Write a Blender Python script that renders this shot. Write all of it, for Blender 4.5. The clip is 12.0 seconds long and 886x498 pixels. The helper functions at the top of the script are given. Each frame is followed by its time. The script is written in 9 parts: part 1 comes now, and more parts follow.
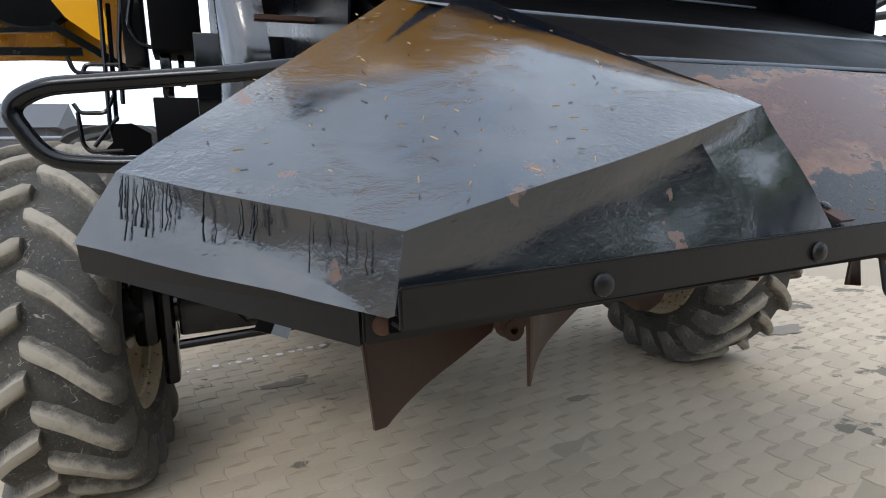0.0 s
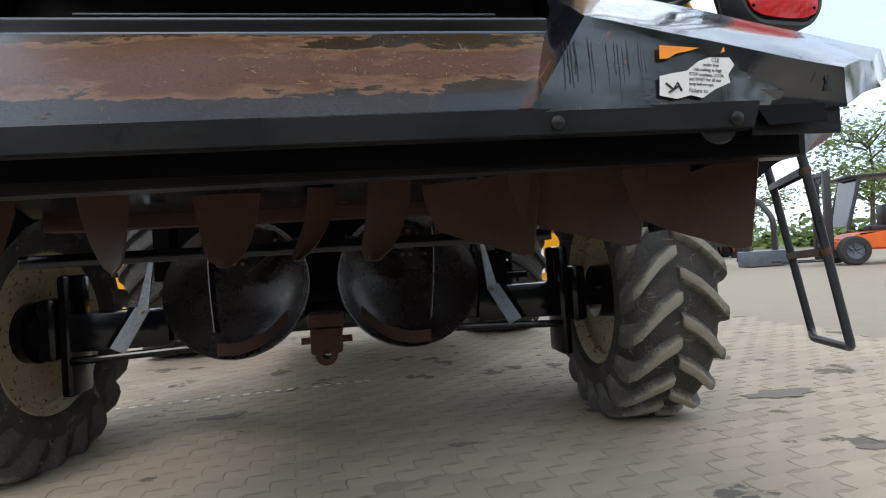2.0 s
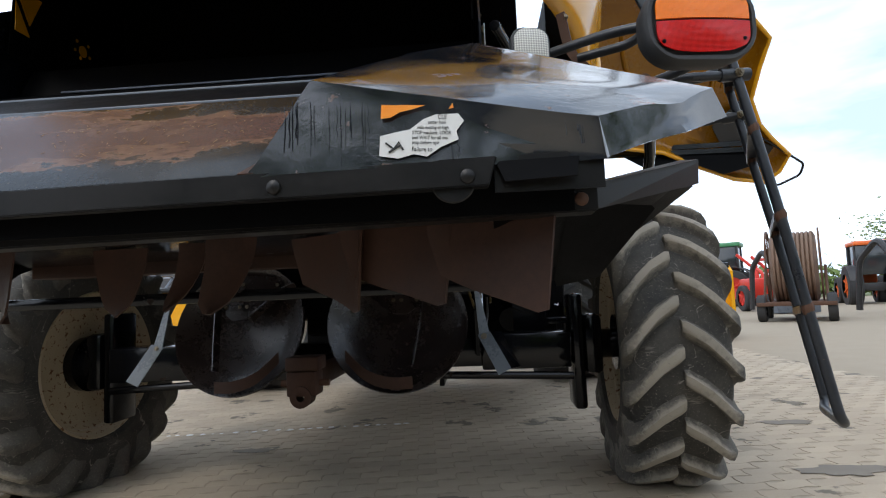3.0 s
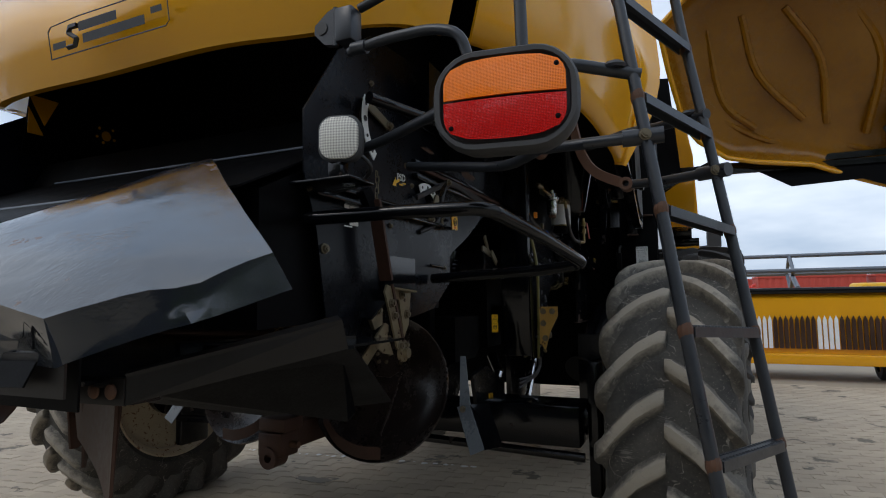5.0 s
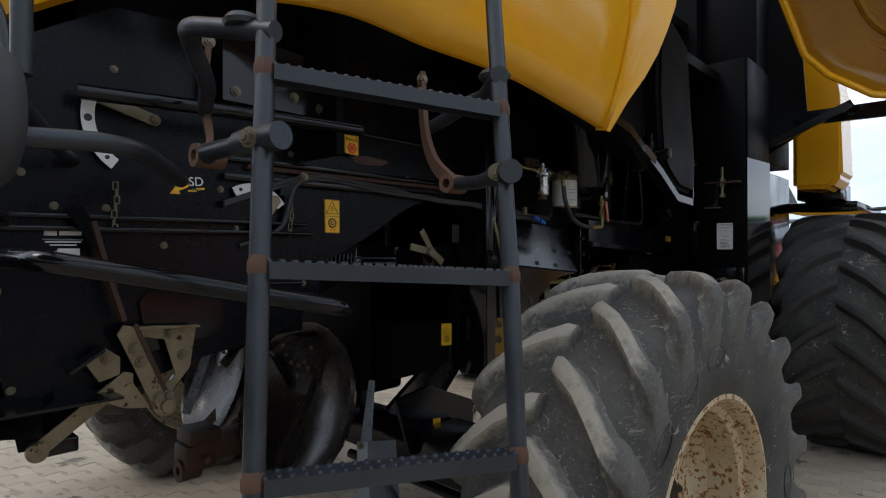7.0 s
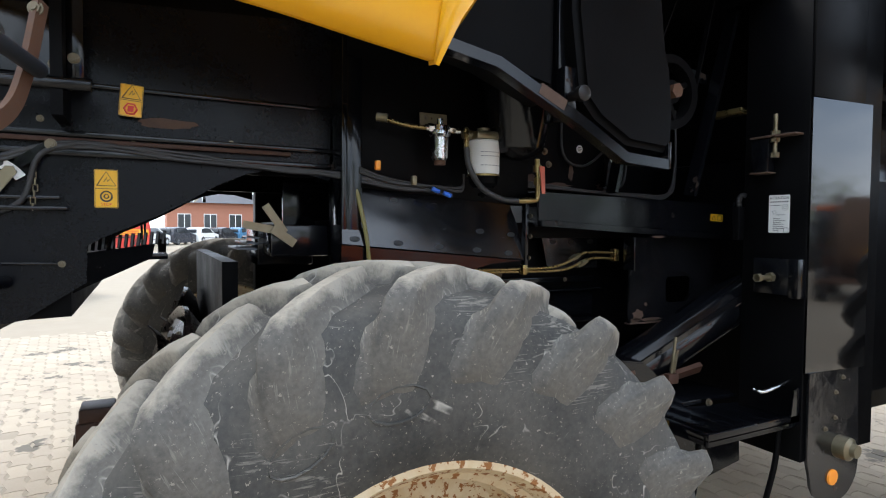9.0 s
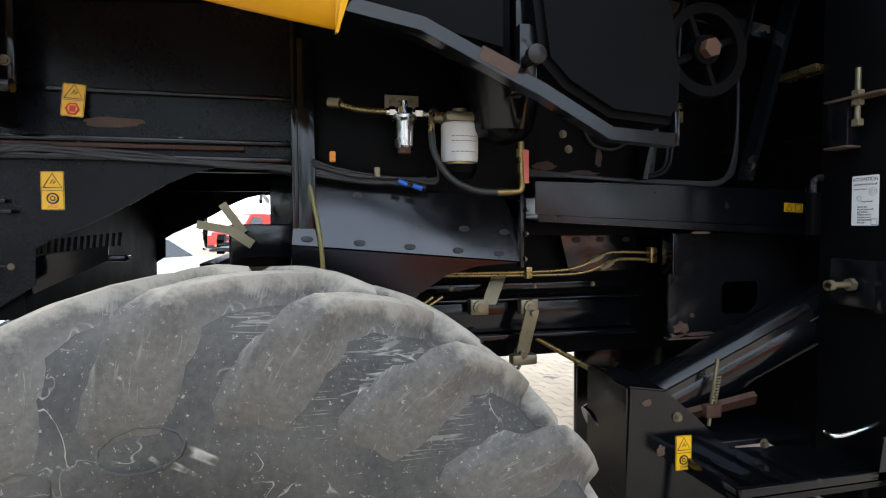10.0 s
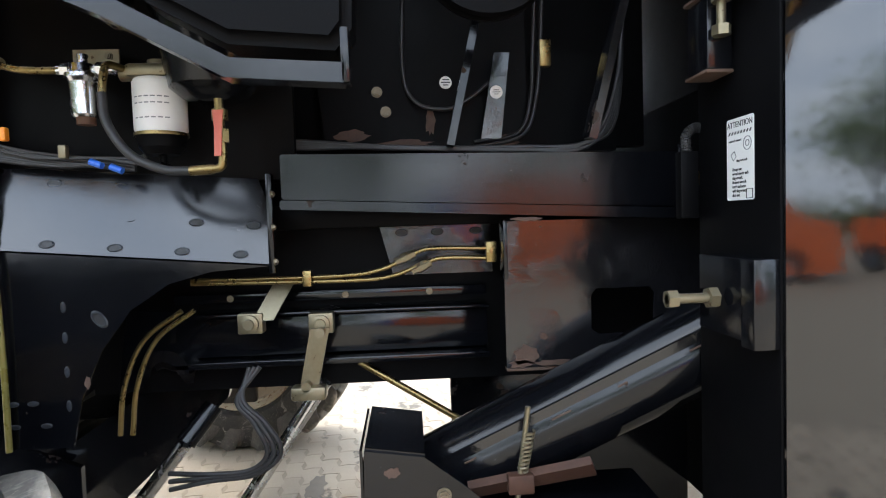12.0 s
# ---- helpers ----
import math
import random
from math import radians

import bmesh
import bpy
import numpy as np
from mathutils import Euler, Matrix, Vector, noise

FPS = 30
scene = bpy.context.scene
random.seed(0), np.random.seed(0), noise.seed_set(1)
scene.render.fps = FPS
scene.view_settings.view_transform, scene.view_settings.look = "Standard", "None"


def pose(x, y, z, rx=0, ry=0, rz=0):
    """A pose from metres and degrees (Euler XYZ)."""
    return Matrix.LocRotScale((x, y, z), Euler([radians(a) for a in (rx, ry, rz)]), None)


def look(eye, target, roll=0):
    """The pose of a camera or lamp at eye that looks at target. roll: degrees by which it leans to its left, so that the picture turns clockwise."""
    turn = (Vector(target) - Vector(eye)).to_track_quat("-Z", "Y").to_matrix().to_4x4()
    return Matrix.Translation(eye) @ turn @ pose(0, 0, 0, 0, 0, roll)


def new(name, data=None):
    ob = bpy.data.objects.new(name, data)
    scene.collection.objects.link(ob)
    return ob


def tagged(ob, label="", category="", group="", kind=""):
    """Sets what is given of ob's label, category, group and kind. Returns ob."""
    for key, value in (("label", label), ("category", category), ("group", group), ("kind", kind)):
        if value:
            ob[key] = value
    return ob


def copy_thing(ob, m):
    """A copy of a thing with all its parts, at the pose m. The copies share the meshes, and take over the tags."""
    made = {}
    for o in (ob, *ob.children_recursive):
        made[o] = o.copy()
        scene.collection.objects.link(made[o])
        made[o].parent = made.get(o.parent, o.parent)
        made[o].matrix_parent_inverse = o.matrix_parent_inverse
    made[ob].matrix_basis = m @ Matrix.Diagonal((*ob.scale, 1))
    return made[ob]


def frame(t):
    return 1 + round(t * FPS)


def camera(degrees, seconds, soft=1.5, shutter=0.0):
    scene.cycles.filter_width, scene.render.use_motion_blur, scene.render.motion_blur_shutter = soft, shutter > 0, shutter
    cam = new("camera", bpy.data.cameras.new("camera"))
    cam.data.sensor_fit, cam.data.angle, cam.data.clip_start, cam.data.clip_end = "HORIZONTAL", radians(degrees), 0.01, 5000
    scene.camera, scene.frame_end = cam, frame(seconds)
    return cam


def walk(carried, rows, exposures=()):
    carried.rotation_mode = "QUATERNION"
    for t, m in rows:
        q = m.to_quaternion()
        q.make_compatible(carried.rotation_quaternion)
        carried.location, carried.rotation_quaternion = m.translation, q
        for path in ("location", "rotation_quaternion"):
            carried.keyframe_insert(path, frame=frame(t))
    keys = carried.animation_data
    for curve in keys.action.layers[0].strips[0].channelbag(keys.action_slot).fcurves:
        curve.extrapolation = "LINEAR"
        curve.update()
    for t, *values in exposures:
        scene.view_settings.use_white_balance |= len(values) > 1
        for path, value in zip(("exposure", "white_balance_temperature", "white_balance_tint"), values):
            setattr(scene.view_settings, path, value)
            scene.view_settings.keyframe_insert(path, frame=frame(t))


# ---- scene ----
cam = camera(75.2, 12.0, 1.1)
PATH = [
    (0, (0.446, 1.380, 1.338), (1.234, 3.195, 1.051), -2.08),
    (0.5, (0.805, 1.167, 1.210), (1.339, 3.087, 1.048), -3.07),
    (1, (1.152, 1.098, 1.115), (1.574, 3.051, 1.033), -3.48),
    (1.5, (1.518, 0.995, 1.044), (1.884, 2.961, 1.010), -3.38),
    (2, (1.884, 0.922, 1.019), (2.172, 2.901, 1.034), -3.38),
    (2.5, (2.258, 0.933, 1.031), (2.355, 2.929, 1.124), -2.89),
    (3, (2.570, 0.906, 1.027), (2.441, 2.895, 1.196), -2.51),
    (3.5, (2.814, 0.946, 1.064), (2.486, 2.908, 1.275), -1.84),
    (3.7, (2.945, 0.989, 1.097), (2.593, 2.945, 1.312), -1.74),
    (5.3, (3.732, 1.472, 1.403), (2.786, 3.229, 1.548), -0.59),
    (5.5, (3.814, 1.574, 1.452), (2.793, 3.290, 1.571), -0.62),
    (6, (4.062, 1.821, 1.535), (2.958, 3.486, 1.625), -0.74),
    (6.5, (4.227, 2.133, 1.577), (2.984, 3.699, 1.620), -0.60),
    (7, (4.330, 2.459, 1.585), (2.970, 3.926, 1.588), -0.15),
    (7.2, (4.385, 2.585, 1.588), (2.992, 4.020, 1.581), -0.07),
    (8.8, (4.693, 3.677, 1.572), (2.960, 4.674, 1.530), 0.22),
    (9, (4.736, 3.839, 1.591), (2.958, 4.751, 1.519), 0.48),
    (9.5, (4.745, 4.195, 1.590), (2.859, 4.857, 1.502), 0.17),
    (10, (4.674, 4.481, 1.589), (2.734, 4.960, 1.510), -0.31),
    (10.5, (4.600, 4.804, 1.576), (2.631, 5.147, 1.502), -0.56),
    (11, (4.502, 5.084, 1.586), (2.519, 5.327, 1.491), -1.10),
    (11.5, (4.368, 5.356, 1.578), (2.378, 5.532, 1.484), -1.53),
    (12, (4.289, 5.604, 1.561), (2.294, 5.719, 1.465), -1.86),
]
EXPOSURES = [(0, 0.05), (0.5, -0.26), (1.0, -0.55), (1.5, -0.42), (2.0, -0.17), (2.5, -0.18), (3.0, -0.28), (3.7, -0.38), (5.3, -1.1), (6.0, -1.18), (6.5, -0.98), (7.2, -0.5), (8.8, 0.62), (9.5, 0.66), (10, 0.82), (10.5, 1.02), (11, 1.08), (11.5, 1.28), (12, 1.52)]
walk(cam, [(t, look(eye, target, roll)) for t, eye, target, roll in PATH], EXPOSURES)

# world: bright overcast sky with soft cloud, one wide weak sun
SUN_ELEV, SUN_AZ = 48.0, 212.0
world = bpy.data.worlds.new("overcast_sky")
scene.world = world
world.use_nodes = True
wn, wl = world.node_tree.nodes, world.node_tree.links
wn.clear()
w_out = wn.new("ShaderNodeOutputWorld")
w_bg = wn.new("ShaderNodeBackground")
w_sky = wn.new("ShaderNodeTexSky")
w_sky.sky_type = "NISHITA"
w_sky.sun_disc = False
w_sky.sun_elevation, w_sky.sun_rotation = radians(SUN_ELEV), radians(SUN_AZ)
w_sky.air_density, w_sky.dust_density = 1.0, 3.0
w_co = wn.new("ShaderNodeTexCoord")
w_map = wn.new("ShaderNodeMapping")
w_map.inputs["Scale"].default_value = (1.0, 1.0, 3.2)
w_noise = wn.new("ShaderNodeTexNoise")
w_noise.inputs["Scale"].default_value = 2.2
w_noise.inputs["Detail"].default_value = 7.0
w_noise.inputs["Roughness"].default_value = 0.55
w_ramp = wn.new("ShaderNodeValToRGB")
w_ramp.color_ramp.elements[0].position, w_ramp.color_ramp.elements[0].color = 0.36, (4.2, 5.3, 7.0, 1)
w_ramp.color_ramp.elements[1].position, w_ramp.color_ramp.elements[1].color = 0.62, (8.9, 9.7, 10.8, 1)
w_mix = wn.new("ShaderNodeMixRGB")
w_mix.inputs[0].default_value = 0.85
wl.new(w_co.outputs["Generated"], w_map.inputs["Vector"])
wl.new(w_map.outputs["Vector"], w_noise.inputs["Vector"])
wl.new(w_noise.outputs["Fac"], w_ramp.inputs["Fac"])
wl.new(w_sky.outputs["Color"], w_mix.inputs[1])
wl.new(w_ramp.outputs["Color"], w_mix.inputs[2])
wl.new(w_mix.outputs["Color"], w_bg.inputs["Color"])
w_bg.inputs["Strength"].default_value = 0.24
wl.new(w_bg.outputs["Background"], w_out.inputs["Surface"])

sun_data = bpy.data.lights.new("sun", "SUN")
sun_data.energy, sun_data.angle, sun_data.color = 1.0, radians(18), (1.0, 0.96, 0.9)
sun = new("sun", sun_data)
sun.matrix_world = look((6, -6, 12), (6 - math.sin(radians(SUN_AZ)) * 10, -6 - math.cos(radians(SUN_AZ)) * 10, 12 - 10 * math.tan(radians(SUN_ELEV))))
# ---- materials ----
def mat(name, col, col2=None, rough=0.5, metal=0.0, scale=6.0, fine=60.0, amount=0.5, bump=0.15, rvar=0.15, spots=None, spot_at=0.62, spot_scale=5.0, spec=0.5, coat=0.0, rand=0.0):
    """Paint, metal, rubber or stone with variation at two scales; spots: patches of another colour (rust, dust, wear)."""
    m = bpy.data.materials.new(name)
    m.use_nodes = True
    n, l = m.node_tree.nodes, m.node_tree.links
    p = n["Principled BSDF"]
    co = n.new("ShaderNodeTexCoord")
    a = n.new("ShaderNodeTexNoise")
    a.inputs["Scale"].default_value, a.inputs["Detail"].default_value, a.inputs["Roughness"].default_value = scale, 5, 0.6
    b = n.new("ShaderNodeTexNoise")
    b.inputs["Scale"].default_value, b.inputs["Detail"].default_value, b.inputs["Roughness"].default_value = fine, 4, 0.65
    for q in (a, b):
        l.new(co.outputs["Object"], q.inputs["Vector"])
    add = n.new("ShaderNodeMath")
    add.operation = "MULTIPLY_ADD"
    l.new(b.outputs["Fac"], add.inputs[0])
    add.inputs[1].default_value = 0.5
    l.new(a.outputs["Fac"], add.inputs[2])
    ramp = n.new("ShaderNodeMapRange")
    ramp.inputs["From Min"].default_value, ramp.inputs["From Max"].default_value = 0.5, 1.0
    ramp.inputs["To Max"].default_value = amount
    l.new(add.outputs["Value"], ramp.inputs["Value"])
    mix = n.new("ShaderNodeMixRGB")
    col2 = col2 or tuple(min(1, c * 1.6 + 0.01) for c in col)
    mix.inputs[1].default_value, mix.inputs[2].default_value = (*col, 1), (*col2, 1)
    l.new(ramp.outputs["Result"], mix.inputs[0])
    out = mix.outputs["Color"]
    rr = n.new("ShaderNodeMapRange")
    rr.inputs["From Min"].default_value, rr.inputs["From Max"].default_value = 0.45, 1.05
    rr.inputs["To Min"].default_value, rr.inputs["To Max"].default_value = max(0.02, rough - rvar), min(1, rough + rvar)
    l.new(add.outputs["Value"], rr.inputs["Value"])
    rout = rr.outputs["Result"]
    if spots:
        c = n.new("ShaderNodeTexNoise")
        c.inputs["Scale"].default_value, c.inputs["Detail"].default_value, c.inputs["Roughness"].default_value = spot_scale, 9, 0.62
        l.new(co.outputs["Object"], c.inputs["Vector"])
        s = n.new("ShaderNodeMapRange")
        s.inputs["From Min"].default_value, s.inputs["From Max"].default_value = spot_at, spot_at + 0.025
        l.new(c.outputs["Fac"], s.inputs["Value"])
        sc = n.new("ShaderNodeMixRGB")
        sc.inputs[1].default_value = (*[v * 0.6 for v in spots], 1)
        sc.inputs[2].default_value = (*spots, 1)
        l.new(b.outputs["Fac"], sc.inputs[0])
        m2 = n.new("ShaderNodeMixRGB")
        l.new(s.outputs["Result"], m2.inputs[0])
        l.new(out, m2.inputs[1])
        l.new(sc.outputs["Color"], m2.inputs[2])
        out = m2.outputs["Color"]
        r2 = n.new("ShaderNodeMapRange")
        l.new(s.outputs["Result"], r2.inputs["Value"])
        l.new(rout, r2.inputs["To Min"])
        r2.inputs["To Max"].default_value = 0.85
        rout = r2.outputs["Result"]
    if rand:
        oi = n.new("ShaderNodeObjectInfo")
        hv = n.new("ShaderNodeHueSaturation")
        rm = n.new("ShaderNodeMapRange")
        rm.inputs["To Min"].default_value, rm.inputs["To Max"].default_value = 1 - rand, 1 + rand
        l.new(oi.outputs["Random"], rm.inputs["Value"])
        l.new(rm.outputs["Result"], hv.inputs["Value"])
        l.new(out, hv.inputs["Color"])
        out = hv.outputs["Color"]
    l.new(out, p.inputs["Base Color"])
    l.new(rout, p.inputs["Roughness"])
    p.inputs["Metallic"].default_value = metal
    p.inputs["Specular IOR Level"].default_value = spec
    p.inputs["Coat Weight"].default_value = coat
    p.inputs["Coat Roughness"].default_value = 0.08
    if bump:
        bn = n.new("ShaderNodeBump")
        bn.inputs["Strength"].default_value, bn.inputs["Distance"].default_value = bump, 0.004
        l.new(add.outputs["Value"], bn.inputs["Height"])
        l.new(bn.outputs["Normal"], p.inputs["Normal"])
    return m


def lens_mat(name, col, ribs):
    """Ribbed lamp lens: coloured plastic with a fine prism grid."""
    m = bpy.data.materials.new(name)
    m.use_nodes = True
    n, l = m.node_tree.nodes, m.node_tree.links
    p = n["Principled BSDF"]
    p.inputs["Base Color"].default_value = (*col, 1)
    p.inputs["Roughness"].default_value = 0.18
    p.inputs["Coat Weight"].default_value = 0.5
    p.inputs["Coat Roughness"].default_value = 0.04
    p.inputs["Subsurface Weight"].default_value = 0.0
    p.inputs["Subsurface Radius"].default_value = (0.02, 0.012, 0.006)
    p.inputs["Specular IOR Level"].default_value = 0.12
    co = n.new("ShaderNodeTexCoord")
    hs = []
    for d in ("X", "Z"):
        w = n.new("ShaderNodeTexWave")
        w.bands_direction = d
        w.inputs["Scale"].default_value = ribs
        l.new(co.outputs["Object"], w.inputs["Vector"])
        hs.append(w)
    a = n.new("ShaderNodeMath")
    l.new(hs[0].outputs["Fac"], a.inputs[0])
    l.new(hs[1].outputs["Fac"], a.inputs[1])
    bn = n.new("ShaderNodeBump")
    bn.inputs["Strength"].default_value, bn.inputs["Distance"].default_value = 0.35, 0.002
    l.new(a.outputs["Value"], bn.inputs["Height"])
    l.new(bn.outputs["Normal"], p.inputs["Normal"])
    hv = n.new("ShaderNodeMixRGB")
    hv.inputs[1].default_value = (*[c * (0.86 if col[0] > 0.8 else 0.45) for c in col], 1)
    hv.inputs[2].default_value = (*[min(1, c * 1.1) for c in col], 1)
    dv = n.new("ShaderNodeMath")
    dv.operation = "MULTIPLY"
    dv.inputs[1].default_value = 0.5
    l.new(a.outputs["Value"], dv.inputs[0])
    l.new(dv.outputs["Value"], hv.inputs[0])
    l.new(hv.outputs["Color"], p.inputs["Base Color"])
    return m


BLACK = mat("black_machine_paint", (0.0017, 0.0019, 0.0026), (0.0055, 0.006, 0.0078), rough=0.14, scale=3, fine=90, amount=0.7, bump=0.06, rvar=0.12, spots=(0.030, 0.018, 0.012), spot_at=0.66, spot_scale=9, spec=0.36, coat=0.0)
BAR = mat("dusty_black_bar_paint", (0.0032, 0.0029, 0.003), (0.0105, 0.0088, 0.008), rough=0.38, scale=5, fine=80, amount=0.8, bump=0.08, rvar=0.1, spec=0.35)
HOOD = mat("glossy_black_hood_paint", (0.007, 0.0095, 0.014), (0.019, 0.022, 0.027), rough=0.16, scale=3.5, fine=28, amount=0.6, bump=0.16, rvar=0.13, spots=(0.15, 0.085, 0.062), spot_at=0.65, spot_scale=13, spec=0.85, coat=0.6)
FIN = mat("rust_stained_steel", (0.030, 0.0145, 0.010), (0.070, 0.033, 0.021), rough=0.55, scale=4, fine=70, amount=0.9, bump=0.1, spec=0.25)
# black plastic covers; on recess walls the near-black also holds the shade
DARK = mat("matt_black_plastic_and_shade", (0.0022, 0.0022, 0.0026), (0.0055, 0.0055, 0.006), rough=0.45, scale=4, fine=200, bump=0.1, spec=0.05)
GLOSS = mat("polished_black_panel_paint", (0.002, 0.002, 0.0025), (0.005, 0.005, 0.005), rough=0.05, scale=5, fine=45, amount=0.5, bump=0.03, rvar=0.02, spec=0.75)
PLATE = mat("glossy_speckled_plate_paint", (0.004, 0.004, 0.005), (0.012, 0.012, 0.013), rough=0.14, scale=4, fine=110, amount=0.6, bump=0.09, rvar=0.08, spots=(0.05, 0.03, 0.022), spot_at=0.68, spot_scale=11, spec=0.6, coat=0.1)
FLAKE = mat("flaked_rust_brown", (0.055, 0.033, 0.025), (0.10, 0.062, 0.045), rough=0.75, scale=20, fine=120, amount=0.9, bump=0.35, spec=0.3)
YELLOW = mat("yellow_machine_paint", (0.76, 0.36, 0.008), (0.72, 0.33, 0.010), rough=0.22, scale=3, fine=40, amount=0.6, bump=0.02, rvar=0.05, spec=0.45, coat=0.4)
# the machine yellow darkened: shade under the opened panels is in the colour
YELLOW_SHADED = mat("shaded_yellow_paint", (0.34, 0.145, 0.004), (0.24, 0.095, 0.004), rough=0.26, scale=3, fine=30, amount=0.9, bump=0.08)
RUBBER = mat("dusty_tyre_rubber", (0.024, 0.0245, 0.024), (0.095, 0.089, 0.078), rough=0.75, scale=5, fine=90, amount=0.9, bump=0.25, spots=(0.17, 0.155, 0.13), spot_at=0.66, spot_scale=60, spec=0.3)
LUG = mat("dust_caked_lug_rubber", (0.048, 0.046, 0.044), (0.165, 0.152, 0.130), rough=0.8, scale=6, fine=90, amount=0.9, bump=0.3, spots=(0.16, 0.145, 0.12), spot_at=0.66, spot_scale=60, spec=0.28)
RIM = mat("cream_rim_paint", (0.50, 0.41, 0.27), (0.58, 0.50, 0.37), rough=0.5, scale=9, fine=60, bump=0.12, spots=(0.25, 0.12, 0.045), spot_at=0.585, spot_scale=38)
RUSTRIM = mat("rusting_cream_rim_paint", (0.52, 0.43, 0.29), (0.42, 0.29, 0.15), rough=0.55, scale=9, fine=60, amount=0.9, bump=0.15, spots=(0.27, 0.105, 0.025), spot_at=0.545, spot_scale=48)
SIDEM = mat("blue_black_side_paint", (0.0018, 0.0022, 0.0036), (0.005, 0.006, 0.009), rough=0.28, scale=3, fine=110, amount=0.7, bump=0.06, rvar=0.1, spots=(0.03, 0.018, 0.012), spot_at=0.68, spot_scale=12, spec=0.16)
LADDER = mat("grey_blue_ladder_paint", (0.013, 0.0155, 0.021), (0.028, 0.032, 0.038), rough=0.38, scale=8, fine=90, amount=0.8, bump=0.08, spots=(0.12, 0.055, 0.03), spot_at=0.70, spot_scale=11)
FLAPM = mat("grey_flap_paint", (0.11, 0.125, 0.14), (0.18, 0.20, 0.22), rough=0.3, scale=8, fine=90, bump=0.05)
GREY = mat("grey_painted_steel", (0.10, 0.12, 0.15), (0.16, 0.18, 0.21), rough=0.35, scale=8, fine=90, bump=0.06)
ZINC = mat("yellow_zinc_plate", (0.17, 0.145, 0.09), (0.29, 0.25, 0.17), rough=0.38, metal=0.7, scale=14, fine=90, bump=0.06, spots=(0.15, 0.10, 0.06), spot_at=0.66, spot_scale=25)
BRASS = mat("brassy_pipe", (0.23, 0.165, 0.065), (0.32, 0.245, 0.11), rough=0.3, metal=0.9, scale=20, fine=120, bump=0.03)
# colour of the yellow mirrored in the glossy lower plate
YELLOW_MIRRORED = mat("yellow_reflection_colour", (0.42, 0.24, 0.05), (0.52, 0.32, 0.08), rough=0.45, metal=0.35, scale=16, fine=90, bump=0.05, spots=(0.16, 0.09, 0.04), spot_at=0.64, spot_scale=24)
CHROME = mat("bare_metal", (0.55, 0.55, 0.56), (0.68, 0.68, 0.68), rough=0.22, metal=1.0, scale=20, fine=120, bump=0.02)
BRACKET = mat("brownish_zinc_plate", (0.15, 0.12, 0.07), (0.26, 0.21, 0.13), rough=0.45, metal=0.55, scale=16, fine=90, amount=0.9, bump=0.08, spots=(0.07, 0.035, 0.02), spot_at=0.62, spot_scale=28)
SLOPE = mat("oily_black_plate_paint", (0.003, 0.003, 0.004), (0.009, 0.009, 0.010), rough=0.16, scale=4, fine=120, amount=0.7, bump=0.10, rvar=0.1, spots=(0.05, 0.03, 0.022), spot_at=0.69, spot_scale=14, spec=0.75)
BOLT = mat("plated_bolt", (0.14, 0.115, 0.075), (0.24, 0.20, 0.14), rough=0.45, metal=0.6, scale=30, fine=200, bump=0.05)
RUSTY = mat("rusty_bolt", (0.07, 0.032, 0.018), (0.13, 0.06, 0.03), rough=0.75, scale=40, fine=200, bump=0.2)
LAMPBLK = mat("lamp_rubber", (0.030, 0.031, 0.033), (0.05, 0.05, 0.052), rough=0.6, scale=5, fine=120, bump=0.08)
AMBER = lens_mat("amber_lens", (0.95, 0.20, 0.004), 95)
RED = lens_mat("red_lens", (0.74, 0.008, 0.006), 95)
CLEAR = lens_mat("clear_ribbed_lens", (0.72, 0.70, 0.64), 42)
CABLE = mat("black_cable_sheath", (0.016, 0.016, 0.017), rough=0.5, scale=20, fine=200, bump=0.05)
HOSE = mat("translucent_yellow_hose", (0.15, 0.125, 0.03), (0.21, 0.18, 0.06), rough=0.35, bump=0.02)
STRAW = mat("straw_chaff", (0.30, 0.19, 0.08), (0.42, 0.29, 0.13), rough=0.9, scale=30, fine=150, bump=0.4)
WHITE = mat("white_label", (0.72, 0.72, 0.70), (0.62, 0.62, 0.60), rough=0.4, scale=9, fine=80, amount=0.5, bump=0.02)
STICKY = mat("yellow_warning_label", (0.80, 0.44, 0.01), (0.74, 0.40, 0.02), rough=0.35, scale=9, fine=90, amount=0.5, bump=0.02)
ORANGE = mat("orange_label", (0.85, 0.25, 0.02), rough=0.35, bump=0.02)
INK = mat("black_print", (0.012, 0.012, 0.012), rough=0.5, bump=0.0)
REDINK = mat("red_print", (0.55, 0.03, 0.02), rough=0.5, bump=0.0)
GREYINK = mat("grey_print", (0.16, 0.17, 0.18), rough=0.5, bump=0.0)
PAVER = mat("concrete_paver", (0.375, 0.305, 0.225), (0.475, 0.40, 0.305), rough=0.85, scale=1.2, fine=70, amount=0.9, bump=0.25, spots=(0.20, 0.175, 0.14), spot_at=0.60, spot_scale=2.2, spec=0.25, rand=0.07)
SAND = mat("joint_sand", (0.31, 0.26, 0.195), (0.39, 0.335, 0.26), rough=0.95, scale=3, fine=120, bump=0.4, spec=0.2)


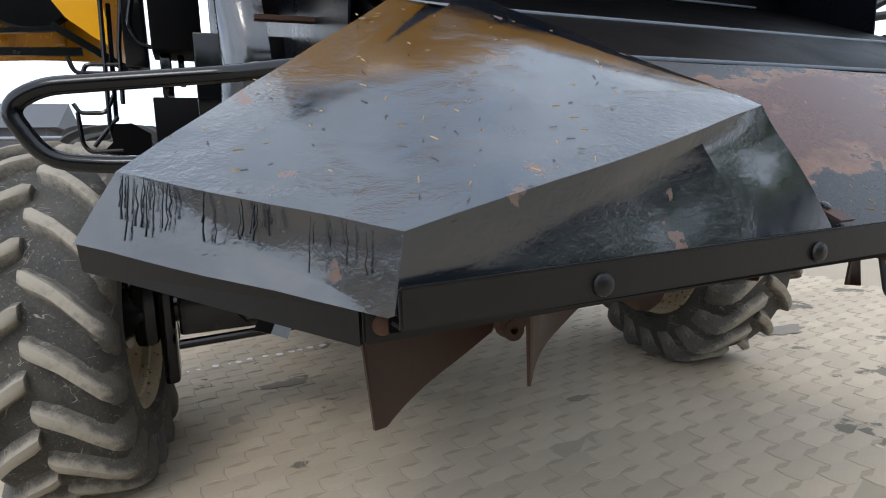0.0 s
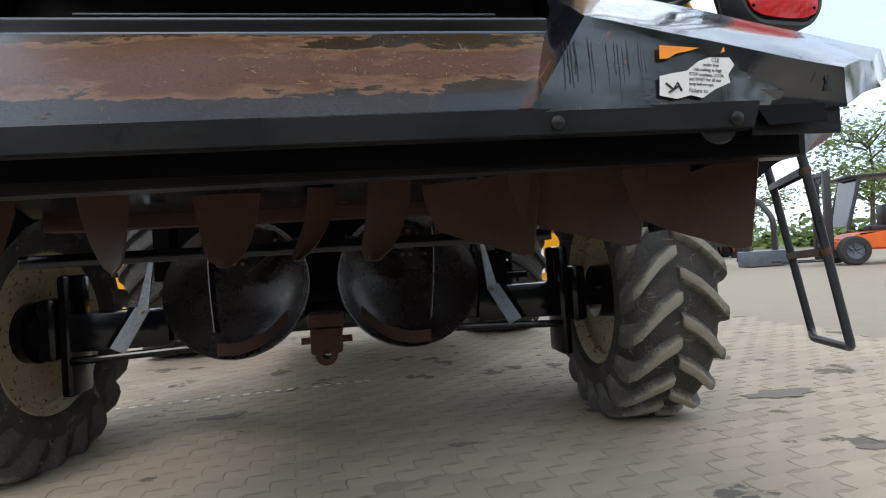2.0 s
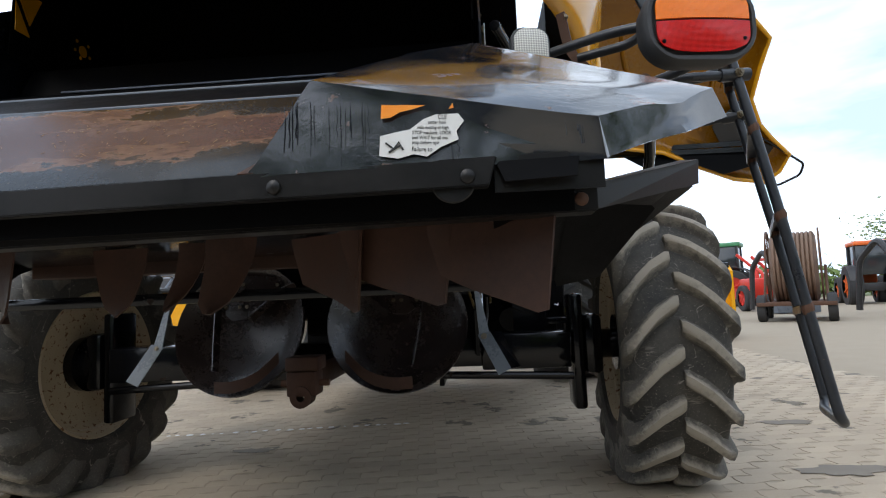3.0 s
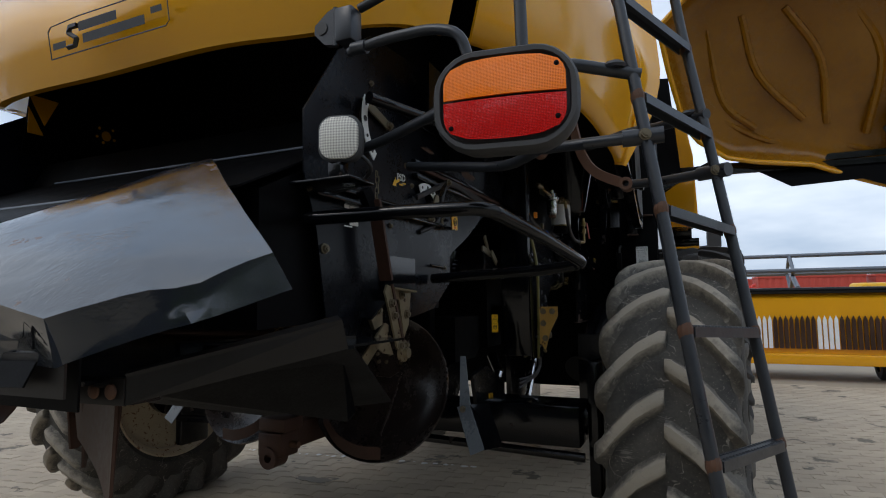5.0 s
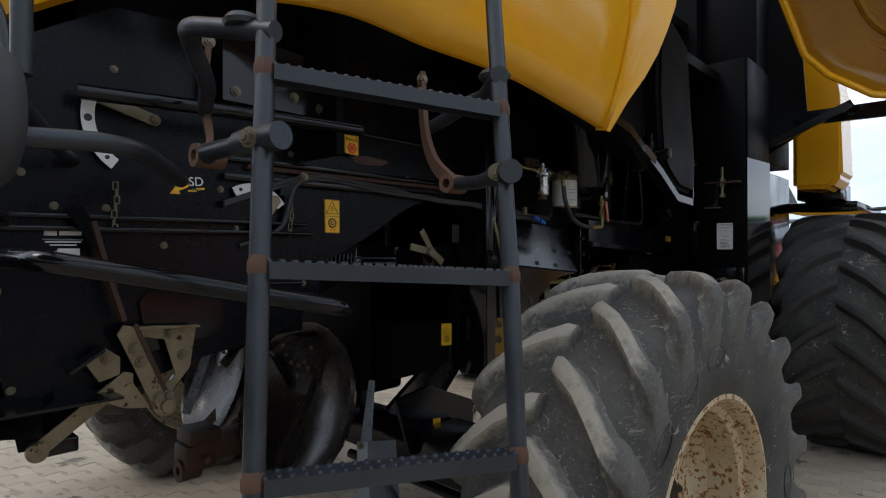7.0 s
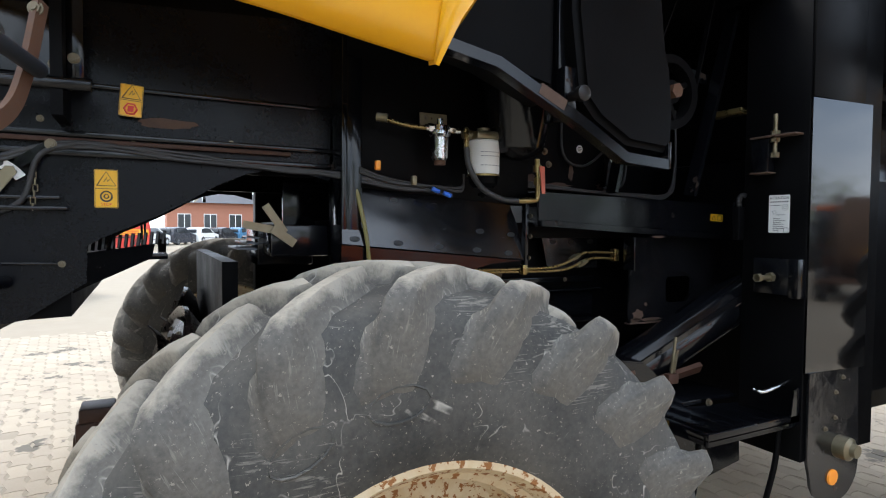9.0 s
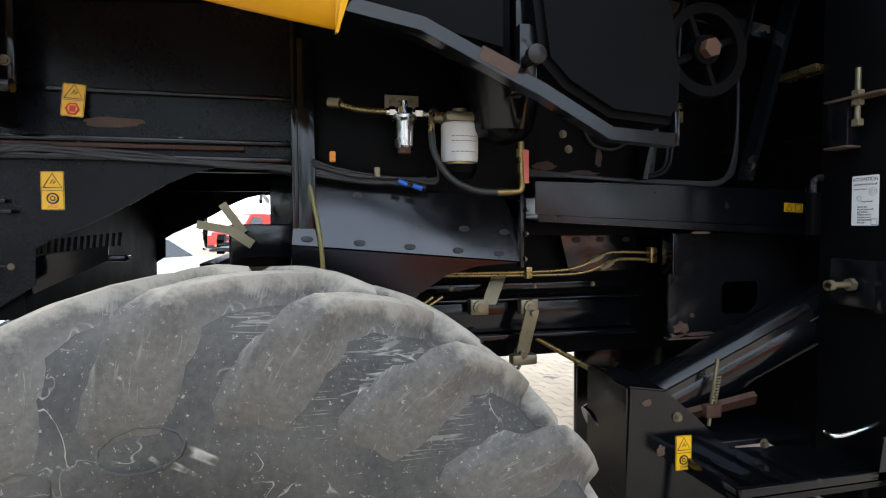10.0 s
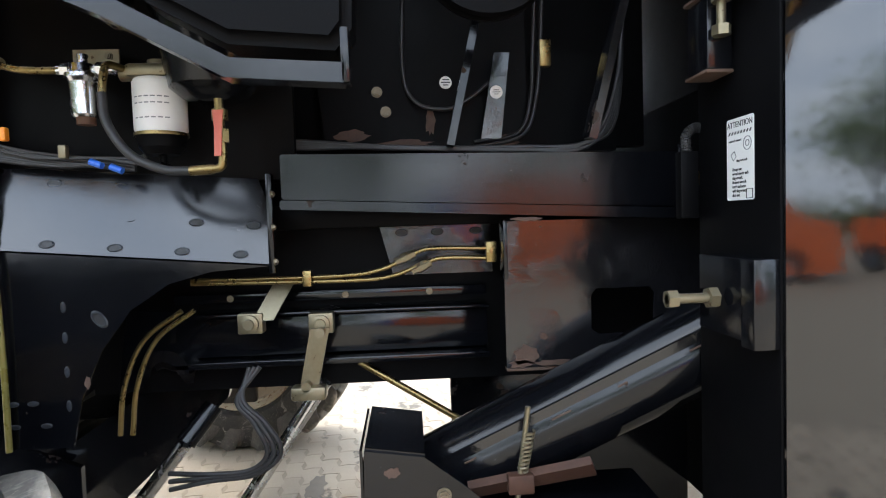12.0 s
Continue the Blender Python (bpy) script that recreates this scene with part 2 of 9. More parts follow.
def tray_mat():
    """Bare rusted middle with black paint left along the front edge and in islands."""
    m = mat("rusted_tray", (0.003, 0.0035, 0.0033), (0.011, 0.011, 0.010), rough=0.24, scale=6, fine=140, amount=0.8, bump=0.05)
    n, l = m.node_tree.nodes, m.node_tree.links
    p = n["Principled BSDF"]
    co = n.new("ShaderNodeTexCoord")
    sep = n.new("ShaderNodeSeparateXYZ")
    l.new(co.outputs["Object"], sep.inputs[0])
    a = n.new("ShaderNodeTexNoise")
    a.inputs["Scale"].default_value, a.inputs["Detail"].default_value, a.inputs["Roughness"].default_value = 4.2, 12, 0.66
    wide_map = n.new("ShaderNodeMapping")
    wide_map.inputs["Scale"].default_value = (0.55, 1.0, 1.0)
    l.new(co.outputs["Object"], wide_map.inputs["Vector"])
    l.new(wide_map.outputs["Vector"], a.inputs["Vector"])
    d = n.new("ShaderNodeMapRange")
    d.inputs["From Min"].default_value, d.inputs["From Max"].default_value = 1.865, 2.01
    d.inputs["To Min"].default_value, d.inputs["To Max"].default_value = -0.20, 0.10
    l.new(sep.outputs["Y"], d.inputs["Value"])
    s = n.new("ShaderNodeMath")
    l.new(a.outputs["Fac"], s.inputs[0])
    d2 = n.new("ShaderNodeMapRange")
    d2.inputs["From Min"].default_value, d2.inputs["From Max"].default_value = 2.08, 2.16
    d2.inputs["To Min"].default_value, d2.inputs["To Max"].default_value = 0.0, -0.22
    l.new(sep.outputs["Y"], d2.inputs["Value"])
    s0 = n.new("ShaderNodeMath")
    l.new(d.outputs["Result"], s0.inputs[0])
    l.new(d2.outputs["Result"], s0.inputs[1])
    l.new(s0.outputs["Value"], s.inputs[1])
    k = n.new("ShaderNodeMapRange")
    k.inputs["From Min"].default_value, k.inputs["From Max"].default_value = 0.445, 0.460
    l.new(s.outputs["Value"], k.inputs["Value"])
    f = n.new("ShaderNodeTexNoise")
    f.inputs["Scale"].default_value, f.inputs["Detail"].default_value = 160, 4
    l.new(co.outputs["Object"], f.inputs["Vector"])
    rc = n.new("ShaderNodeMixRGB")
    rc.inputs[1].default_value, rc.inputs[2].default_value = (0.030, 0.0125, 0.0075, 1), (0.105, 0.040, 0.022, 1)
    l.new(f.outputs["Fac"], rc.inputs[0])
    pale = n.new("ShaderNodeMapRange")
    pale.inputs["From Min"].default_value, pale.inputs["From Max"].default_value = 0.452, 0.52
    pale.inputs["To Min"].default_value, pale.inputs["To Max"].default_value = 0.75, 0.0
    l.new(s.outputs["Value"], pale.inputs["Value"])
    rp = n.new("ShaderNodeMixRGB")
    rp.inputs[2].default_value = (0.17, 0.088, 0.048, 1)
    l.new(pale.outputs["Result"], rp.inputs[0])
    l.new(rc.outputs["Color"], rp.inputs[1])
    old = p.inputs["Base Color"].links[0].from_socket
    mx_ = n.new("ShaderNodeMixRGB")
    l.new(k.outputs["Result"], mx_.inputs[0])
    l.new(old, mx_.inputs[1])
    l.new(rp.outputs["Color"], mx_.inputs[2])
    l.new(mx_.outputs["Color"], p.inputs["Base Color"])
    oldr = p.inputs["Roughness"].links[0].from_socket
    r2 = n.new("ShaderNodeMapRange")
    l.new(k.outputs["Result"], r2.inputs["Value"])
    l.new(oldr, r2.inputs["To Min"])
    r2.inputs["To Max"].default_value = 0.27
    p.inputs["Specular IOR Level"].default_value = 0.13
    gl = n.new("ShaderNodeMapRange")
    gl.inputs["To Min"].default_value, gl.inputs["To Max"].default_value = 0.04, 0.0
    l.new(k.outputs["Result"], gl.inputs["Value"])
    l.new(gl.outputs["Result"], p.inputs["Coat Weight"])
    l.new(r2.outputs["Result"], p.inputs["Roughness"])
    return m


TRAY = tray_mat()
DARKLUG = mat("dark_lug_rubber", (0.030, 0.029, 0.028), (0.065, 0.060, 0.054), rough=0.8, scale=10, fine=60, amount=0.9, bump=0.3, spec=0.3)


def vein(m, col, scale, width, rough=0.9):
    """Thin branching dried-mud streaks over a material."""
    n, l = m.node_tree.nodes, m.node_tree.links
    p = n["Principled BSDF"]
    co = n.new("ShaderNodeTexCoord")
    a = n.new("ShaderNodeTexNoise")
    a.inputs["Scale"].default_value, a.inputs["Detail"].default_value, a.inputs["Roughness"].default_value, a.inputs["Distortion"].default_value = scale, 3, 0.5, 0.6
    l.new(co.outputs["Object"], a.inputs["Vector"])
    s = n.new("ShaderNodeMath")
    s.operation = "SUBTRACT"
    s.inputs[1].default_value = 0.5
    l.new(a.outputs["Fac"], s.inputs[0])
    ab = n.new("ShaderNodeMath")
    ab.operation = "ABSOLUTE"
    l.new(s.outputs["Value"], ab.inputs[0])
    k = n.new("ShaderNodeMapRange")
    k.inputs["From Min"].default_value, k.inputs["From Max"].default_value = 0.0, width
    k.inputs["To Min"].default_value, k.inputs["To Max"].default_value = 1.0, 0.0
    l.new(ab.outputs["Value"], k.inputs["Value"])
    b = n.new("ShaderNodeTexNoise")
    b.inputs["Scale"].default_value, b.inputs["Detail"].default_value = scale * 2.5, 6
    l.new(co.outputs["Object"], b.inputs["Vector"])
    g = n.new("ShaderNodeMapRange")
    g.inputs["From Min"].default_value, g.inputs["From Max"].default_value = 0.48, 0.62
    l.new(b.outputs["Fac"], g.inputs["Value"])
    f = n.new("ShaderNodeMath")
    f.operation = "MULTIPLY"
    l.new(k.outputs["Result"], f.inputs[0])
    l.new(g.outputs["Result"], f.inputs[1])
    mixer = n.new("ShaderNodeMixRGB")
    old = p.inputs["Base Color"].links[0].from_socket
    l.new(f.outputs["Value"], mixer.inputs[0])
    l.new(old, mixer.inputs[1])
    mixer.inputs[2].default_value = (*col, 1)
    l.new(mixer.outputs["Color"], p.inputs["Base Color"])




def worn_top(m, r0, r1, col):
    """Pale dust on the tops of the tread bars, by their distance from the axle."""
    n, l = m.node_tree.nodes, m.node_tree.links
    p = n["Principled BSDF"]
    co = n.new("ShaderNodeTexCoord")
    flat = n.new("ShaderNodeVectorMath")
    flat.operation = "MULTIPLY"
    flat.inputs[1].default_value = (0, 1, 1)
    l.new(co.outputs["Object"], flat.inputs[0])
    ln = n.new("ShaderNodeVectorMath")
    ln.operation = "LENGTH"
    l.new(flat.outputs["Vector"], ln.inputs[0])
    a = n.new("ShaderNodeTexNoise")
    a.inputs["Scale"].default_value, a.inputs["Detail"].default_value, a.inputs["Roughness"].default_value = 22, 8, 0.68
    l.new(co.outputs["Object"], a.inputs["Vector"])
    k = n.new("ShaderNodeMapRange")
    k.inputs["From Min"].default_value, k.inputs["From Max"].default_value = r0, r1
    k.inputs["To Max"].default_value = 0.62
    l.new(ln.outputs["Value"], k.inputs["Value"])
    s = n.new("ShaderNodeMath")
    l.new(k.outputs["Result"], s.inputs[0])
    l.new(a.outputs["Fac"], s.inputs[1])
    f = n.new("ShaderNodeMapRange")
    f.inputs["From Min"].default_value, f.inputs["From Max"].default_value = 0.72, 1.05
    f.inputs["To Max"].default_value = 0.9
    l.new(s.outputs["Value"], f.inputs["Value"])
    mixer = n.new("ShaderNodeMixRGB")
    old = p.inputs["Base Color"].links[0].from_socket
    l.new(f.outputs["Result"], mixer.inputs[0])
    l.new(old, mixer.inputs[1])
    mixer.inputs[2].default_value = (*col, 1)
    l.new(mixer.outputs["Color"], p.inputs["Base Color"])


def scratches(m, angle, col, density, long=2.2, fine=46.0):
    """Fine pale scrape marks running one way, in patches."""
    n, l = m.node_tree.nodes, m.node_tree.links
    p = n["Principled BSDF"]
    co = n.new("ShaderNodeTexCoord")
    mp = n.new("ShaderNodeMapping")
    mp.inputs["Rotation"].default_value = (radians(angle), 0, 0)
    mp.inputs["Scale"].default_value = (14, long, fine)
    l.new(co.outputs["Object"], mp.inputs["Vector"])
    a = n.new("ShaderNodeTexNoise")
    a.inputs["Scale"].default_value, a.inputs["Detail"].default_value, a.inputs["Distortion"].default_value = 1.6, 4, 1.1
    l.new(mp.outputs["Vector"], a.inputs["Vector"])
    b = n.new("ShaderNodeTexNoise")
    b.inputs["Scale"].default_value, b.inputs["Detail"].default_value = 5.5, 4
    l.new(co.outputs["Object"], b.inputs["Vector"])
    mul = n.new("ShaderNodeMath")
    mul.operation = "MULTIPLY"
    l.new(a.outputs["Fac"], mul.inputs[0])
    l.new(b.outputs["Fac"], mul.inputs[1])
    k = n.new("ShaderNodeMapRange")
    k.inputs["From Min"].default_value, k.inputs["From Max"].default_value = density, density + 0.035
    k.inputs["To Max"].default_value = 0.36
    l.new(mul.outputs["Value"], k.inputs["Value"])
    mixer = n.new("ShaderNodeMixRGB")
    old = p.inputs["Base Color"].links[0].from_socket
    l.new(k.outputs["Result"], mixer.inputs[0])
    l.new(old, mixer.inputs[1])
    mixer.inputs[2].default_value = (*col, 1)
    l.new(mixer.outputs["Color"], p.inputs["Base Color"])


worn_top(LUG, 0.722, 0.79, (0.33, 0.295, 0.24))
def chips(m, col, scale, at, rough=0.8):
    """Small chips and flakes through the paint."""
    n, l = m.node_tree.nodes, m.node_tree.links
    p = n["Principled BSDF"]
    co = n.new("ShaderNodeTexCoord")
    a = n.new("ShaderNodeTexNoise")
    a.inputs["Scale"].default_value, a.inputs["Detail"].default_value, a.inputs["Roughness"].default_value = scale, 6, 0.7
    l.new(co.outputs["Object"], a.inputs["Vector"])
    k = n.new("ShaderNodeMapRange")
    k.inputs["From Min"].default_value, k.inputs["From Max"].default_value = at, at + 0.02
    l.new(a.outputs["Fac"], k.inputs["Value"])
    mixer = n.new("ShaderNodeMixRGB")
    old = p.inputs["Base Color"].links[0].from_socket
    l.new(k.outputs["Result"], mixer.inputs[0])
    l.new(old, mixer.inputs[1])
    mixer.inputs[2].default_value = (*col, 1)
    l.new(mixer.outputs["Color"], p.inputs["Base Color"])


for m_ in (RUBBER, LUG):
    scratches(m_, 35, (0.27, 0.25, 0.215), 0.372, 9, 60)
    scratches(m_, 70, (0.27, 0.25, 0.215), 0.378, 7, 90)
    scratches(m_, -25, (0.30, 0.28, 0.24), 0.378, 5, 110)
    chips(m_, (0.24, 0.215, 0.18), 110, 0.625)
vein(RUBBER, (0.34, 0.32, 0.28), 6.0, 0.007)
vein(LUG, (0.30, 0.28, 0.245), 5.0, 0.007)


def wrinkle(m, scale, strength, patch):
    """Wrinkled and blistered paint in patches, as relief."""
    n, l = m.node_tree.nodes, m.node_tree.links
    p = n["Principled BSDF"]
    co = n.new("ShaderNodeTexCoord")
    a = n.new("ShaderNodeTexNoise")
    a.inputs["Scale"].default_value, a.inputs["Detail"].default_value, a.inputs["Distortion"].default_value = scale, 3, 0.8
    b = n.new("ShaderNodeTexNoise")
    b.inputs["Scale"].default_value, b.inputs["Detail"].default_value = 5.0, 3
    for q in (a, b):
        l.new(co.outputs["Object"], q.inputs["Vector"])
    k = n.new("ShaderNodeMapRange")
    k.inputs["From Min"].default_value, k.inputs["From Max"].default_value = patch, patch + 0.08
    l.new(b.outputs["Fac"], k.inputs["Value"])
    mul = n.new("ShaderNodeMath")
    mul.operation = "MULTIPLY"
    l.new(a.outputs["Fac"], mul.inputs[0])
    l.new(k.outputs["Result"], mul.inputs[1])
    bn = n.new("ShaderNodeBump")
    bn.inputs["Strength"].default_value, bn.inputs["Distance"].default_value = strength, 0.006
    l.new(mul.outputs["Value"], bn.inputs["Height"])
    l.new(p.inputs["Normal"].links[0].from_socket, bn.inputs["Normal"])
    l.new(bn.outputs["Normal"], p.inputs["Normal"])


wrinkle(HOOD, 75, 0.20, 0.54)
wrinkle(HOOD, 200, 0.12, 0.50)
wrinkle(PLATE, 140, 0.25, 0.5)
chips(PLATE, (0.10, 0.06, 0.045), 60, 0.71)
chips(HOOD, (0.012, 0.010, 0.010), 30, 0.68)
chips(BLACK, (0.14, 0.11, 0.085), 34, 0.735)
chips(BLACK, (0.10, 0.095, 0.09), 130, 0.69)
chips(SLOPE, (0.10, 0.095, 0.09), 130, 0.67)
chips(DARK, (0.06, 0.055, 0.05), 120, 0.70)
chips(BLACK, (0.075, 0.034, 0.020), 7, 0.70)
chips(BAR, (0.10, 0.055, 0.035), 28, 0.73)
chips(HOOD, (0.20, 0.15, 0.12), 55, 0.72)
chips(LADDER, (0.17, 0.075, 0.04), 24, 0.71)
chips(TRAY, (0.20, 0.16, 0.11), 170, 0.655)
chips(TRAY, (0.30, 0.26, 0.20), 60, 0.70)
# ---- shape helpers ----
XC = 1.70  # the machine's middle


def mx(p):
    return (2 * XC - p[0], p[1], p[2])


def thing(name, at, label, category, group="", kind=""):
    e = new(name)
    e.location = at
    e.empty_display_size = 0.2
    return tagged(e, label, category, group, kind)


def mesh_of(name, bm, material, angle=28):
    me = bpy.data.meshes.new(name)
    bmesh.ops.recalc_face_normals(bm, faces=bm.faces)
    for f in bm.faces:
        f.smooth = True
    bm.to_mesh(me)
    bm.free()
    me.set_sharp_from_angle(angle=radians(angle))
    for m in material if isinstance(material, (list, tuple)) else [material]:
        me.materials.append(m)
    return me


def world_of(ob):
    m = Matrix.Identity(4)
    chain = []
    while ob:
        chain.append(ob)
        ob = ob.parent
    for o in reversed(chain):
        m = m @ o.matrix_parent_inverse @ o.matrix_basis
    return m


def part(name, bm, material, parent, label="", angle=28):
    ob = new(name, mesh_of(name, bm, material, angle))
    if parent:
        ob.parent = parent
        ob.matrix_parent_inverse = world_of(parent).inverted()
    if label:
        tagged(ob, label)
    return ob


def piece(name, me, m, parent, label=""):
    """Another object on the mesh me, at the pose m."""
    ob = new(name, me)
    ob.parent = parent
    ob.matrix_parent_inverse = world_of(parent).inverted()
    ob.matrix_basis = m
    if label:
        tagged(ob, label)
    return ob


def structure(name, bm, material, label, angle=28):
    ob = new(name, mesh_of(name, bm, material, angle))
    return tagged(ob, label, name.split("_")[0], kind="structure")


def box(bm, lo, hi, bevel=0.0, mi=0, m=None):
    vs = [bm.verts.new((x, y, z)) for x in (lo[0], hi[0]) for y in (lo[1], hi[1]) for z in (lo[2], hi[2])]
    fs = [bm.faces.new([vs[i] for i in q]) for q in ((0, 1, 3, 2), (4, 6, 7, 5), (0, 4, 5, 1), (2, 3, 7, 6), (0, 2, 6, 4), (1, 5, 7, 3))]
    for f in fs:
        f.material_index = mi
    if bevel:
        es = list({e for f in fs for e in f.edges})
        r = bmesh.ops.bevel(bm, geom=es, offset=bevel, segments=2, affect="EDGES", profile=0.5)
        vs = list({v for f in r["faces"] for v in f.verts} | {v for v in vs if v.is_valid})
        for f in {f for v in vs for f in v.link_faces}:
            f.material_index = mi
    if m is not None:
        bmesh.ops.transform(bm, matrix=m, verts=[v for v in vs if v.is_valid])
    return vs


def prism(bm, pts, direction, mi=0):
    """A sheet with the outline pts (3D, in order), extruded by the vector direction."""
    a = [bm.verts.new(p) for p in pts]
    d = Vector(direction)
    b = [bm.verts.new(Vector(p) + d) for p in pts]
    fs = [bm.faces.new(a), bm.faces.new(list(reversed(b)))]
    n = len(pts)
    for i in range(n):
        fs.append(bm.faces.new((a[i], b[i], b[(i + 1) % n], a[(i + 1) % n])))
    for f in fs:
        f.material_index = mi
    return a + b


def bent(pts, r=0.06, steps=5):
    """The polyline pts with rounded corners."""
    pts = [Vector(p) for p in pts]
    out = [pts[0]]
    for a, b, c in zip(pts, pts[1:], pts[2:]):
        u, v = (a - b), (c - b)
        k = min(r, u.length * 0.49, v.length * 0.49)
        p, q = b + u.normalized() * k, b + v.normalized() * k
        for i in range(steps + 1):
            t = i / steps
            out.append((1 - t) ** 2 * p + 2 * t * (1 - t) * b + t * t * q)
    out.append(pts[-1])
    return out


def curve(pts, n=8):
    """A smooth line through pts."""
    p = [Vector(q) for q in pts]
    p = [2 * p[0] - p[1]] + p + [2 * p[-1] - p[-2]]
    out = []
    for i in range(1, len(p) - 2):
        for k in range(n):
            t = k / n
            out.append(0.5 * (2 * p[i] + (p[i + 1] - p[i - 1]) * t + (2 * p[i - 1] - 5 * p[i] + 4 * p[i + 1] - p[i + 2]) * t * t + (3 * p[i] - p[i - 1] - 3 * p[i + 1] + p[i + 2]) * t ** 3))
    return out + [p[-2]]


def tube(bm, pts, r, seg=14, caps=True, mi=0, flat=None):
    """A round bar along pts; flat=(w, h): a flat bar instead."""
    pts = [Vector(p) for p in pts]
    rings = []
    up = None
    for i, p in enumerate(pts):
        d = (pts[min(i + 1, len(pts) - 1)] - pts[max(i - 1, 0)]).normalized()
        if up is None:
            up = d.orthogonal().normalized() if flat is None else (Vector((0, 0, 1)) if abs(d.z) < 0.9 else Vector((1, 0, 0)))
        x = d.cross(up).normalized()
        up = x.cross(d).normalized()
        rr = r[i] if isinstance(r, (list, tuple)) else r
        if flat:
            ring = [p + x * a * flat[0] / 2 + up * b * flat[1] / 2 for a, b in ((-1, -1), (1, -1), (1, 1), (-1, 1))]
        else:
            ring = [p + (x * math.cos(6.28318 * k / seg) + up * math.sin(6.28318 * k / seg)) * rr for k in range(seg)]
        rings.append([bm.verts.new(q) for q in ring])
    n = len(rings[0])
    for a, b in zip(rings, rings[1:]):
        for k in range(n):
            bm.faces.new((a[k], a[(k + 1) % n], b[(k + 1) % n], b[k])).material_index = mi
    if caps:
        bm.faces.new(list(reversed(rings[0]))).material_index = mi
        bm.faces.new(rings[-1]).material_index = mi


def rod(bm, a, b, r, seg=14, mi=0):
    tube(bm, [a, b], r, seg, mi=mi)


def lathe(bm, profile, centre, axis="x", seg=32, mi=0, closed=False, arc=(0, 360)):
    """The profile [(along the axis, radius)] turned about the axis through centre."""
    full = arc[1] - arc[0] >= 359.9
    n = seg if full else seg + 1
    rings = []
    for k in range(n):
        t = radians(arc[0] + (arc[1] - arc[0]) * k / seg)
        c, s = math.cos(t), math.sin(t)
        ring = []
        for a, r in profile:
            o = {"x": (a, r * c, r * s), "y": (r * c, a, r * s), "z": (r * c, r * s, a)}[axis]
            ring.append(bm.verts.new((centre[0] + o[0], centre[1] + o[1], centre[2] + o[2])))
        rings.append(ring)
    m = len(profile)
    for k in range(seg if full else seg):
        a, b = rings[k], rings[(k + 1) % n]
        for i in range(m if closed else m - 1):
            j = (i + 1) % m
            if profile[i][1] < 1e-6 and profile[j][1] < 1e-6:
                continue
            bm.faces.new((a[i], a[j], b[j], b[i])).material_index = mi
    bmesh.ops.remove_doubles(bm, verts=[v for r in rings for v in r], dist=1e-5)


def loft(bm, rows, mi=0, close=False):
    """A skin over rows of points."""
    vr = [[bm.verts.new(p) for p in r] for r in rows]
    for a, b in zip(vr, vr[1:]):
        n = len(a)
        for k in range(n if close else n - 1):
            bm.faces.new((a[k], a[(k + 1) % n], b[(k + 1) % n], b[k])).material_index = mi
    return vr


def thicken(bm, t):
    bmesh.ops.recalc_face_normals(bm, faces=bm.faces)
    bmesh.ops.solidify(bm, geom=list(bm.faces), thickness=t)


def sheet(bm, pts, t, mi=0):
    """A flat plate through pts (in order), t thick along its normal."""
    p = [Vector(q) for q in pts]
    n = Vector((0, 0, 0))
    for i in range(len(p)):
        n += p[i].cross(p[(i + 1) % len(p)])
    prism(bm, p, n.normalized() * t, mi)


def facing(p, n, up=(0, 0, 1), roll=0):
    """A pose at p whose z axis is n and whose y axis is near up."""
    z = Vector(n).normalized()
    x = Vector(up).cross(z)
    x = x.normalized() if x.length > 1e-4 else Vector((1, 0, 0))
    y = z.cross(x)
    m = Matrix((x, y, z)).transposed().to_4x4()
    m.translation = p
    return m @ pose(0, 0, 0, 0, 0, roll)


def letters(name, text, size, material, m, parent, align="CENTER", wide=1.0):
    c = bpy.data.curves.new(name, "FONT")
    c.body, c.size, c.align_x, c.align_y = text, size, align, "CENTER"
    c.extrude = 0.0003
    tmp = bpy.data.objects.new(name, c)
    scene.collection.objects.link(tmp)
    me = bpy.data.meshes.new_from_object(tmp.evaluated_get(bpy.context.evaluated_depsgraph_get()))
    bpy.data.objects.remove(tmp)
    bpy.data.curves.remove(c)
    me.materials.clear()
    me.materials.append(material)
    return piece(name, me, m @ Matrix.Diagonal((wide, 1, 1, 1)), parent)


def hex_bolt_mesh(name, r, h, material, washer=True):
    bm = bmesh.new()
    if washer:
        lathe(bm, [(0, 0), (0, r * 1.35), (h * 0.25, r * 1.3), (h * 0.25, 0)], (0, 0, 0), "z", 16)
    tube(bm, [(0, 0, 0), (0, 0, h)], r, 6)
    tube(bm, [(0, 0, h), (0, 0, h * 1.35)], r * 0.55, 8)
    return mesh_of(name, bm, material)


def dome_bolt_mesh(name, r, h, material):
    bm = bmesh.new()
    lathe(bm, [(0, r), (h * 0.5, r * 0.9), (h * 0.9, r * 0.5), (h, 0)], (0, 0, 0), "z", 14)
    return mesh_of(name, bm, material)


BOLT_ME = hex_bolt_mesh("bolt", 0.008, 0.008, BOLT)
BIG_BOLT_ME = hex_bolt_mesh("big_bolt", 0.0125, 0.012, BOLT)
DARK_BOLT_ME = hex_bolt_mesh("dark_bolt", 0.010, 0.009, BLACK)
RUST_BOLT_ME = dome_bolt_mesh("rusty_bolt", 0.013, 0.006, RUSTY)
BAR_BOLT_ME = dome_bolt_mesh("dome_bolt", 0.013, 0.006, BAR)
RIVET_ME = dome_bolt_mesh("rivet", 0.010, 0.005, BLACK)
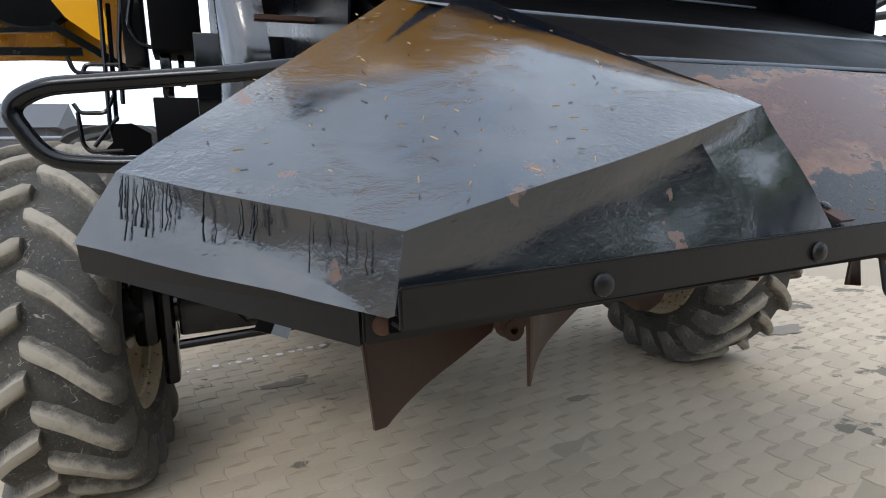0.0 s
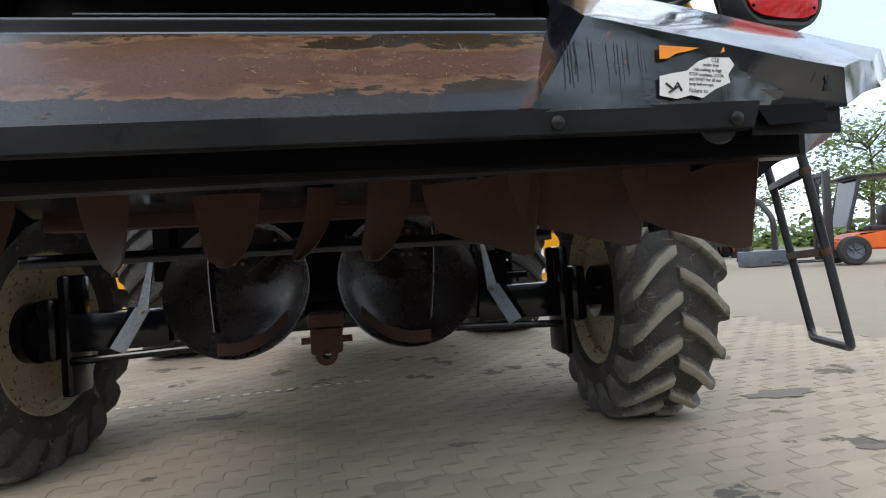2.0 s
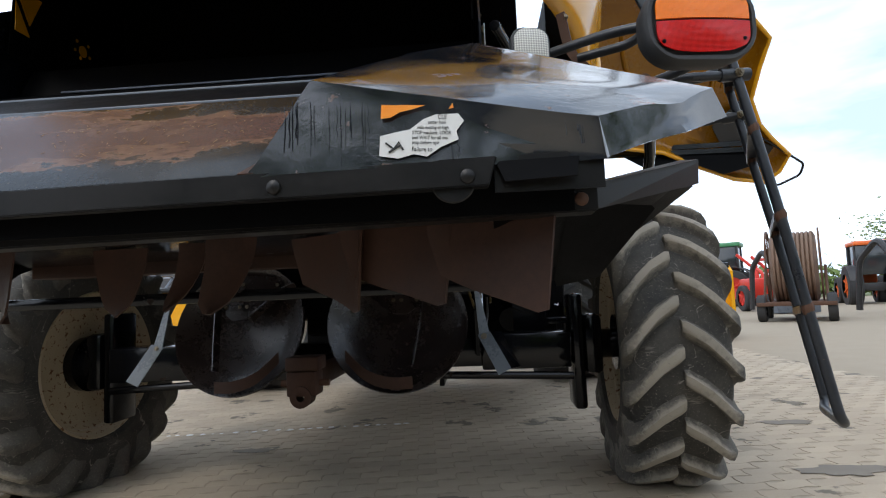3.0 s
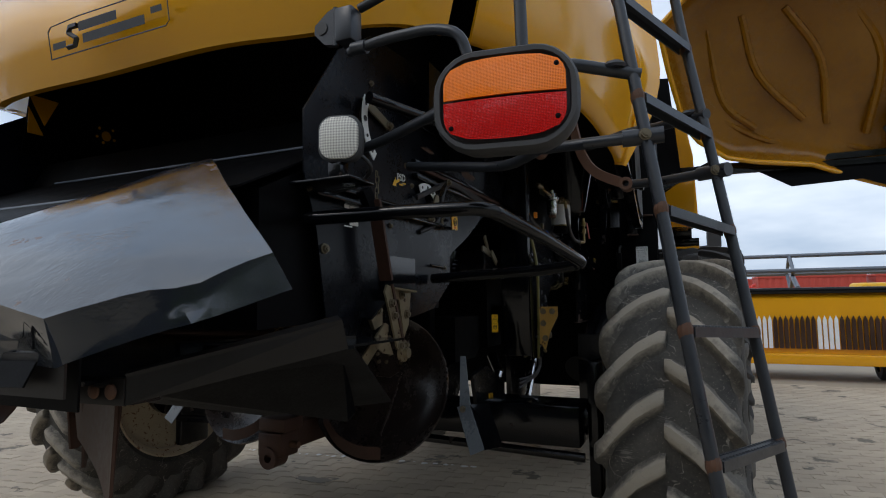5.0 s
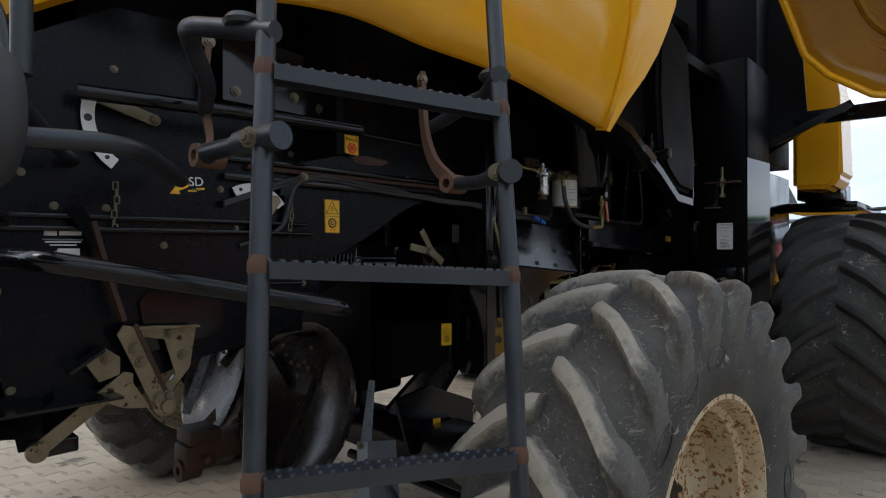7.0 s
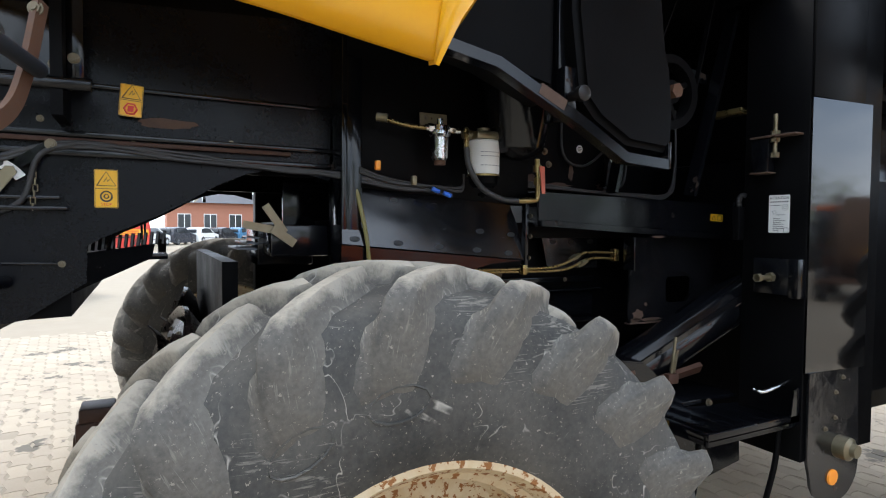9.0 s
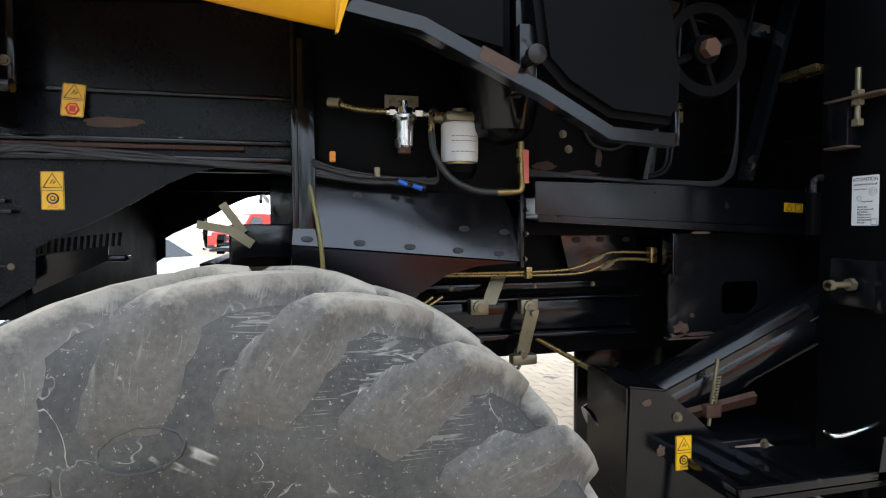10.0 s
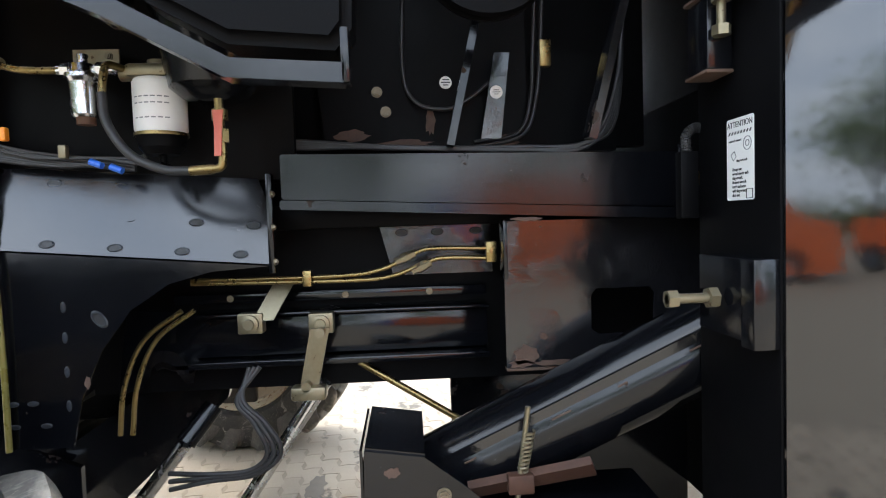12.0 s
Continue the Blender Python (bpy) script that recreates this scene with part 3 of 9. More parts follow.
# ---- ground ----
bm = bmesh.new()
loft(bm, [[(x, y, -0.0022) for x in (-300, -60, -8, 9, 60, 300)] for y in (-300, -60, -3, 13, 60, 300)])
ground = structure("ground", bm, SAND, "dusty beige paved farm yard reaching the horizon")
# ---- the combine harvester ----
combine = thing("combine_harvester", (XC, 4.4, 0), "yellow and black combine harvester with a dented black straw hood", "combine harvester")


def sweep_lug(bm, r0, w, side, dth, wide, h):
    """One tread bar from the middle of the tread over the shoulder, about an axle at the origin."""
    path = [(0.0, -0.02, 0.0), (0.05, 0.03, 0.0), (0.22, 0.26, -0.001), (0.36, 0.54, -0.005), (0.44, 0.78, -0.014), (0.485, 0.92, -0.032), (0.510, 0.985, -0.055), (0.528, 1.07, -0.085), (0.540, 1.16, -0.125), (0.543, 1.22, -0.165)]
    hs = [0.75, 0.98, 1.0, 1.0, 1.0, 1.0, 0.98, 0.80, 0.30, 0.02]
    ws = [0.85, 1.0, 1.0, 1.05, 1.12, 1.2, 1.25, 1.3, 1.35, 1.2]
    rows = []
    for (ax, u, dr), hk, wk in zip(path, hs, ws):
        th = -dth * u
        half = wide * wk / 2 / r0
        base, top = r0 + dr - 0.012, r0 + dr + h * hk
        out = 0.0 if ax < 0.4 else min(1.0, (ax - 0.4) / 0.1)
        ring = []
        for a, k in ((-3.0, 0.0), (-1.9, 0.12), (-1.3, 0.42), (-1.0, 0.86), (-0.82, 0.97), (0, 1.0), (0.82, 0.97), (1.0, 0.86), (1.3, 0.42), (1.9, 0.12), (3.0, 0.0)):
            r = base + (top - base) * k
            t = th + a * half
            x = side * (ax * w + out * h * 0.55 * hk * k - (0.012 if k == 0 and out else 0))
            ring.append((x, -r * math.cos(t), r * math.sin(t)))
        rows.append(ring)
    vr = loft(bm, rows)
    bm.faces.new(vr[0])
    bm.faces.new(list(reversed(vr[-1])))


def big_wheel(name, cx, cy, zc, R, w, rim_r, out, lugs, lug_h, wide, parent, label, lug_mat=None, phase=0.0, dth=0.27, yaw=0.0, rim_in=None):
    """A driven wheel with a lugged tyre, its hub at height zc; out=+1 or -1: the side its dish is seen from."""
    c = (cx, cy, zc)
    bm = bmesh.new()
    lathe(bm, [(-0.1, 0), (-0.1, 0.16), (0.06, 0.17), (0.06, 0.12), (0.14, 0.11), (0.14, 0)], (cx - out * 0.1, cy, zc), "x", 24)
    wheel = part(name, bm, BLACK, parent, label)
    r0 = R - lug_h
    side = r0 - rim_r
    prof = [(0.44, rim_r), (0.485, rim_r + 0.02), (0.53, rim_r + 0.25 * side), (0.545, rim_r + 0.5 * side), (0.52, rim_r + 0.78 * side), (0.47, r0 - 0.025), (0.40, r0 - 0.006), (0.2, r0), (0, r0 + 0.003)]
    rim_in = rim_in or rim_r
    near = [(a * w, r) for a, r in prof]
    far = [(a * w, max(r, rim_in + 0.02 * k)) for k, (a, r) in enumerate(prof)]
    prof = (near if out > 0 else far) + [(-a, r) for a, r in reversed((far if out > 0 else near)[:-1])]
    bm = bmesh.new()
    lathe(bm, prof, c, "x", 72)
    part("tyre", bm, RUBBER, wheel, "dusty black rubber tyre with chevron lugs", 40)
    for k in range(9):
        bm = bmesh.new()
        a0 = 0.35 * k if k < 5 else math.pi + 0.35 * (k - 5)
        rr, pts = rim_r + 0.46 * side, []
        for q in range(13):
            e = 2 * math.pi * q / 12
            r_, t_ = rr + 0.034 * math.sin(e), a0 + 0.062 / rr * math.cos(e)
            pts.append((cx + out * (0.5445 * w - 0.001), cy - r_ * math.cos(t_), zc + r_ * math.sin(t_)))
        tube(bm, pts, 0.003, 5, caps=False)
        part("raised_mark", bm, RUBBER, wheel)
    for s in (1, -1):
        bm = bmesh.new()
        sweep_lug(bm, r0, w, s, dth, wide, lug_h)
        me = mesh_of("lug", bm, lug_mat or LUG, 50)
        for k in range(lugs):
            t0 = phase + 360 * (k + (0 if s > 0 else 0.5)) / lugs
            piece("lug", me, pose(cx, cy, zc, -t0, 0, 0), wheel)
    bm = bmesh.new()
    o = out
    lathe(bm, [(o * 0.47 * w, rim_r + 0.015), (o * 0.485 * w, rim_r + 0.022), (o * 0.49 * w, rim_r + 0.006), (o * 0.44 * w, rim_r - 0.012), (o * 0.36 * w, rim_r - 0.02), (o * 0.33 * w, rim_r - 0.045), (o * 0.1 * w, rim_r - 0.055), (o * 0.02 * w, rim_r - 0.08), (0.0, rim_r - 0.1), (0.0, 0.15)], c, "x", 56)
    part("rim", bm, RUSTRIM, wheel, "cream painted steel rim with rust at its edge")
    bm = bmesh.new()
    q = rim_in
    lathe(bm, [(-o * 0.47 * w, q + 0.015), (-o * 0.49 * w, q + 0.006), (-o * 0.44 * w, q - 0.014), (-o * 0.38 * w, q - 0.022), (-o * 0.36 * w, q - 0.036), (-o * 0.29 * w, q - 0.042), (-o * 0.25 * w, q - 0.06), (-o * 0.22 * w, q - 0.09), (-o * 0.21 * w, 0.15)], c, "x", 56)
    part("inner_rim", bm, RIM, wheel, "plain cream painted inner rim")
    for k in range(8):
        t = k * math.pi / 4
        piece("wheel_nut", BIG_BOLT_ME, facing((cx + o * 0.004, cy + 0.185 * math.cos(t), zc + 0.185 * math.sin(t)), (o, 0, 0)), wheel)
    wheel.matrix_basis = Matrix.Translation(c) @ Matrix.Rotation(radians(yaw), 4, "Z") @ Matrix.Translation([-v for v in c])
    return wheel


big_wheel("rear_wheel", 3.525, 4.362, 0.727, 0.79, 0.460, 0.385, 1, 20, 0.054, 0.056, combine, "dusty rear wheel with a cream rim", None, 9.0, 0.30, -4.4, 0.435)
big_wheel("rear_wheel", -0.022, 4.395, 0.715, 0.79, 0.46, 0.385, -1, 20, 0.054, 0.056, combine, "dusty rear wheel with a cream rim", None, 5.0, 0.30, -7.0, 0.435)
big_wheel("front_wheel", 3.60, 8.25, 0.915, 0.962, 0.76, 0.44, 1, 20, 0.06, 0.06, combine, "large dark front wheel", DARKLUG, 0.0, 0.40)
big_wheel("front_wheel", -0.20, 8.25, 0.915, 0.962, 0.76, 0.44, -1, 20, 0.06, 0.06, combine, "large dark front wheel", DARKLUG, 0.0, 0.40)

# rear axle with its steering knuckles
bm = bmesh.new()
box(bm, (0.45, 4.23, 0.63), (2.95, 4.43, 0.79), 0.01)
part("rear_axle", bm, BLACK, combine)
for x in (0.62, 0.74, 2.64, 2.72, 2.80):
    bm = bmesh.new()
    lathe(bm, [(0, 0), (0, 0.014), (0.0015, 0.014), (0.0015, 0)], (x, 4.2285, 0.70), "y", 14)
    part("axle_hole", bm, INK, combine)
for s in (0, 1):
    f = (lambda p: mx(p)) if s else (lambda p: p)

    def span(a, b, bevel, bm):
        a, b = f(a), f(b)
        box(bm, [min(p, q) for p, q in zip(a, b)], [max(p, q) for p, q in zip(a, b)], bevel)

    bm = bmesh.new()
    span((2.55, 4.20, 0.61), (3.05, 4.46, 0.81), 0.012, bm)
    part("axle_end", bm, BLACK, combine)
    bm = bmesh.new()
    rod(bm, f((3.05, 4.40, 0.72)), f((3.36, 4.40, 0.72)), 0.085, 20)
    part("axle_stub", bm, BLACK, combine)
    bm = bmesh.new()
    span((3.07, 4.28, 0.36), (3.14, 4.52, 1.02), 0.02, bm)
    knuckle = part("steering_knuckle", bm, BLACK, combine)
    bm = bmesh.new()
    span((3.14, 4.26, 0.56), (3.24, 4.50, 0.90), 0.03, bm)
    part("knuckle_boss", bm, BLACK, knuckle)
    bm = bmesh.new()
    rod(bm, f((2.10, 4.20, 0.60)), f((3.06, 4.24, 0.56)), 0.022, 12)
    part("steering_rod", bm, BLACK, combine)

# ---- straw hood over the spreader ----
R_AP, R_SH, R_TB, R_SO, R_TIP, R_LC, R_TR = (2.291, 1.862, 1.410), (2.773, 1.852, 1.312), (2.577, 2.330, 1.669), (3.029, 2.022, 1.404), (3.056, 2.035, 1.352), (2.188, 1.850, 1.247), (2.405, 2.172, 1.500)


L_AP, L_SH, L_TB, L_SO, L_TIP, L_LC, L_TR = (1.100, 1.880, 1.395), (0.616, 1.856, 1.281), (0.830, 2.37, 1.650), (0.379, 2.05, 1.345), (0.335, 2.06, 1.274), (1.207, 1.854, 1.232), (0.995, 2.172, 1.490)


def hood(pts, shb, bot, inb, label, torn):
    """Bent sheet hood: front face, two-part top, outer strip and inner face, dented and uneven."""
    bm = bmesh.new()
    q = {k: bm.verts.new(p) for k, p in zip(("ap", "sh", "tb", "so", "tip", "lc", "tr", "shb", "bot", "inb"), (*pts, shb, bot, inb))}
    for face in (("lc", "ap", "sh", "bot"), ("ap", "tb", "so"), ("ap", "so", "sh"), ("sh", "so", "tip", "shb"), ("sh", "shb", "bot"), ("lc", "tr", "inb"), ("lc", "inb", "ap"), ("ap", "inb", "tb")):
        bm.faces.new([q[k] for k in face])
    bmesh.ops.triangulate(bm, faces=list(bm.faces))
    for _ in range(2):
        bmesh.ops.subdivide_edges(bm, edges=list(bm.edges), cuts=2, use_grid_fill=True)
    bmesh.ops.triangulate(bm, faces=list(bm.faces))
    dents = [(Vector((2.66, 1.855, 1.252)), 0.06, Vector((0, 0.026, 0))), (Vector((2.735, 1.855, 1.25)), 0.045, Vector((0, 0.014, 0))), (Vector((2.58, 1.86, 1.265)), 0.035, Vector((0, -0.008, 0))), (Vector((2.93, 1.965, 1.37)), 0.05, Vector((0.006, -0.004, -0.014))), (Vector((2.94, 1.96, 1.30)), 0.04, Vector((0.008, -0.012, 0)))] if torn else [(Vector((0.93, 1.87, 1.29)), 0.05, Vector((0, 0.018, 0))), (Vector((1.08, 1.87, 1.36)), 0.05, Vector((0, 0.016, 0))), (Vector((0.55, 1.95, 1.28)), 0.06, Vector((0.01, 0.014, 0)))]
    for v in bm.verts:
        c = v.co.copy()
        v.co += noise.noise_vector(c * 4.0) * 0.005 + noise.noise_vector(c * 14.0) * 0.0016
        for p, r, d in dents:
            v.co += d * math.exp(-((c - p).length / r) ** 2)
    thicken(bm, 0.004)
    return part("straw_hood", bm, HOOD, combine, label, 18)


hood_r = hood((R_AP, R_SH, R_TB, R_SO, R_TIP, R_LC, R_TR), (2.79, 1.866, 1.250), (2.785, 1.858, 1.246), (2.42, 2.345, 1.66), "dented glossy black sheet hood with a torn safety label", True)
hood_l = hood((L_AP, L_SH, L_TB, L_SO, L_TIP, L_LC, L_TR), (0.604, 1.872, 1.200), (0.608, 1.866, 1.203), (0.98, 2.37, 1.64), "dented glossy black sheet hood with peeling paint and rust", False)

bm = bmesh.new()
n = 24
rows = []
for j in range(9):
    v = j / 8
    xa, xb = 1.210 * (1 - v) + 1.000 * v, 2.182 * (1 - v) + 2.400 * v
    rows.append([(xa + (xb - xa) * i / n, 1.852 + 0.32 * v, 1.231 + 0.017 * i / n + (0.267 - 0.017 * i / n) * v + 0.004 * noise.noise(Vector((xa + (xb - xa) * i / n, v, 0)) * 3)) for i in range(n + 1)])
loft(bm, rows)
thicken(bm, 0.005)
tray = part("tray", bm, TRAY, combine, "rust-brown sheet steel tray with black paint remains")
for s in (0, 1):
    f = mx if s else (lambda p: p)
    bm = bmesh.new()
    sheet(bm, [f(p) for p in ((2.162, 1.850, 1.2495), (2.190, 1.850, 1.2495), (2.405, 2.172, 1.5005), (2.377, 2.172, 1.5005))], 0.004)
    part("edge_strip", bm, FIN, combine)
    for v in (0.06, 0.35, 0.65, 0.93):
        piece("rivet", RIVET_ME, facing(f((2.177 + 0.214 * v, 1.852 + 0.32 * v, 1.253 + 0.251 * v)), (0, -0.62, 0.78)) @ Matrix.Scale(0.75, 4), combine)

# runs of paint down the front faces of the hoods, and the tear in one of them
def paint_runs(top_a, top_b, low_a, low_b, count, seed, lengths, n):
    rng = random.Random(seed)
    bm = bmesh.new()
    for k in range(count):
        u = rng.random()
        a = Vector(top_a).lerp(Vector(top_b), u)
        b = Vector(low_a).lerp(Vector(low_b), u)
        d = rng.uniform(*lengths)
        s0 = rng.uniform(0.0, 0.12)
        pts = [a.lerp(b, s0 + (d - s0) * q / 4) + Vector(n) * 0.002 + Vector((rng.gauss(0, 0.0008), 0, 0)) for q in range(5)]
        r = rng.uniform(0.0005, 0.0010)
        tube(bm, pts, [r * 0.5, r * 0.8, r, r * 1.1, r * 1.7], 6)
    return bm


tagged(part("paint_run", paint_runs((0.616, 1.856, 1.281), (0.385, 2.045, 1.343), (0.612, 1.862, 1.215), (0.376, 2.030, 1.268), 30, 4, (0.35, 0.9), (-0.5, -0.85, 0.1)), BLACK, hood_l, "hardened runs of black paint"), kind="stuff")
tagged(part("paint_run", paint_runs((2.235, 1.857, 1.38), (2.56, 1.857, 1.352), (2.235, 1.851, 1.249), (2.56, 1.851, 1.25), 30, 6, (0.4, 1.0), (0, -1, 0)), BLACK, hood_r, "hardened runs of black paint"), kind="stuff")
tagged(part("paint_run", paint_runs((2.72, 1.857, 1.318), (2.768, 1.856, 1.312), (2.72, 1.853, 1.25), (2.775, 1.855, 1.25), 7, 9, (0.3, 0.7), (0, -1, 0)), BLACK, hood_r, "hardened runs of black paint"), kind="stuff")
bm = bmesh.new()
sheet(bm, [(2.602, 1.862, 1.250), (2.617, 1.850, 1.213), (2.735, 1.851, 1.217), (2.742, 1.864, 1.252)], 0.003)
part("torn_flap", bm, DARK, hood_r, "bent flap of torn sheet")
bm = bmesh.new()
lathe(bm, [(0, 0), (0, 0.036), (0.004, 0.038), (0.006, 0.036), (0.006, 0)], (2.53, 1.860, 1.222), "y", 28)
part("round_tab", bm, BAR, hood_r, "rounded bent tab under the lip")
bm = bmesh.new()
rng = random.Random(12)
for k in range(420):
    u, v = rng.random(), rng.random()
    p = Vector((1.2 + 1.0 * u - 0.1 * v, 1.856 + 0.315 * v, 1.237 + 0.014 * u + 0.255 * v + 0.004))
    d = Vector((rng.gauss(0, 1), rng.gauss(0, 1), 0))
    d.z = d.y * 0.78
    d = d.normalized() * (rng.uniform(0.002, 0.007) if k % 9 else rng.uniform(0.012, 0.03))
    tube(bm, [p, p + d], 0.0006, 3, caps=False)
for k in range(50):
    u, v = rng.random(), rng.random()
    p = Vector(L_SH).lerp(Vector(L_AP), u).lerp(Vector(L_SO).lerp(Vector(L_TB), u), v) + Vector((0, -0.004, 0.009))
    d = Vector((rng.gauss(0, 1), rng.gauss(0, 1), 0))
    d.z = d.y * 0.55 + d.x * 0.2
    tube(bm, [p, p + d.normalized() * rng.uniform(0.004, 0.012)], 0.0009, 3, caps=False)
tagged(part("chaff", bm, STRAW, combine, "scattered bits of straw on the sheets"), kind="stuff")

# front lip, its flange, and the lower bar with swept ends
bm = bmesh.new()
sheet(bm, [(0.606, 1.848, 1.192), (2.59, 1.848, 1.209), (2.605, 1.848, 1.258), (0.606, 1.848, 1.233)], -0.007)
sheet(bm, [(0.606, 1.856, 1.192), (2.59, 1.856, 1.209), (2.59, 1.88, 1.209), (0.606, 1.88, 1.192)], 0.004)
bmesh.ops.bevel(bm, geom=list(bm.edges), offset=0.0022, segments=2, affect="EDGES")
sheet(bm, [(2.600, 1.870, 1.200), (2.785, 1.874, 1.200), (2.785, 1.874, 1.266), (2.600, 1.870, 1.262)], -0.004)
part("lip_plate", bm, BAR, combine)
# dark sheet added behind the lip so the slit below it reads as shade
bm = bmesh.new()
box(bm, (0.62, 1.925, 1.17), (2.74, 1.929, 1.255))
part("gap_shade_sheet", bm, DARK, combine)
bm = bmesh.new()
sheet(bm, [(0.604, 1.966, 1.148), (2.79, 1.966, 1.175), (2.79, 1.966, 1.219), (0.604, 1.966, 1.190)], -0.007)
sheet(bm, [(0.604, 1.975, 1.148), (2.79, 1.975, 1.175), (2.79, 2.035, 1.175), (0.604, 2.035, 1.148)], 0.005)
bmesh.ops.bevel(bm, geom=list(bm.edges), offset=0.0022, segments=2, affect="EDGES")
part("lower_bar", bm, BAR, combine)
for f, corner, tip in ((lambda p: p, [(2.789, 1.968, 1.177), (2.789, 1.968, 1.219)], [(3.052, 2.172, 1.297), (3.054, 2.186, 1.252)]), (mx, [(2.797, 1.968, 1.150), (2.797, 1.968, 1.190)], [(3.078, 2.18, 1.268), (3.076, 2.19, 1.228)])):
    bm = bmesh.new()
    sheet(bm, [f(p) for p in (*corner, *tip)], 0.008)
    sheet(bm, [f(p) for p in (corner[1], tip[0], (tip[0][0] - 0.03, tip[0][1] + 0.03, tip[0][2] + 0.006), (2.76, corner[1][1] + 0.03, corner[1][2] + 0.002))], 0.006)
    part("bar_end", bm, BAR, combine)
    bm = bmesh.new()
    sheet(bm, [f(p) for p in ((2.78, 1.985, 1.20), (3.05, 2.21, 1.25), (2.86, 2.68, 1.07), (2.60, 2.50, 1.05), (2.60, 2.0, 1.18))], 0.006)
    part("skirt", bm, DARK, combine)
for x in (0.827, 1.164):
    piece("dome_bolt", BAR_BOLT_ME, facing((x, 1.846, 1.204 + 0.008 * x), (0, -1, 0)), combine)
for x in (2.226, 2.555):
    piece("dome_bolt", BAR_BOLT_ME, facing((x, 1.847, 1.226), (0, -1, 0)), combine)
for x in (0.626, 0.668, 2.72, 2.76):
    piece("rusty_bolt", RUST_BOLT_ME, facing((x, 1.965, 1.169 + 0.0128 * (x - 0.604)), (0, -1, 0)), combine)

# under the hood
bm = bmesh.new()
box(bm, (0.62, 1.93, 1.208), (2.74, 2.98, 1.215))
part("floor_sheet", bm, BLACK, combine)
for f in (lambda p: p, mx):
    bm = bmesh.new()
    sheet(bm, [f(p) for p in ((2.74, 1.95, 1.21), (2.742, 2.60, 1.21), (2.79, 2.62, 1.05), (2.88, 2.45, 1.07), (3.0, 2.25, 1.24))], 0.005)
    part("side_skirt", bm, DARK, combine, "black riveted side skirt")

for k in range(6):
    piece("rivet", RIVET_ME, facing((2.72, 2.05 + 0.1 * k, 1.216), (0, 0, 1)), combine)
bm = bmesh.new()
tube(bm, [(2.62, 2.30, 1.225), (2.64, 2.62, 1.225)], 0.01, flat=(0.05, 0.03))
part("channel_piece", bm, BLACK, combine)
# deflector fins hanging behind the lower bar: wide swept ones outside, narrow pointed ones between
def wide_fin(outer, inner, drop, bow):
    bm = bmesh.new()
    a, b = Vector((*outer, 1.203)), Vector((*inner, 1.203))
    side = Vector((0, 0, 1)).cross(b - a).normalized()
    rows = []
    for k in range(13):
        u = k / 12
        p = a.lerp(b, u) + side * bow * math.sin(math.pi * u)
        lo = -drop * float(np.interp(u, [0, 0.08, 0.14, 0.35, 0.7, 0.92, 1.0], [0.15, 0.96, 1.0, 0.90, 0.74, 0.60, 0.2]))
        rows.append([p + Vector((0, 0, lo * q)) + side * 0.012 * q * math.sin(3 * u + 1) for q in (0, 0.5, 1.0)])
    loft(bm, rows)
    thicken(bm, 0.005)
    part("deflector_fin", bm, FIN, combine)


def narrow_fin(x, y, half, drop, shift, turn):
    bm = bmesh.new()
    rows = []
    for k in range(9):
        v = k / 8
        w = half * float(np.interp(v, [0, 0.25, 0.7, 0.93, 1.0], [1.0, 0.95, 0.72, 0.45, 0.12]))
        c = shift * v * v
        rows.append([(c - w, 0.02 * v, -drop * v), (c, 0.012 * v, -drop * v), (c + w, -0.01 * v, -drop * v)])
    loft(bm, rows)
    thicken(bm, 0.005)
    bmesh.ops.transform(bm, matrix=pose(x, y, 1.203, 0, 0, turn), verts=bm.verts)
    part("deflector_fin", bm, FIN, combine)


wide_fin((0.635, 2.095), (0.91, 2.22), 0.236, 0.02)
wide_fin((0.90, 2.10), (1.15, 2.29), 0.225, 0.03)
wide_fin((2.72, 2.02), (2.46, 2.10), 0.215, -0.02)
wide_fin((2.52, 2.10), (2.24, 2.24), 0.195, -0.03)
wide_fin((2.31, 2.20), (2.06, 2.44), 0.205, -0.035)
narrow_fin(1.31, 2.34, 0.085, 0.195, 0.02, -30)
narrow_fin(1.555, 2.46, 0.085, 0.190, -0.02, -4)
narrow_fin(1.80, 2.40, 0.036, 0.180, -0.075, 20)
narrow_fin(1.965, 2.27, 0.060, 0.190, -0.06, 32)

# chaff-covered cross beams behind the fins
bm = bmesh.new()
box(bm, (0.85, 3.0, 1.165), (2.55, 3.1, 1.245), 0.006)
part("cross_beam", bm, FIN, combine)
bm = bmesh.new()
box(bm, (0.85, 2.85, 1.045), (2.55, 2.93, 1.085), 0.004)
part("cross_beam", bm, BLACK, combine)
bm = bmesh.new()
rng = random.Random(3)
for k in range(420):
    p = Vector((rng.uniform(0.95, 2.45), rng.uniform(2.99, 3.04), 1.246 + rng.uniform(0, 0.012)))
    d = Vector((rng.uniform(-1, 1), rng.uniform(-0.6, 0.3), rng.uniform(-0.4, 0.3))).normalized() * rng.uniform(0.015, 0.05)
    tube(bm, [p, p + d], 0.0016, 3, caps=False)
tagged(part("straw", bm, STRAW, combine, "loose straw and chaff on the beam"), kind="stuff")

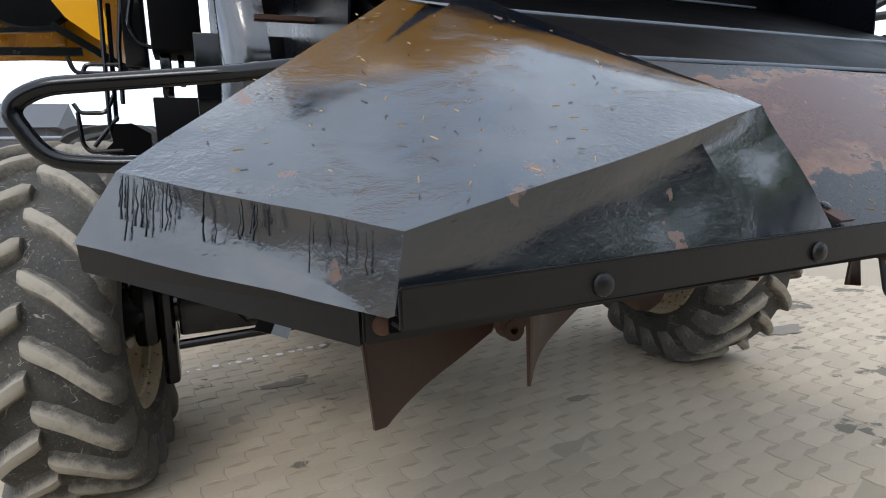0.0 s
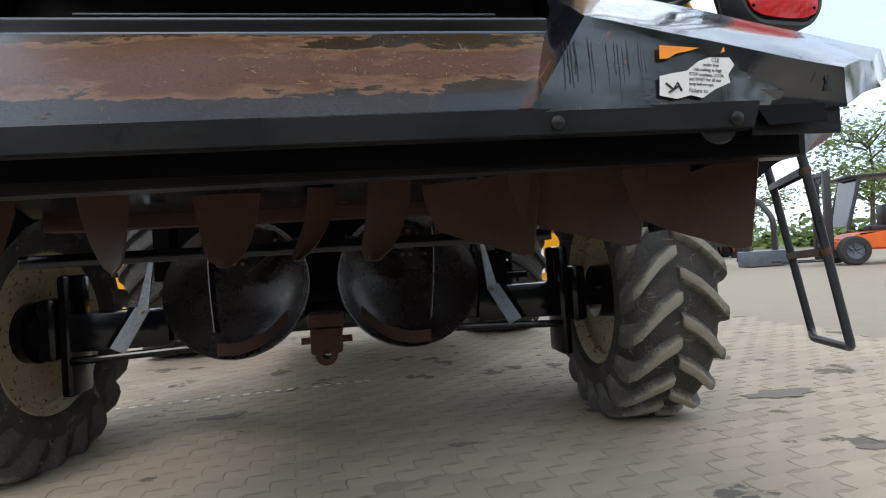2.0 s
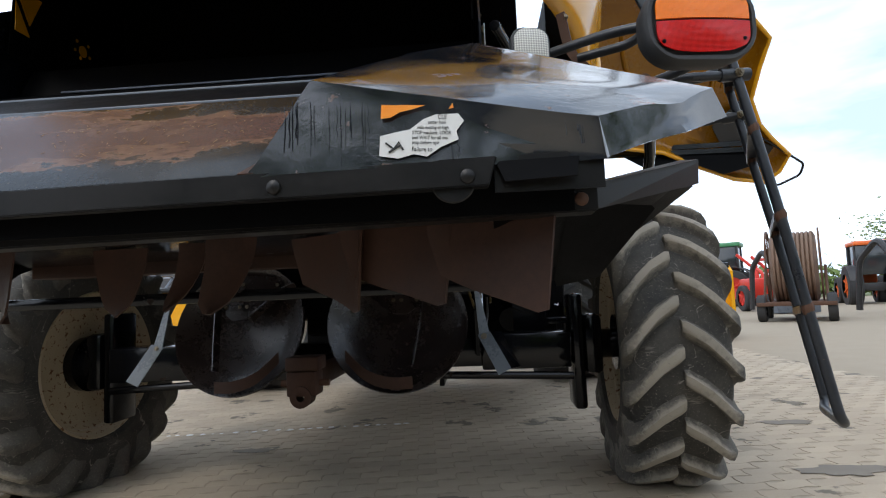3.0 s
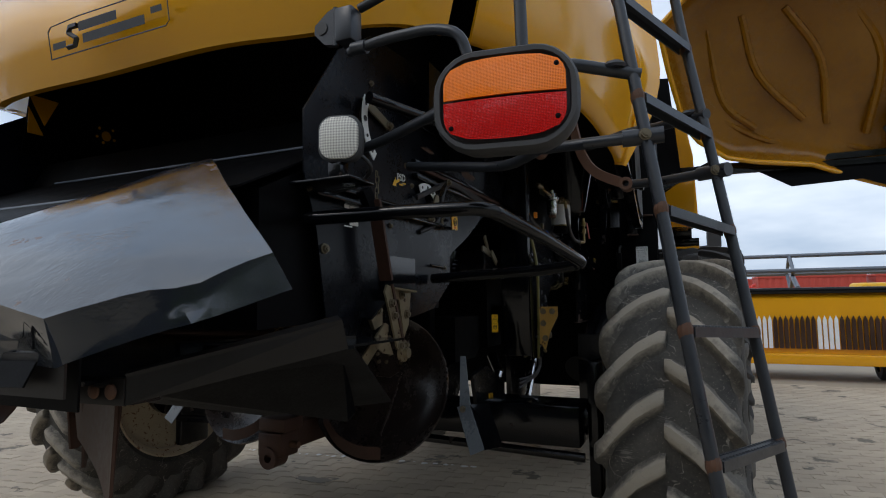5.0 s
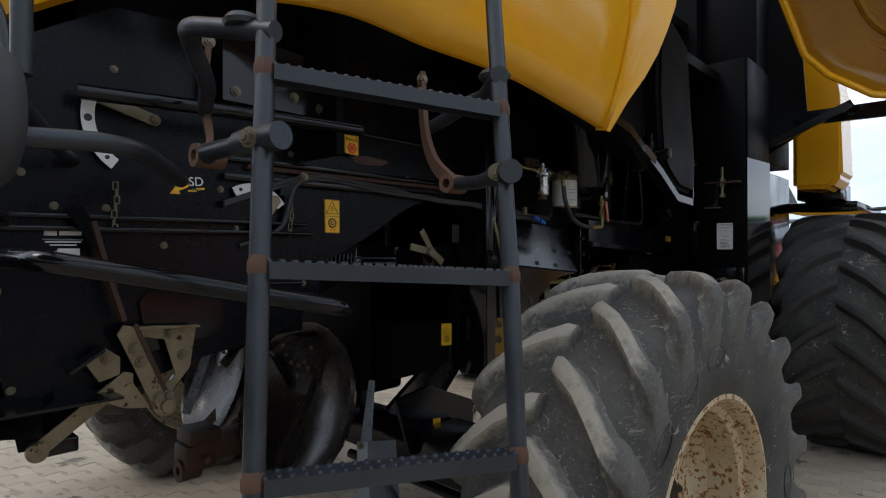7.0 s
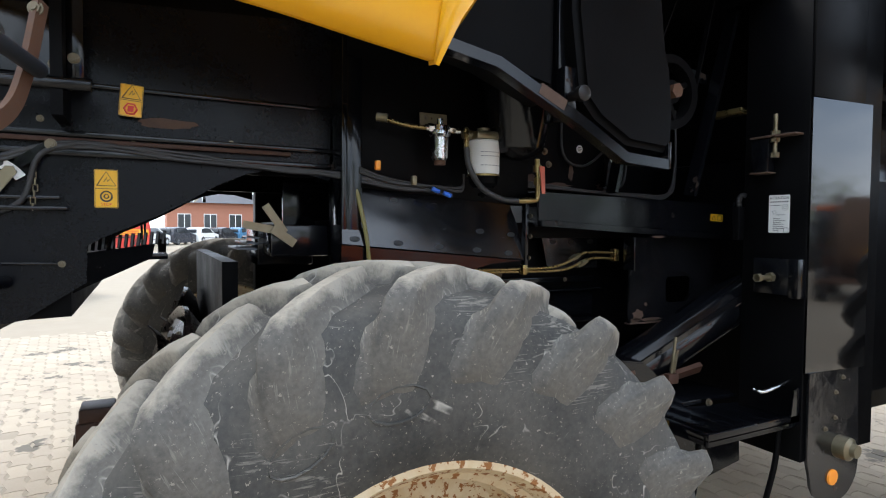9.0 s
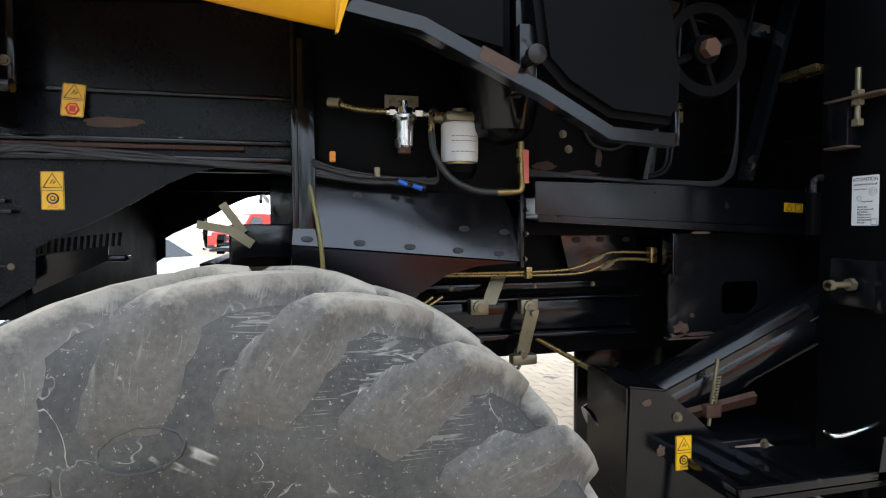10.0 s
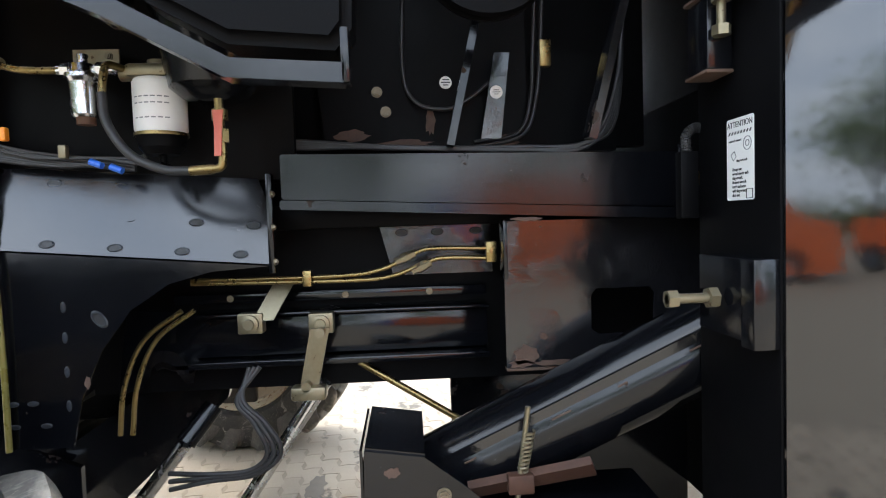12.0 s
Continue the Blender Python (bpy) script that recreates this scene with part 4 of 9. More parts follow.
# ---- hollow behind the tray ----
# cover sheets and back wall coloured near-black for the hollow's shade
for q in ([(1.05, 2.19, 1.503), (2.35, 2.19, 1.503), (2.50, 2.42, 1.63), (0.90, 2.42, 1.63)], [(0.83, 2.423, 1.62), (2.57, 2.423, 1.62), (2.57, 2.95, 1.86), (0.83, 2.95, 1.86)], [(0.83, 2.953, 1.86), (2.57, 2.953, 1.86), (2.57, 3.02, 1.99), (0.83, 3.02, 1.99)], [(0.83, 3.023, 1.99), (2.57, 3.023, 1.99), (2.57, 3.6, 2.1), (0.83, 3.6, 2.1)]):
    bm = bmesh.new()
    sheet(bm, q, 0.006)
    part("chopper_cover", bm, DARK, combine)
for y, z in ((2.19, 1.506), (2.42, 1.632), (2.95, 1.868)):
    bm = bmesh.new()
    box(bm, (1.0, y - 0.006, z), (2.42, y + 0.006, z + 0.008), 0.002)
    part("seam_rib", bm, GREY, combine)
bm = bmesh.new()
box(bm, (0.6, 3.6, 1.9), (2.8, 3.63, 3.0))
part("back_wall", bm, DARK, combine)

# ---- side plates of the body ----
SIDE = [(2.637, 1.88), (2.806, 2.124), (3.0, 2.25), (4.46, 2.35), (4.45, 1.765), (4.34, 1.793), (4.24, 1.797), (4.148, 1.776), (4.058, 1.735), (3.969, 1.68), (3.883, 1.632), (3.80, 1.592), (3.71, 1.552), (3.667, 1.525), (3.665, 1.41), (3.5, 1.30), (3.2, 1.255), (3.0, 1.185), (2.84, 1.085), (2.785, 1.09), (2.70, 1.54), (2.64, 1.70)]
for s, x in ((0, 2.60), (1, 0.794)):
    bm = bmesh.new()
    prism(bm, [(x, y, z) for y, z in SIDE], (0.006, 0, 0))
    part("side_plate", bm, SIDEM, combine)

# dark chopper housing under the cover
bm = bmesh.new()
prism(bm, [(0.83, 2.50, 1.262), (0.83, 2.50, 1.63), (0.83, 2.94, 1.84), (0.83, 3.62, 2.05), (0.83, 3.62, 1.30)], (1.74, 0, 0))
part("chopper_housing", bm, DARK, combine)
# ---- spreader discs, hitch and flaps under the body ----
DISH = mat("worn_dark_steel", (0.012, 0.009, 0.0085), (0.034, 0.023, 0.019), rough=0.27, scale=5, fine=60, amount=0.8, bump=0.05, rvar=0.12, spec=0.55)
for sx, cx, dy in ((-1, 1.275, 3.95), (1, 2.125, 3.90)):
    tilt = pose(cx, dy, 0.90, -18, 0, sx * 5)
    bm = bmesh.new()
    lathe(bm, [(0.10, 0.0), (0.095, 0.10), (0.055, 0.22), (0.01, 0.31), (-0.045, 0.352), (-0.05, 0.36), (-0.03, 0.362), (0.03, 0.315), (0.10, 0.20), (0.12, 0.08), (0.12, 0)], (0, 0, 0), "y", 48)
    bmesh.ops.transform(bm, matrix=tilt, verts=bm.verts)
    disc = part("spreader_disc", bm, DISH, combine, "smooth dark steel spreader dish with bolted blades")
    wing = [(0.13, 0.10), (0.05, 0.045), (-0.03, 0.05), (-0.10, 0.11), (-0.25, 0.20), (-0.19, 0.29), (0.04, 0.30), (0.12, 0.24)]
    bm = bmesh.new()
    prism(bm, [(x * sx, -0.03, z) for x, z in wing], (0, 0.008, 0))
    bmesh.ops.transform(bm, matrix=tilt, verts=bm.verts)
    hub = part("hub_plate", bm, DISH, disc, "bolted black hub plate")
    for k in range(5):
        a = 1.2566 * k + 0.3
        piece("bolt", BOLT_ME, tilt @ facing((0.035 * math.cos(a), -0.031, 0.15 + 0.035 * math.sin(a)), (0, -1, 0)), hub)
    for x, z in ((0.10, 0.12), (0.09, 0.18), (0.02, 0.25), (-0.09, 0.17), (-0.14, 0.20), (-0.18, 0.24)):
        piece("bolt", BOLT_ME, tilt @ facing((x * sx, -0.031, z), (0, -1, 0)), hub)
    # straight standing blade beside the hub, curved blades across the dish and at its rim
    blades = [([(0.135 * sx, -0.03, 0.26), (0.125 * sx, -0.035, 0.10), (0.10 * sx, -0.05, -0.06), (0.065 * sx, -0.07, -0.24)], Vector((0.012 * sx, -0.045, 0.0)), DISH)]
    blades.append(([(-0.05 * sx, 0.0, 0.05), (-0.14 * sx, -0.01, 0.12), (-0.22 * sx, -0.03, 0.18), (-0.31 * sx, -0.06, 0.20)], Vector((0, -0.05, 0.02)), DISH))
    blades.append(([(0.07 * sx, -0.07, -0.345), (-0.04 * sx, -0.08, -0.345), (-0.16 * sx, -0.08, -0.30), (-0.26 * sx, -0.07, -0.20)], Vector((0, -0.02, 0.055)), FIN))
    for ends, rise, material in blades:
        bm = bmesh.new()
        loft(bm, [[p, p + rise * 0.5, p + rise] for p in curve(ends, 5)])
        thicken(bm, 0.006)
        bmesh.ops.transform(bm, matrix=tilt, verts=bm.verts)
        part("blade", bm, material, disc, "throwing blade")
    bm = bmesh.new()
    rod(bm, tilt @ Vector((0, 0.1, 0)), tilt @ Vector((0, 0.32, 0.0)), 0.06, 16)
    box(bm, (cx - 0.07, dy + 0.2, 0.84), (cx + 0.07, dy + 0.34, 1.1), 0.01)
    part("spreader_drive", bm, BLACK, combine)
bm = bmesh.new()
lathe(bm, [(-0.045, 0.02), (-0.045, 0.05), (0.045, 0.05), (0.045, 0.02)], (1.715, 3.58, 0.60), "y", 20, closed=True)
box(bm, (1.645, 3.545, 0.60), (1.785, 3.68, 0.715), 0.012)
box(bm, (1.635, 3.56, 0.715), (1.795, 3.70, 0.78), 0.01)
box(bm, (1.66, 3.68, 0.62), (1.77, 4.3, 0.74), 0.01)
part("tow_hitch", bm, FIN, combine, "rusty brown tow hitch")
bm = bmesh.new()
rod(bm, (1.60, 3.62, 0.655), (1.83, 3.62, 0.655), 0.016)
part("hitch_pin", bm, RUSTY, combine)
for s in (0, 1):
    f = mx if s else (lambda p: p)
    bm = bmesh.new()
    sheet(bm, [f(p) for p in ((2.528, 3.96, 1.06), (2.552, 3.965, 1.06), (2.60, 3.905, 0.815), (2.545, 3.90, 0.815))], 0.008)
    flap = part("flap_arm", bm, FLAPM, combine, "light grey painted flat bar")
    bm = bmesh.new()
    sheet(bm, [f(p) for p in ((2.535, 3.893, 0.83), (2.60, 3.890, 0.845), (2.695, 3.820, 0.665), (2.63, 3.815, 0.635))], 0.006)
    part("flap_plate", bm, FLAPM, flap)
    bm = bmesh.new()
    sheet(bm, [f(p) for p in ((2.60, 3.893, 0.845), (2.66, 3.985, 0.84), (2.75, 3.92, 0.66), (2.695, 3.822, 0.663))], 0.006)
    part("flap_side", bm, BLACK, flap)
    piece("bolt", BIG_BOLT_ME, facing(f((2.568, 3.888, 0.822)), (0.0, -0.95, 0.3)), flap)

for y0, y1, z0, z1 in ((4.17, 4.60, 0.84, 1.20),):
    bm = bmesh.new()
    box(bm, (1.55, y0, z0), (2.05, y1, z1), 0.03)
    part("gearbox", bm, DARK, combine, "dark gearbox housing")
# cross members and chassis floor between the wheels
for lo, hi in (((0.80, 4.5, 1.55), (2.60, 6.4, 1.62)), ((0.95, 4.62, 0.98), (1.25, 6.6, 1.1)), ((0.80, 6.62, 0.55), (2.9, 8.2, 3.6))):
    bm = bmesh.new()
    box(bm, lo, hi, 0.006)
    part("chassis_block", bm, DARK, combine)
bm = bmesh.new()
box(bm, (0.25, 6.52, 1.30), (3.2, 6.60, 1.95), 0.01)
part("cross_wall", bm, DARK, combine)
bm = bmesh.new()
box(bm, (0.05, 7.85, 0.82), (3.5, 8.2, 1.12), 0.02)
part("front_axle", bm, BLACK, combine)
bm = bmesh.new()
prism(bm, [(2.2, 4.20, 1.00), (2.2, 4.50, 1.0), (2.2, 4.58, 1.06), (2.2, 4.58, 1.24), (2.2, 4.20, 1.24)], (0.2, 0, 0))
part("drive_housing", bm, DARK, combine)
# painted yellow reflection of the lower plate, and dark panels between ladder and wheel
bm = bmesh.new()
prism(bm, [(2.80, 4.447, 1.09), (2.83, 4.447, 1.06), (2.86, 4.447, 1.16), (2.90, 4.447, 1.24), (2.90, 4.447, 1.29), (2.80, 4.447, 1.29)], (0, -0.006, 0))
part("reflection_sheet", bm, YELLOW_MIRRORED, combine, "yellow sheet standing in for a reflection on the lower plate")
for x, z in ((2.82, 1.265), (2.87, 1.265), (2.82, 1.20), (2.83, 1.12)):
    piece("bolt", BIG_BOLT_ME, facing((x, 4.440, z), (0, -1, 0)), combine)
bm = bmesh.new()
prism(bm, [(2.52, 4.18, 0.70), (2.52, 4.60, 0.62), (2.52, 4.60, 0.86), (2.52, 4.30, 0.98), (2.52, 4.10, 0.95)], (0.02, 0, 0))
part("drawbar_side", bm, BLACK, combine)
for y, z in ((4.22, 0.80), (4.27, 0.79), (4.38, 0.77), (4.44, 0.76)):
    piece("bolt", DARK_BOLT_ME, facing((2.541, y, z), (1, 0, 0)), combine)
# a wide dark bulkhead behind the spreader, open at its sides
bm = bmesh.new()
box(bm, (0.95, 4.10, 0.95), (2.3, 4.16, 1.45))
part("bulkhead", bm, DARK, combine)
# ---- yellow rear cowl and side panels ----
EDGE = [(1.70, 2.64, 2.135), (2.20, 2.66, 2.150), (2.50, 2.74, 2.165), (2.72, 2.92, 2.235), (2.84, 3.12, 2.262), (3.00, 3.45, 2.270), (3.12, 3.70, 2.205), (3.20, 4.03, 2.165), (3.245, 4.40, 2.095), (3.247, 4.568, 2.071)]


def cowl_rows(pts, lean):
    rows = []
    P = curve(pts, 6)
    for i, p in enumerate(P):
        a, b = P[max(0, i - 1)], P[min(len(P) - 1, i + 1)]
        t = (b - a)
        nrm = Vector((t.y, -t.x, 0)).normalized()
        col = []
        for k in range(13):
            u = k / 12
            z = p.z + 1.15 * u
            f = min(1.0, i / 30.0)
            bulge = 0.11 * math.sin(min(1, u * (4.5 - 2.3 * f)) * math.pi / 2) - (0.55 + 0.75 * (1 - f)) * max(0, u - 0.12 - 0.33 * f) ** 1.35
            if k == 0:
                col.append(p - nrm * 0.035 + Vector((0, 0, 0.004)))
            col.append(Vector((p.x, p.y, z)) + nrm * bulge)
        rows.append(col)
    return rows


right_rows = cowl_rows(EDGE, 0)
seam = 26
for f in (lambda p: p,):
    bm = bmesh.new()
    loft(bm, [[f(p) for p in r] for r in right_rows[seam:]])
    # forward part of the panel, with its edge swept up from the tip
    tip = right_rows[-1]
    ext = []
    for q in (0.25, 0.5, 0.75, 1.0):
        row = []
        for p in tip:
            h = p.z - 2.071
            dy = float(np.interp(h, [0, 0.11, 0.24, 0.36, 0.53, 1.2], [0.0, 0.06, 0.13, 0.17, 0.23, 0.40]))
            bx = float(np.interp(h, [0, 0.11, 0.24, 0.36, 0.53, 1.2], [3.247, 3.33, 3.385, 3.42, 3.45, 3.40]))
            row.append(Vector((p.x + q * q * (bx - p.x), p.y + q * dy + 0.002 * q, p.z)))
        ext.append(row)
    loft(bm, [[f(p) for p in r] for r in [tip] + ext])
    thicken(bm, 0.012)
    part("side_panel", bm, YELLOW, combine, "glossy yellow rear side panel", 85)
bm = bmesh.new()
half = right_rows[:seam - 1]
loft(bm, [[mx(p) for p in r] for r in reversed(half[1:])] + half)
thicken(bm, 0.012)
part("rear_cowl", bm, YELLOW, combine, "glossy yellow rounded rear cowl", 50)

# dark liner inside the cowl with triangular yellow stiffeners, and a marked boss on the far side plate
for f in (lambda p: p, mx):
    bm = bmesh.new()
    sheet(bm, [f(p) for p in ((0.82, 2.90, 2.02), (0.82, 3.62, 2.02), (0.82, 3.62, 2.95), (0.82, 2.98, 2.95))], 0.006)
    part("cowl_liner", bm, DARK, combine)
for q in ([(0.835, 2.915, 2.30), (0.835, 3.05, 2.30), (0.835, 2.99, 2.17)], [(0.835, 2.915, 2.24), (0.835, 2.915, 2.12), (0.835, 2.985, 2.12)]):
    bm = bmesh.new()
    sheet(bm, q, 0.004)
    part("stiffener", bm, YELLOW, combine, "small triangular yellow stiffener")
for y, z, r in ((3.30, 2.201, 0.026), (3.262, 2.235, 0.008), (3.345, 2.19, 0.008), (3.285, 2.165, 0.008), (3.335, 2.24, 0.007), (3.25, 2.19, 0.007)):
    bm = bmesh.new()
    lathe(bm, [(0, 0), (0, r), (0.002, r), (0.002, 0)], (0.829, y, z), "x", 18)
    part("yellow_mark", bm, YELLOW, combine)
POST_X = 3.312
# ---- right flank, from the rear arch to the front post ----
def plate(name, x, outline, t=0.006, material=None, label=""):
    bm = bmesh.new()
    prism(bm, [(x, y, z) for y, z in outline], (t, 0, 0))
    return part(name, bm, material or BLACK, combine, label)


def block(name, lo, hi, bevel=0.006, material=None, label="", parent=None):
    bm = bmesh.new()
    box(bm, lo, hi, bevel)
    return part(name, bm, material or BLACK, parent or combine, label)


def pipe(name, pts, r, material, label="", smooth=True, parent=None, seg=14):
    bm = bmesh.new()
    tube(bm, curve(pts, 6) if smooth else pts, r, seg)
    return part(name, bm, material, parent or combine, label)


def bolts(me, pts, n, parent=None):
    for p in pts:
        piece("bolt", me, facing(p, n), parent or combine)


# upper walls that close the flank, shade in their near-black colour, and the roof over it
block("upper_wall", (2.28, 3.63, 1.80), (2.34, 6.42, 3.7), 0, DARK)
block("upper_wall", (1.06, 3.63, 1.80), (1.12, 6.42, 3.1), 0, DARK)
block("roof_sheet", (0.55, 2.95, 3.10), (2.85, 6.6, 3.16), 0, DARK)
# unseen deck, added to keep sky light off the flank
block("added_deck", (2.34, 4.62, 2.62), (3.16, 6.62, 2.68), 0, DARK)
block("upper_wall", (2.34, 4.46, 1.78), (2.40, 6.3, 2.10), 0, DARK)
# longitudinal seam rails and the stepped sheet above the arch
for z0, z1, x1 in ((1.805, 1.825, 2.635), (1.865, 1.882, 2.628), (2.02, 2.035, 2.625)):
    block("seam_rail", (2.606, 3.30, z0), (x1, 4.46, z1), 0.003)
block("seam_rail", (2.606, 2.66, 1.635), (2.64, 3.62, 1.648), 0.003)
block("seam_rail", (2.606, 2.70, 1.668), (2.632, 3.60, 1.680), 0.003)
block("slide_bar", (2.606, 3.38, 1.845), (2.63, 4.30, 1.86), 0.003, FIN)
# vertical flange at the end of the arch
block("flange", (2.58, 4.455, 1.02), (2.74, 4.475, 2.30), 0.003)
block("flange", (2.72, 4.475, 1.02), (2.74, 4.53, 2.20), 0.003)
# slatted shelf and shield under the arch
block("shelf", (2.44, 3.56, 1.475), (2.52, 3.90, 1.495), 0.004)
for k in range(16):
    pipe("spring_tine", [(2.53, 3.60 + k * 0.019, 1.50 + k * 0.002), (2.53, 3.605 + k * 0.019, 1.545 + k * 0.002)], 0.006, BLACK, smooth=False, seg=6)
bm = bmesh.new()
sheet(bm, [(2.55, 3.36, 1.30), (2.55, 3.66, 1.50), (2.55, 3.86, 1.53), (2.53, 3.85, 1.48), (2.53, 3.66, 1.39), (2.53, 3.36, 1.23)], 0.006)
part("shield", bm, BLACK, combine)
# mid plate: sloping upper face with slots, lower plate with a curved cut
bm = bmesh.new()
sheet(bm, [(2.752, 4.452, 1.531), (2.752, 5.235, 1.462), (2.700, 5.235, 1.60), (2.690, 5.20, 1.69), (2.678, 4.47, 1.745)], 0.006)
part("sloping_plate", bm, SLOPE, combine, "glossy black slotted plate")
arc = [(5.235, 1.458), (5.08, 1.448), (4.97, 1.42), (4.87, 1.355), (4.79, 1.25), (4.735, 1.13), (4.705, 1.0)]
plate("lower_plate", 2.742, [(4.452, 1.527)] + arc + [(4.452, 1.0)])
block("edge_strip", (2.735, 5.235, 1.44), (2.765, 5.25, 1.70), 0.002)
lipm = bmesh.new()
lathe(lipm, [(0, 0.0075), (0.0022, 0.0082), (0.0024, 0.0095), (0, 0.0115)], (0, 0, 0), "z", 16)
lathe(lipm, [(0.0006, 0), (0.0006, 0.0078), (0.0, 0.0078)], (0, 0, 0), "z", 16, mi=1)
bmesh.ops.scale(lipm, vec=(1.75, 1, 1), verts=lipm.verts)
SLOT_LIP = mesh_of("slot_rim", lipm, [LADDER, INK])
pun = bmesh.new()
lathe(pun, [(0, 0.009), (0.003, 0.007), (0.004, 0.003), (0.004, 0)], (0, 0, 0), "z", 12)
bmesh.ops.scale(pun, vec=(1.7, 0.8, 1), verts=pun.verts)
PUNCH_ME = mesh_of("punched_slot", pun, LADDER)
for y in (4.50, 4.67, 4.84, 5.01, 5.16):
    for k, (z, x) in enumerate(((1.485, 2.7445), (1.56, 2.7162), (1.645, 2.6935))):
        nn = (0.936, 0, 0.352) if z < 1.6 else (0.995, 0, 0.1)
        piece("slot_rim", SLOT_LIP, facing((x + 0.0065, y + (0.03 if k == 1 else 0), z + 0.088 * (5.235 - y)), nn), combine)
for y, z in ((4.70, 1.37), (4.70, 1.29), (4.70, 1.20), (4.70, 1.11), (4.61, 1.12), (4.64, 1.06), (4.56, 1.06), (4.56, 1.12)):
    piece("punched_slot", PUNCH_ME, facing((2.748, y, z), (1, 0, 0), roll=90 if y > 4.69 else 0), combine)
piece("slot_rim", SLOT_LIP, facing((2.749, 4.79, 1.335), (1, 0, 0), roll=-50) @ Matrix.Scale(1.4, 4), combine)
bolts(BOLT_ME, [(2.775, 5.25, 1.645), (2.775, 5.25, 1.56), (2.765, 5.25, 1.47)], (0, 1, 0))
block("upper_flank", (2.66, 4.475, 1.69), (2.686, 5.30, 2.3), 0.002, DARK)
block("far_flank", (0.70, 4.47, 0.95), (0.79, 6.4, 2.3), 0.002, DARK)
# yellow hose down the flange, and the twin pipes in the curved cut
pipe("hose", [(2.70, 4.50, 1.82), (2.73, 4.51, 1.74), (2.765, 4.545, 1.52), (2.765, 4.553, 1.25), (2.76, 4.55, 1.0)], 0.008, HOSE, "translucent yellow drain hose")
for d in (0, 0.035):
    pipe("bent_pipe", [(2.62, 4.95 + d, 1.33), (2.62, 4.84 + d, 1.25), (2.62, 4.78 + d, 1.12), (2.62, 4.76 + d, 0.98)], 0.007, BRASS)

# chassis rail, recess behind it, plate with the square hole
for name, q, d in (("chassis_rail", [(2.70, 5.28, 1.63), (2.70, 6.45, 1.575), (2.70, 6.45, 1.725), (2.70, 5.28, 1.745)], 0.09), ("chassis_rail_lip", [(2.70, 5.28, 1.604), (2.70, 6.45, 1.542), (2.70, 6.45, 1.572), (2.70, 5.28, 1.627)], 0.115)):
    bm = bmesh.new()
    prism(bm, q, (d, 0, 0))
    bmesh.ops.bevel(bm, geom=list(bm.edges), offset=0.003, segments=2, affect="EDGES")
    part(name, bm, BLACK, combine)
block("recess_back", (2.40, 4.60, 1.05), (2.44, 6.45, 1.60), 0, DARK)
bm = bmesh.new()
prism(bm, [(2.50, 5.55, 1.40), (2.50, 5.86, 1.40), (2.50, 5.86, 1.56), (2.50, 5.51, 1.56)], (0.005, 0, 0))
part("recess_plate", bm, PLATE, combine, "grey sheet with worn slots")
for y in (5.58, 5.69, 5.81):
    piece("slot_rim", SLOT_LIP, facing((2.507, y, 1.53), (1, 0, 0)), combine)
col = bmesh.new()
outer = [(5.86, 1.15), (6.08, 1.15), (6.30, 1.15), (6.45, 1.15), (6.45, 1.555), (6.30, 1.555), (6.08, 1.555), (5.86, 1.555)]
inner = [(6.10, 1.25), (6.12, 1.235), (6.24, 1.235), (6.275, 1.27), (6.28, 1.345), (6.265, 1.362), (6.115, 1.362), (6.10, 1.345)]
vo, vi = ([col.verts.new((2.73, y, z)) for y, z in q] for q in (outer, inner))
for k in range(8):
    col.faces.new((vo[k], vo[(k + 1) % 8], vi[(k + 1) % 8], vi[k]))
bmesh.ops.recalc_face_normals(col, faces=list(col.faces))
thicken(col, 0.012)
part("hanger_plate", col, PLATE, combine, "glossy black plate with a square hole and flaking rust")
block("hanger_edge", (2.69, 5.855, 1.40), (2.76, 5.866, 1.56), 0.002)
# channels in the recess
for z0, z1, x in ((1.33, 1.36, 2.50), (1.295, 1.305, 2.56), (1.165, 1.285, 2.50), (1.14, 1.16, 2.55)):
    block("channel", (2.42, 4.88, z0), (x, 5.84, z1), 0.004)
for y, z in ((5.05, 1.345), (5.40, 1.345), (5.66, 1.345)):
    piece("bolt", BOLT_ME, facing((2.501, y, z), (1, 0, 0)), combine)
# brass pipes with unions and block
for dz, dy in ((0.0, 0.0), (-0.028, 0.03)):
    pts = [(2.62, 4.98, 1.415 + dz * 0.3), (2.64, 5.38 + dy, 1.415 + dz * 0.5), (2.65, 5.52 + dy, 1.43 + dz * 0.7), (2.655, 5.62 + dy, 1.475 + dz), (2.655, 5.68 + dy, 1.485 + dz), (2.655, 5.84, 1.48 + dz)]
    p = pipe("brake_pipe", pts, 0.0065, BRASS)
    bm = bmesh.new()
    d = Vector((0.003, 0.10, 0.045)).normalized()
    c = Vector((2.653, 5.59 + dy * 1.5, 1.462 + dz))
    tube(bm, [c - d * 0.03, c + d * 0.03], 0.012, 6)
    tube(bm, [c - d * 0.012, c + d * 0.012], 0.015, 6)
    part("pipe_union", bm, ZINC, p)
block("pipe_block", (2.635, 5.82, 1.44), (2.67, 5.85, 1.50), 0.003, BRASS)
block("pipe_clip", (2.63, 5.30, 1.39), (2.66, 5.325, 1.435), 0.003, BRASS)
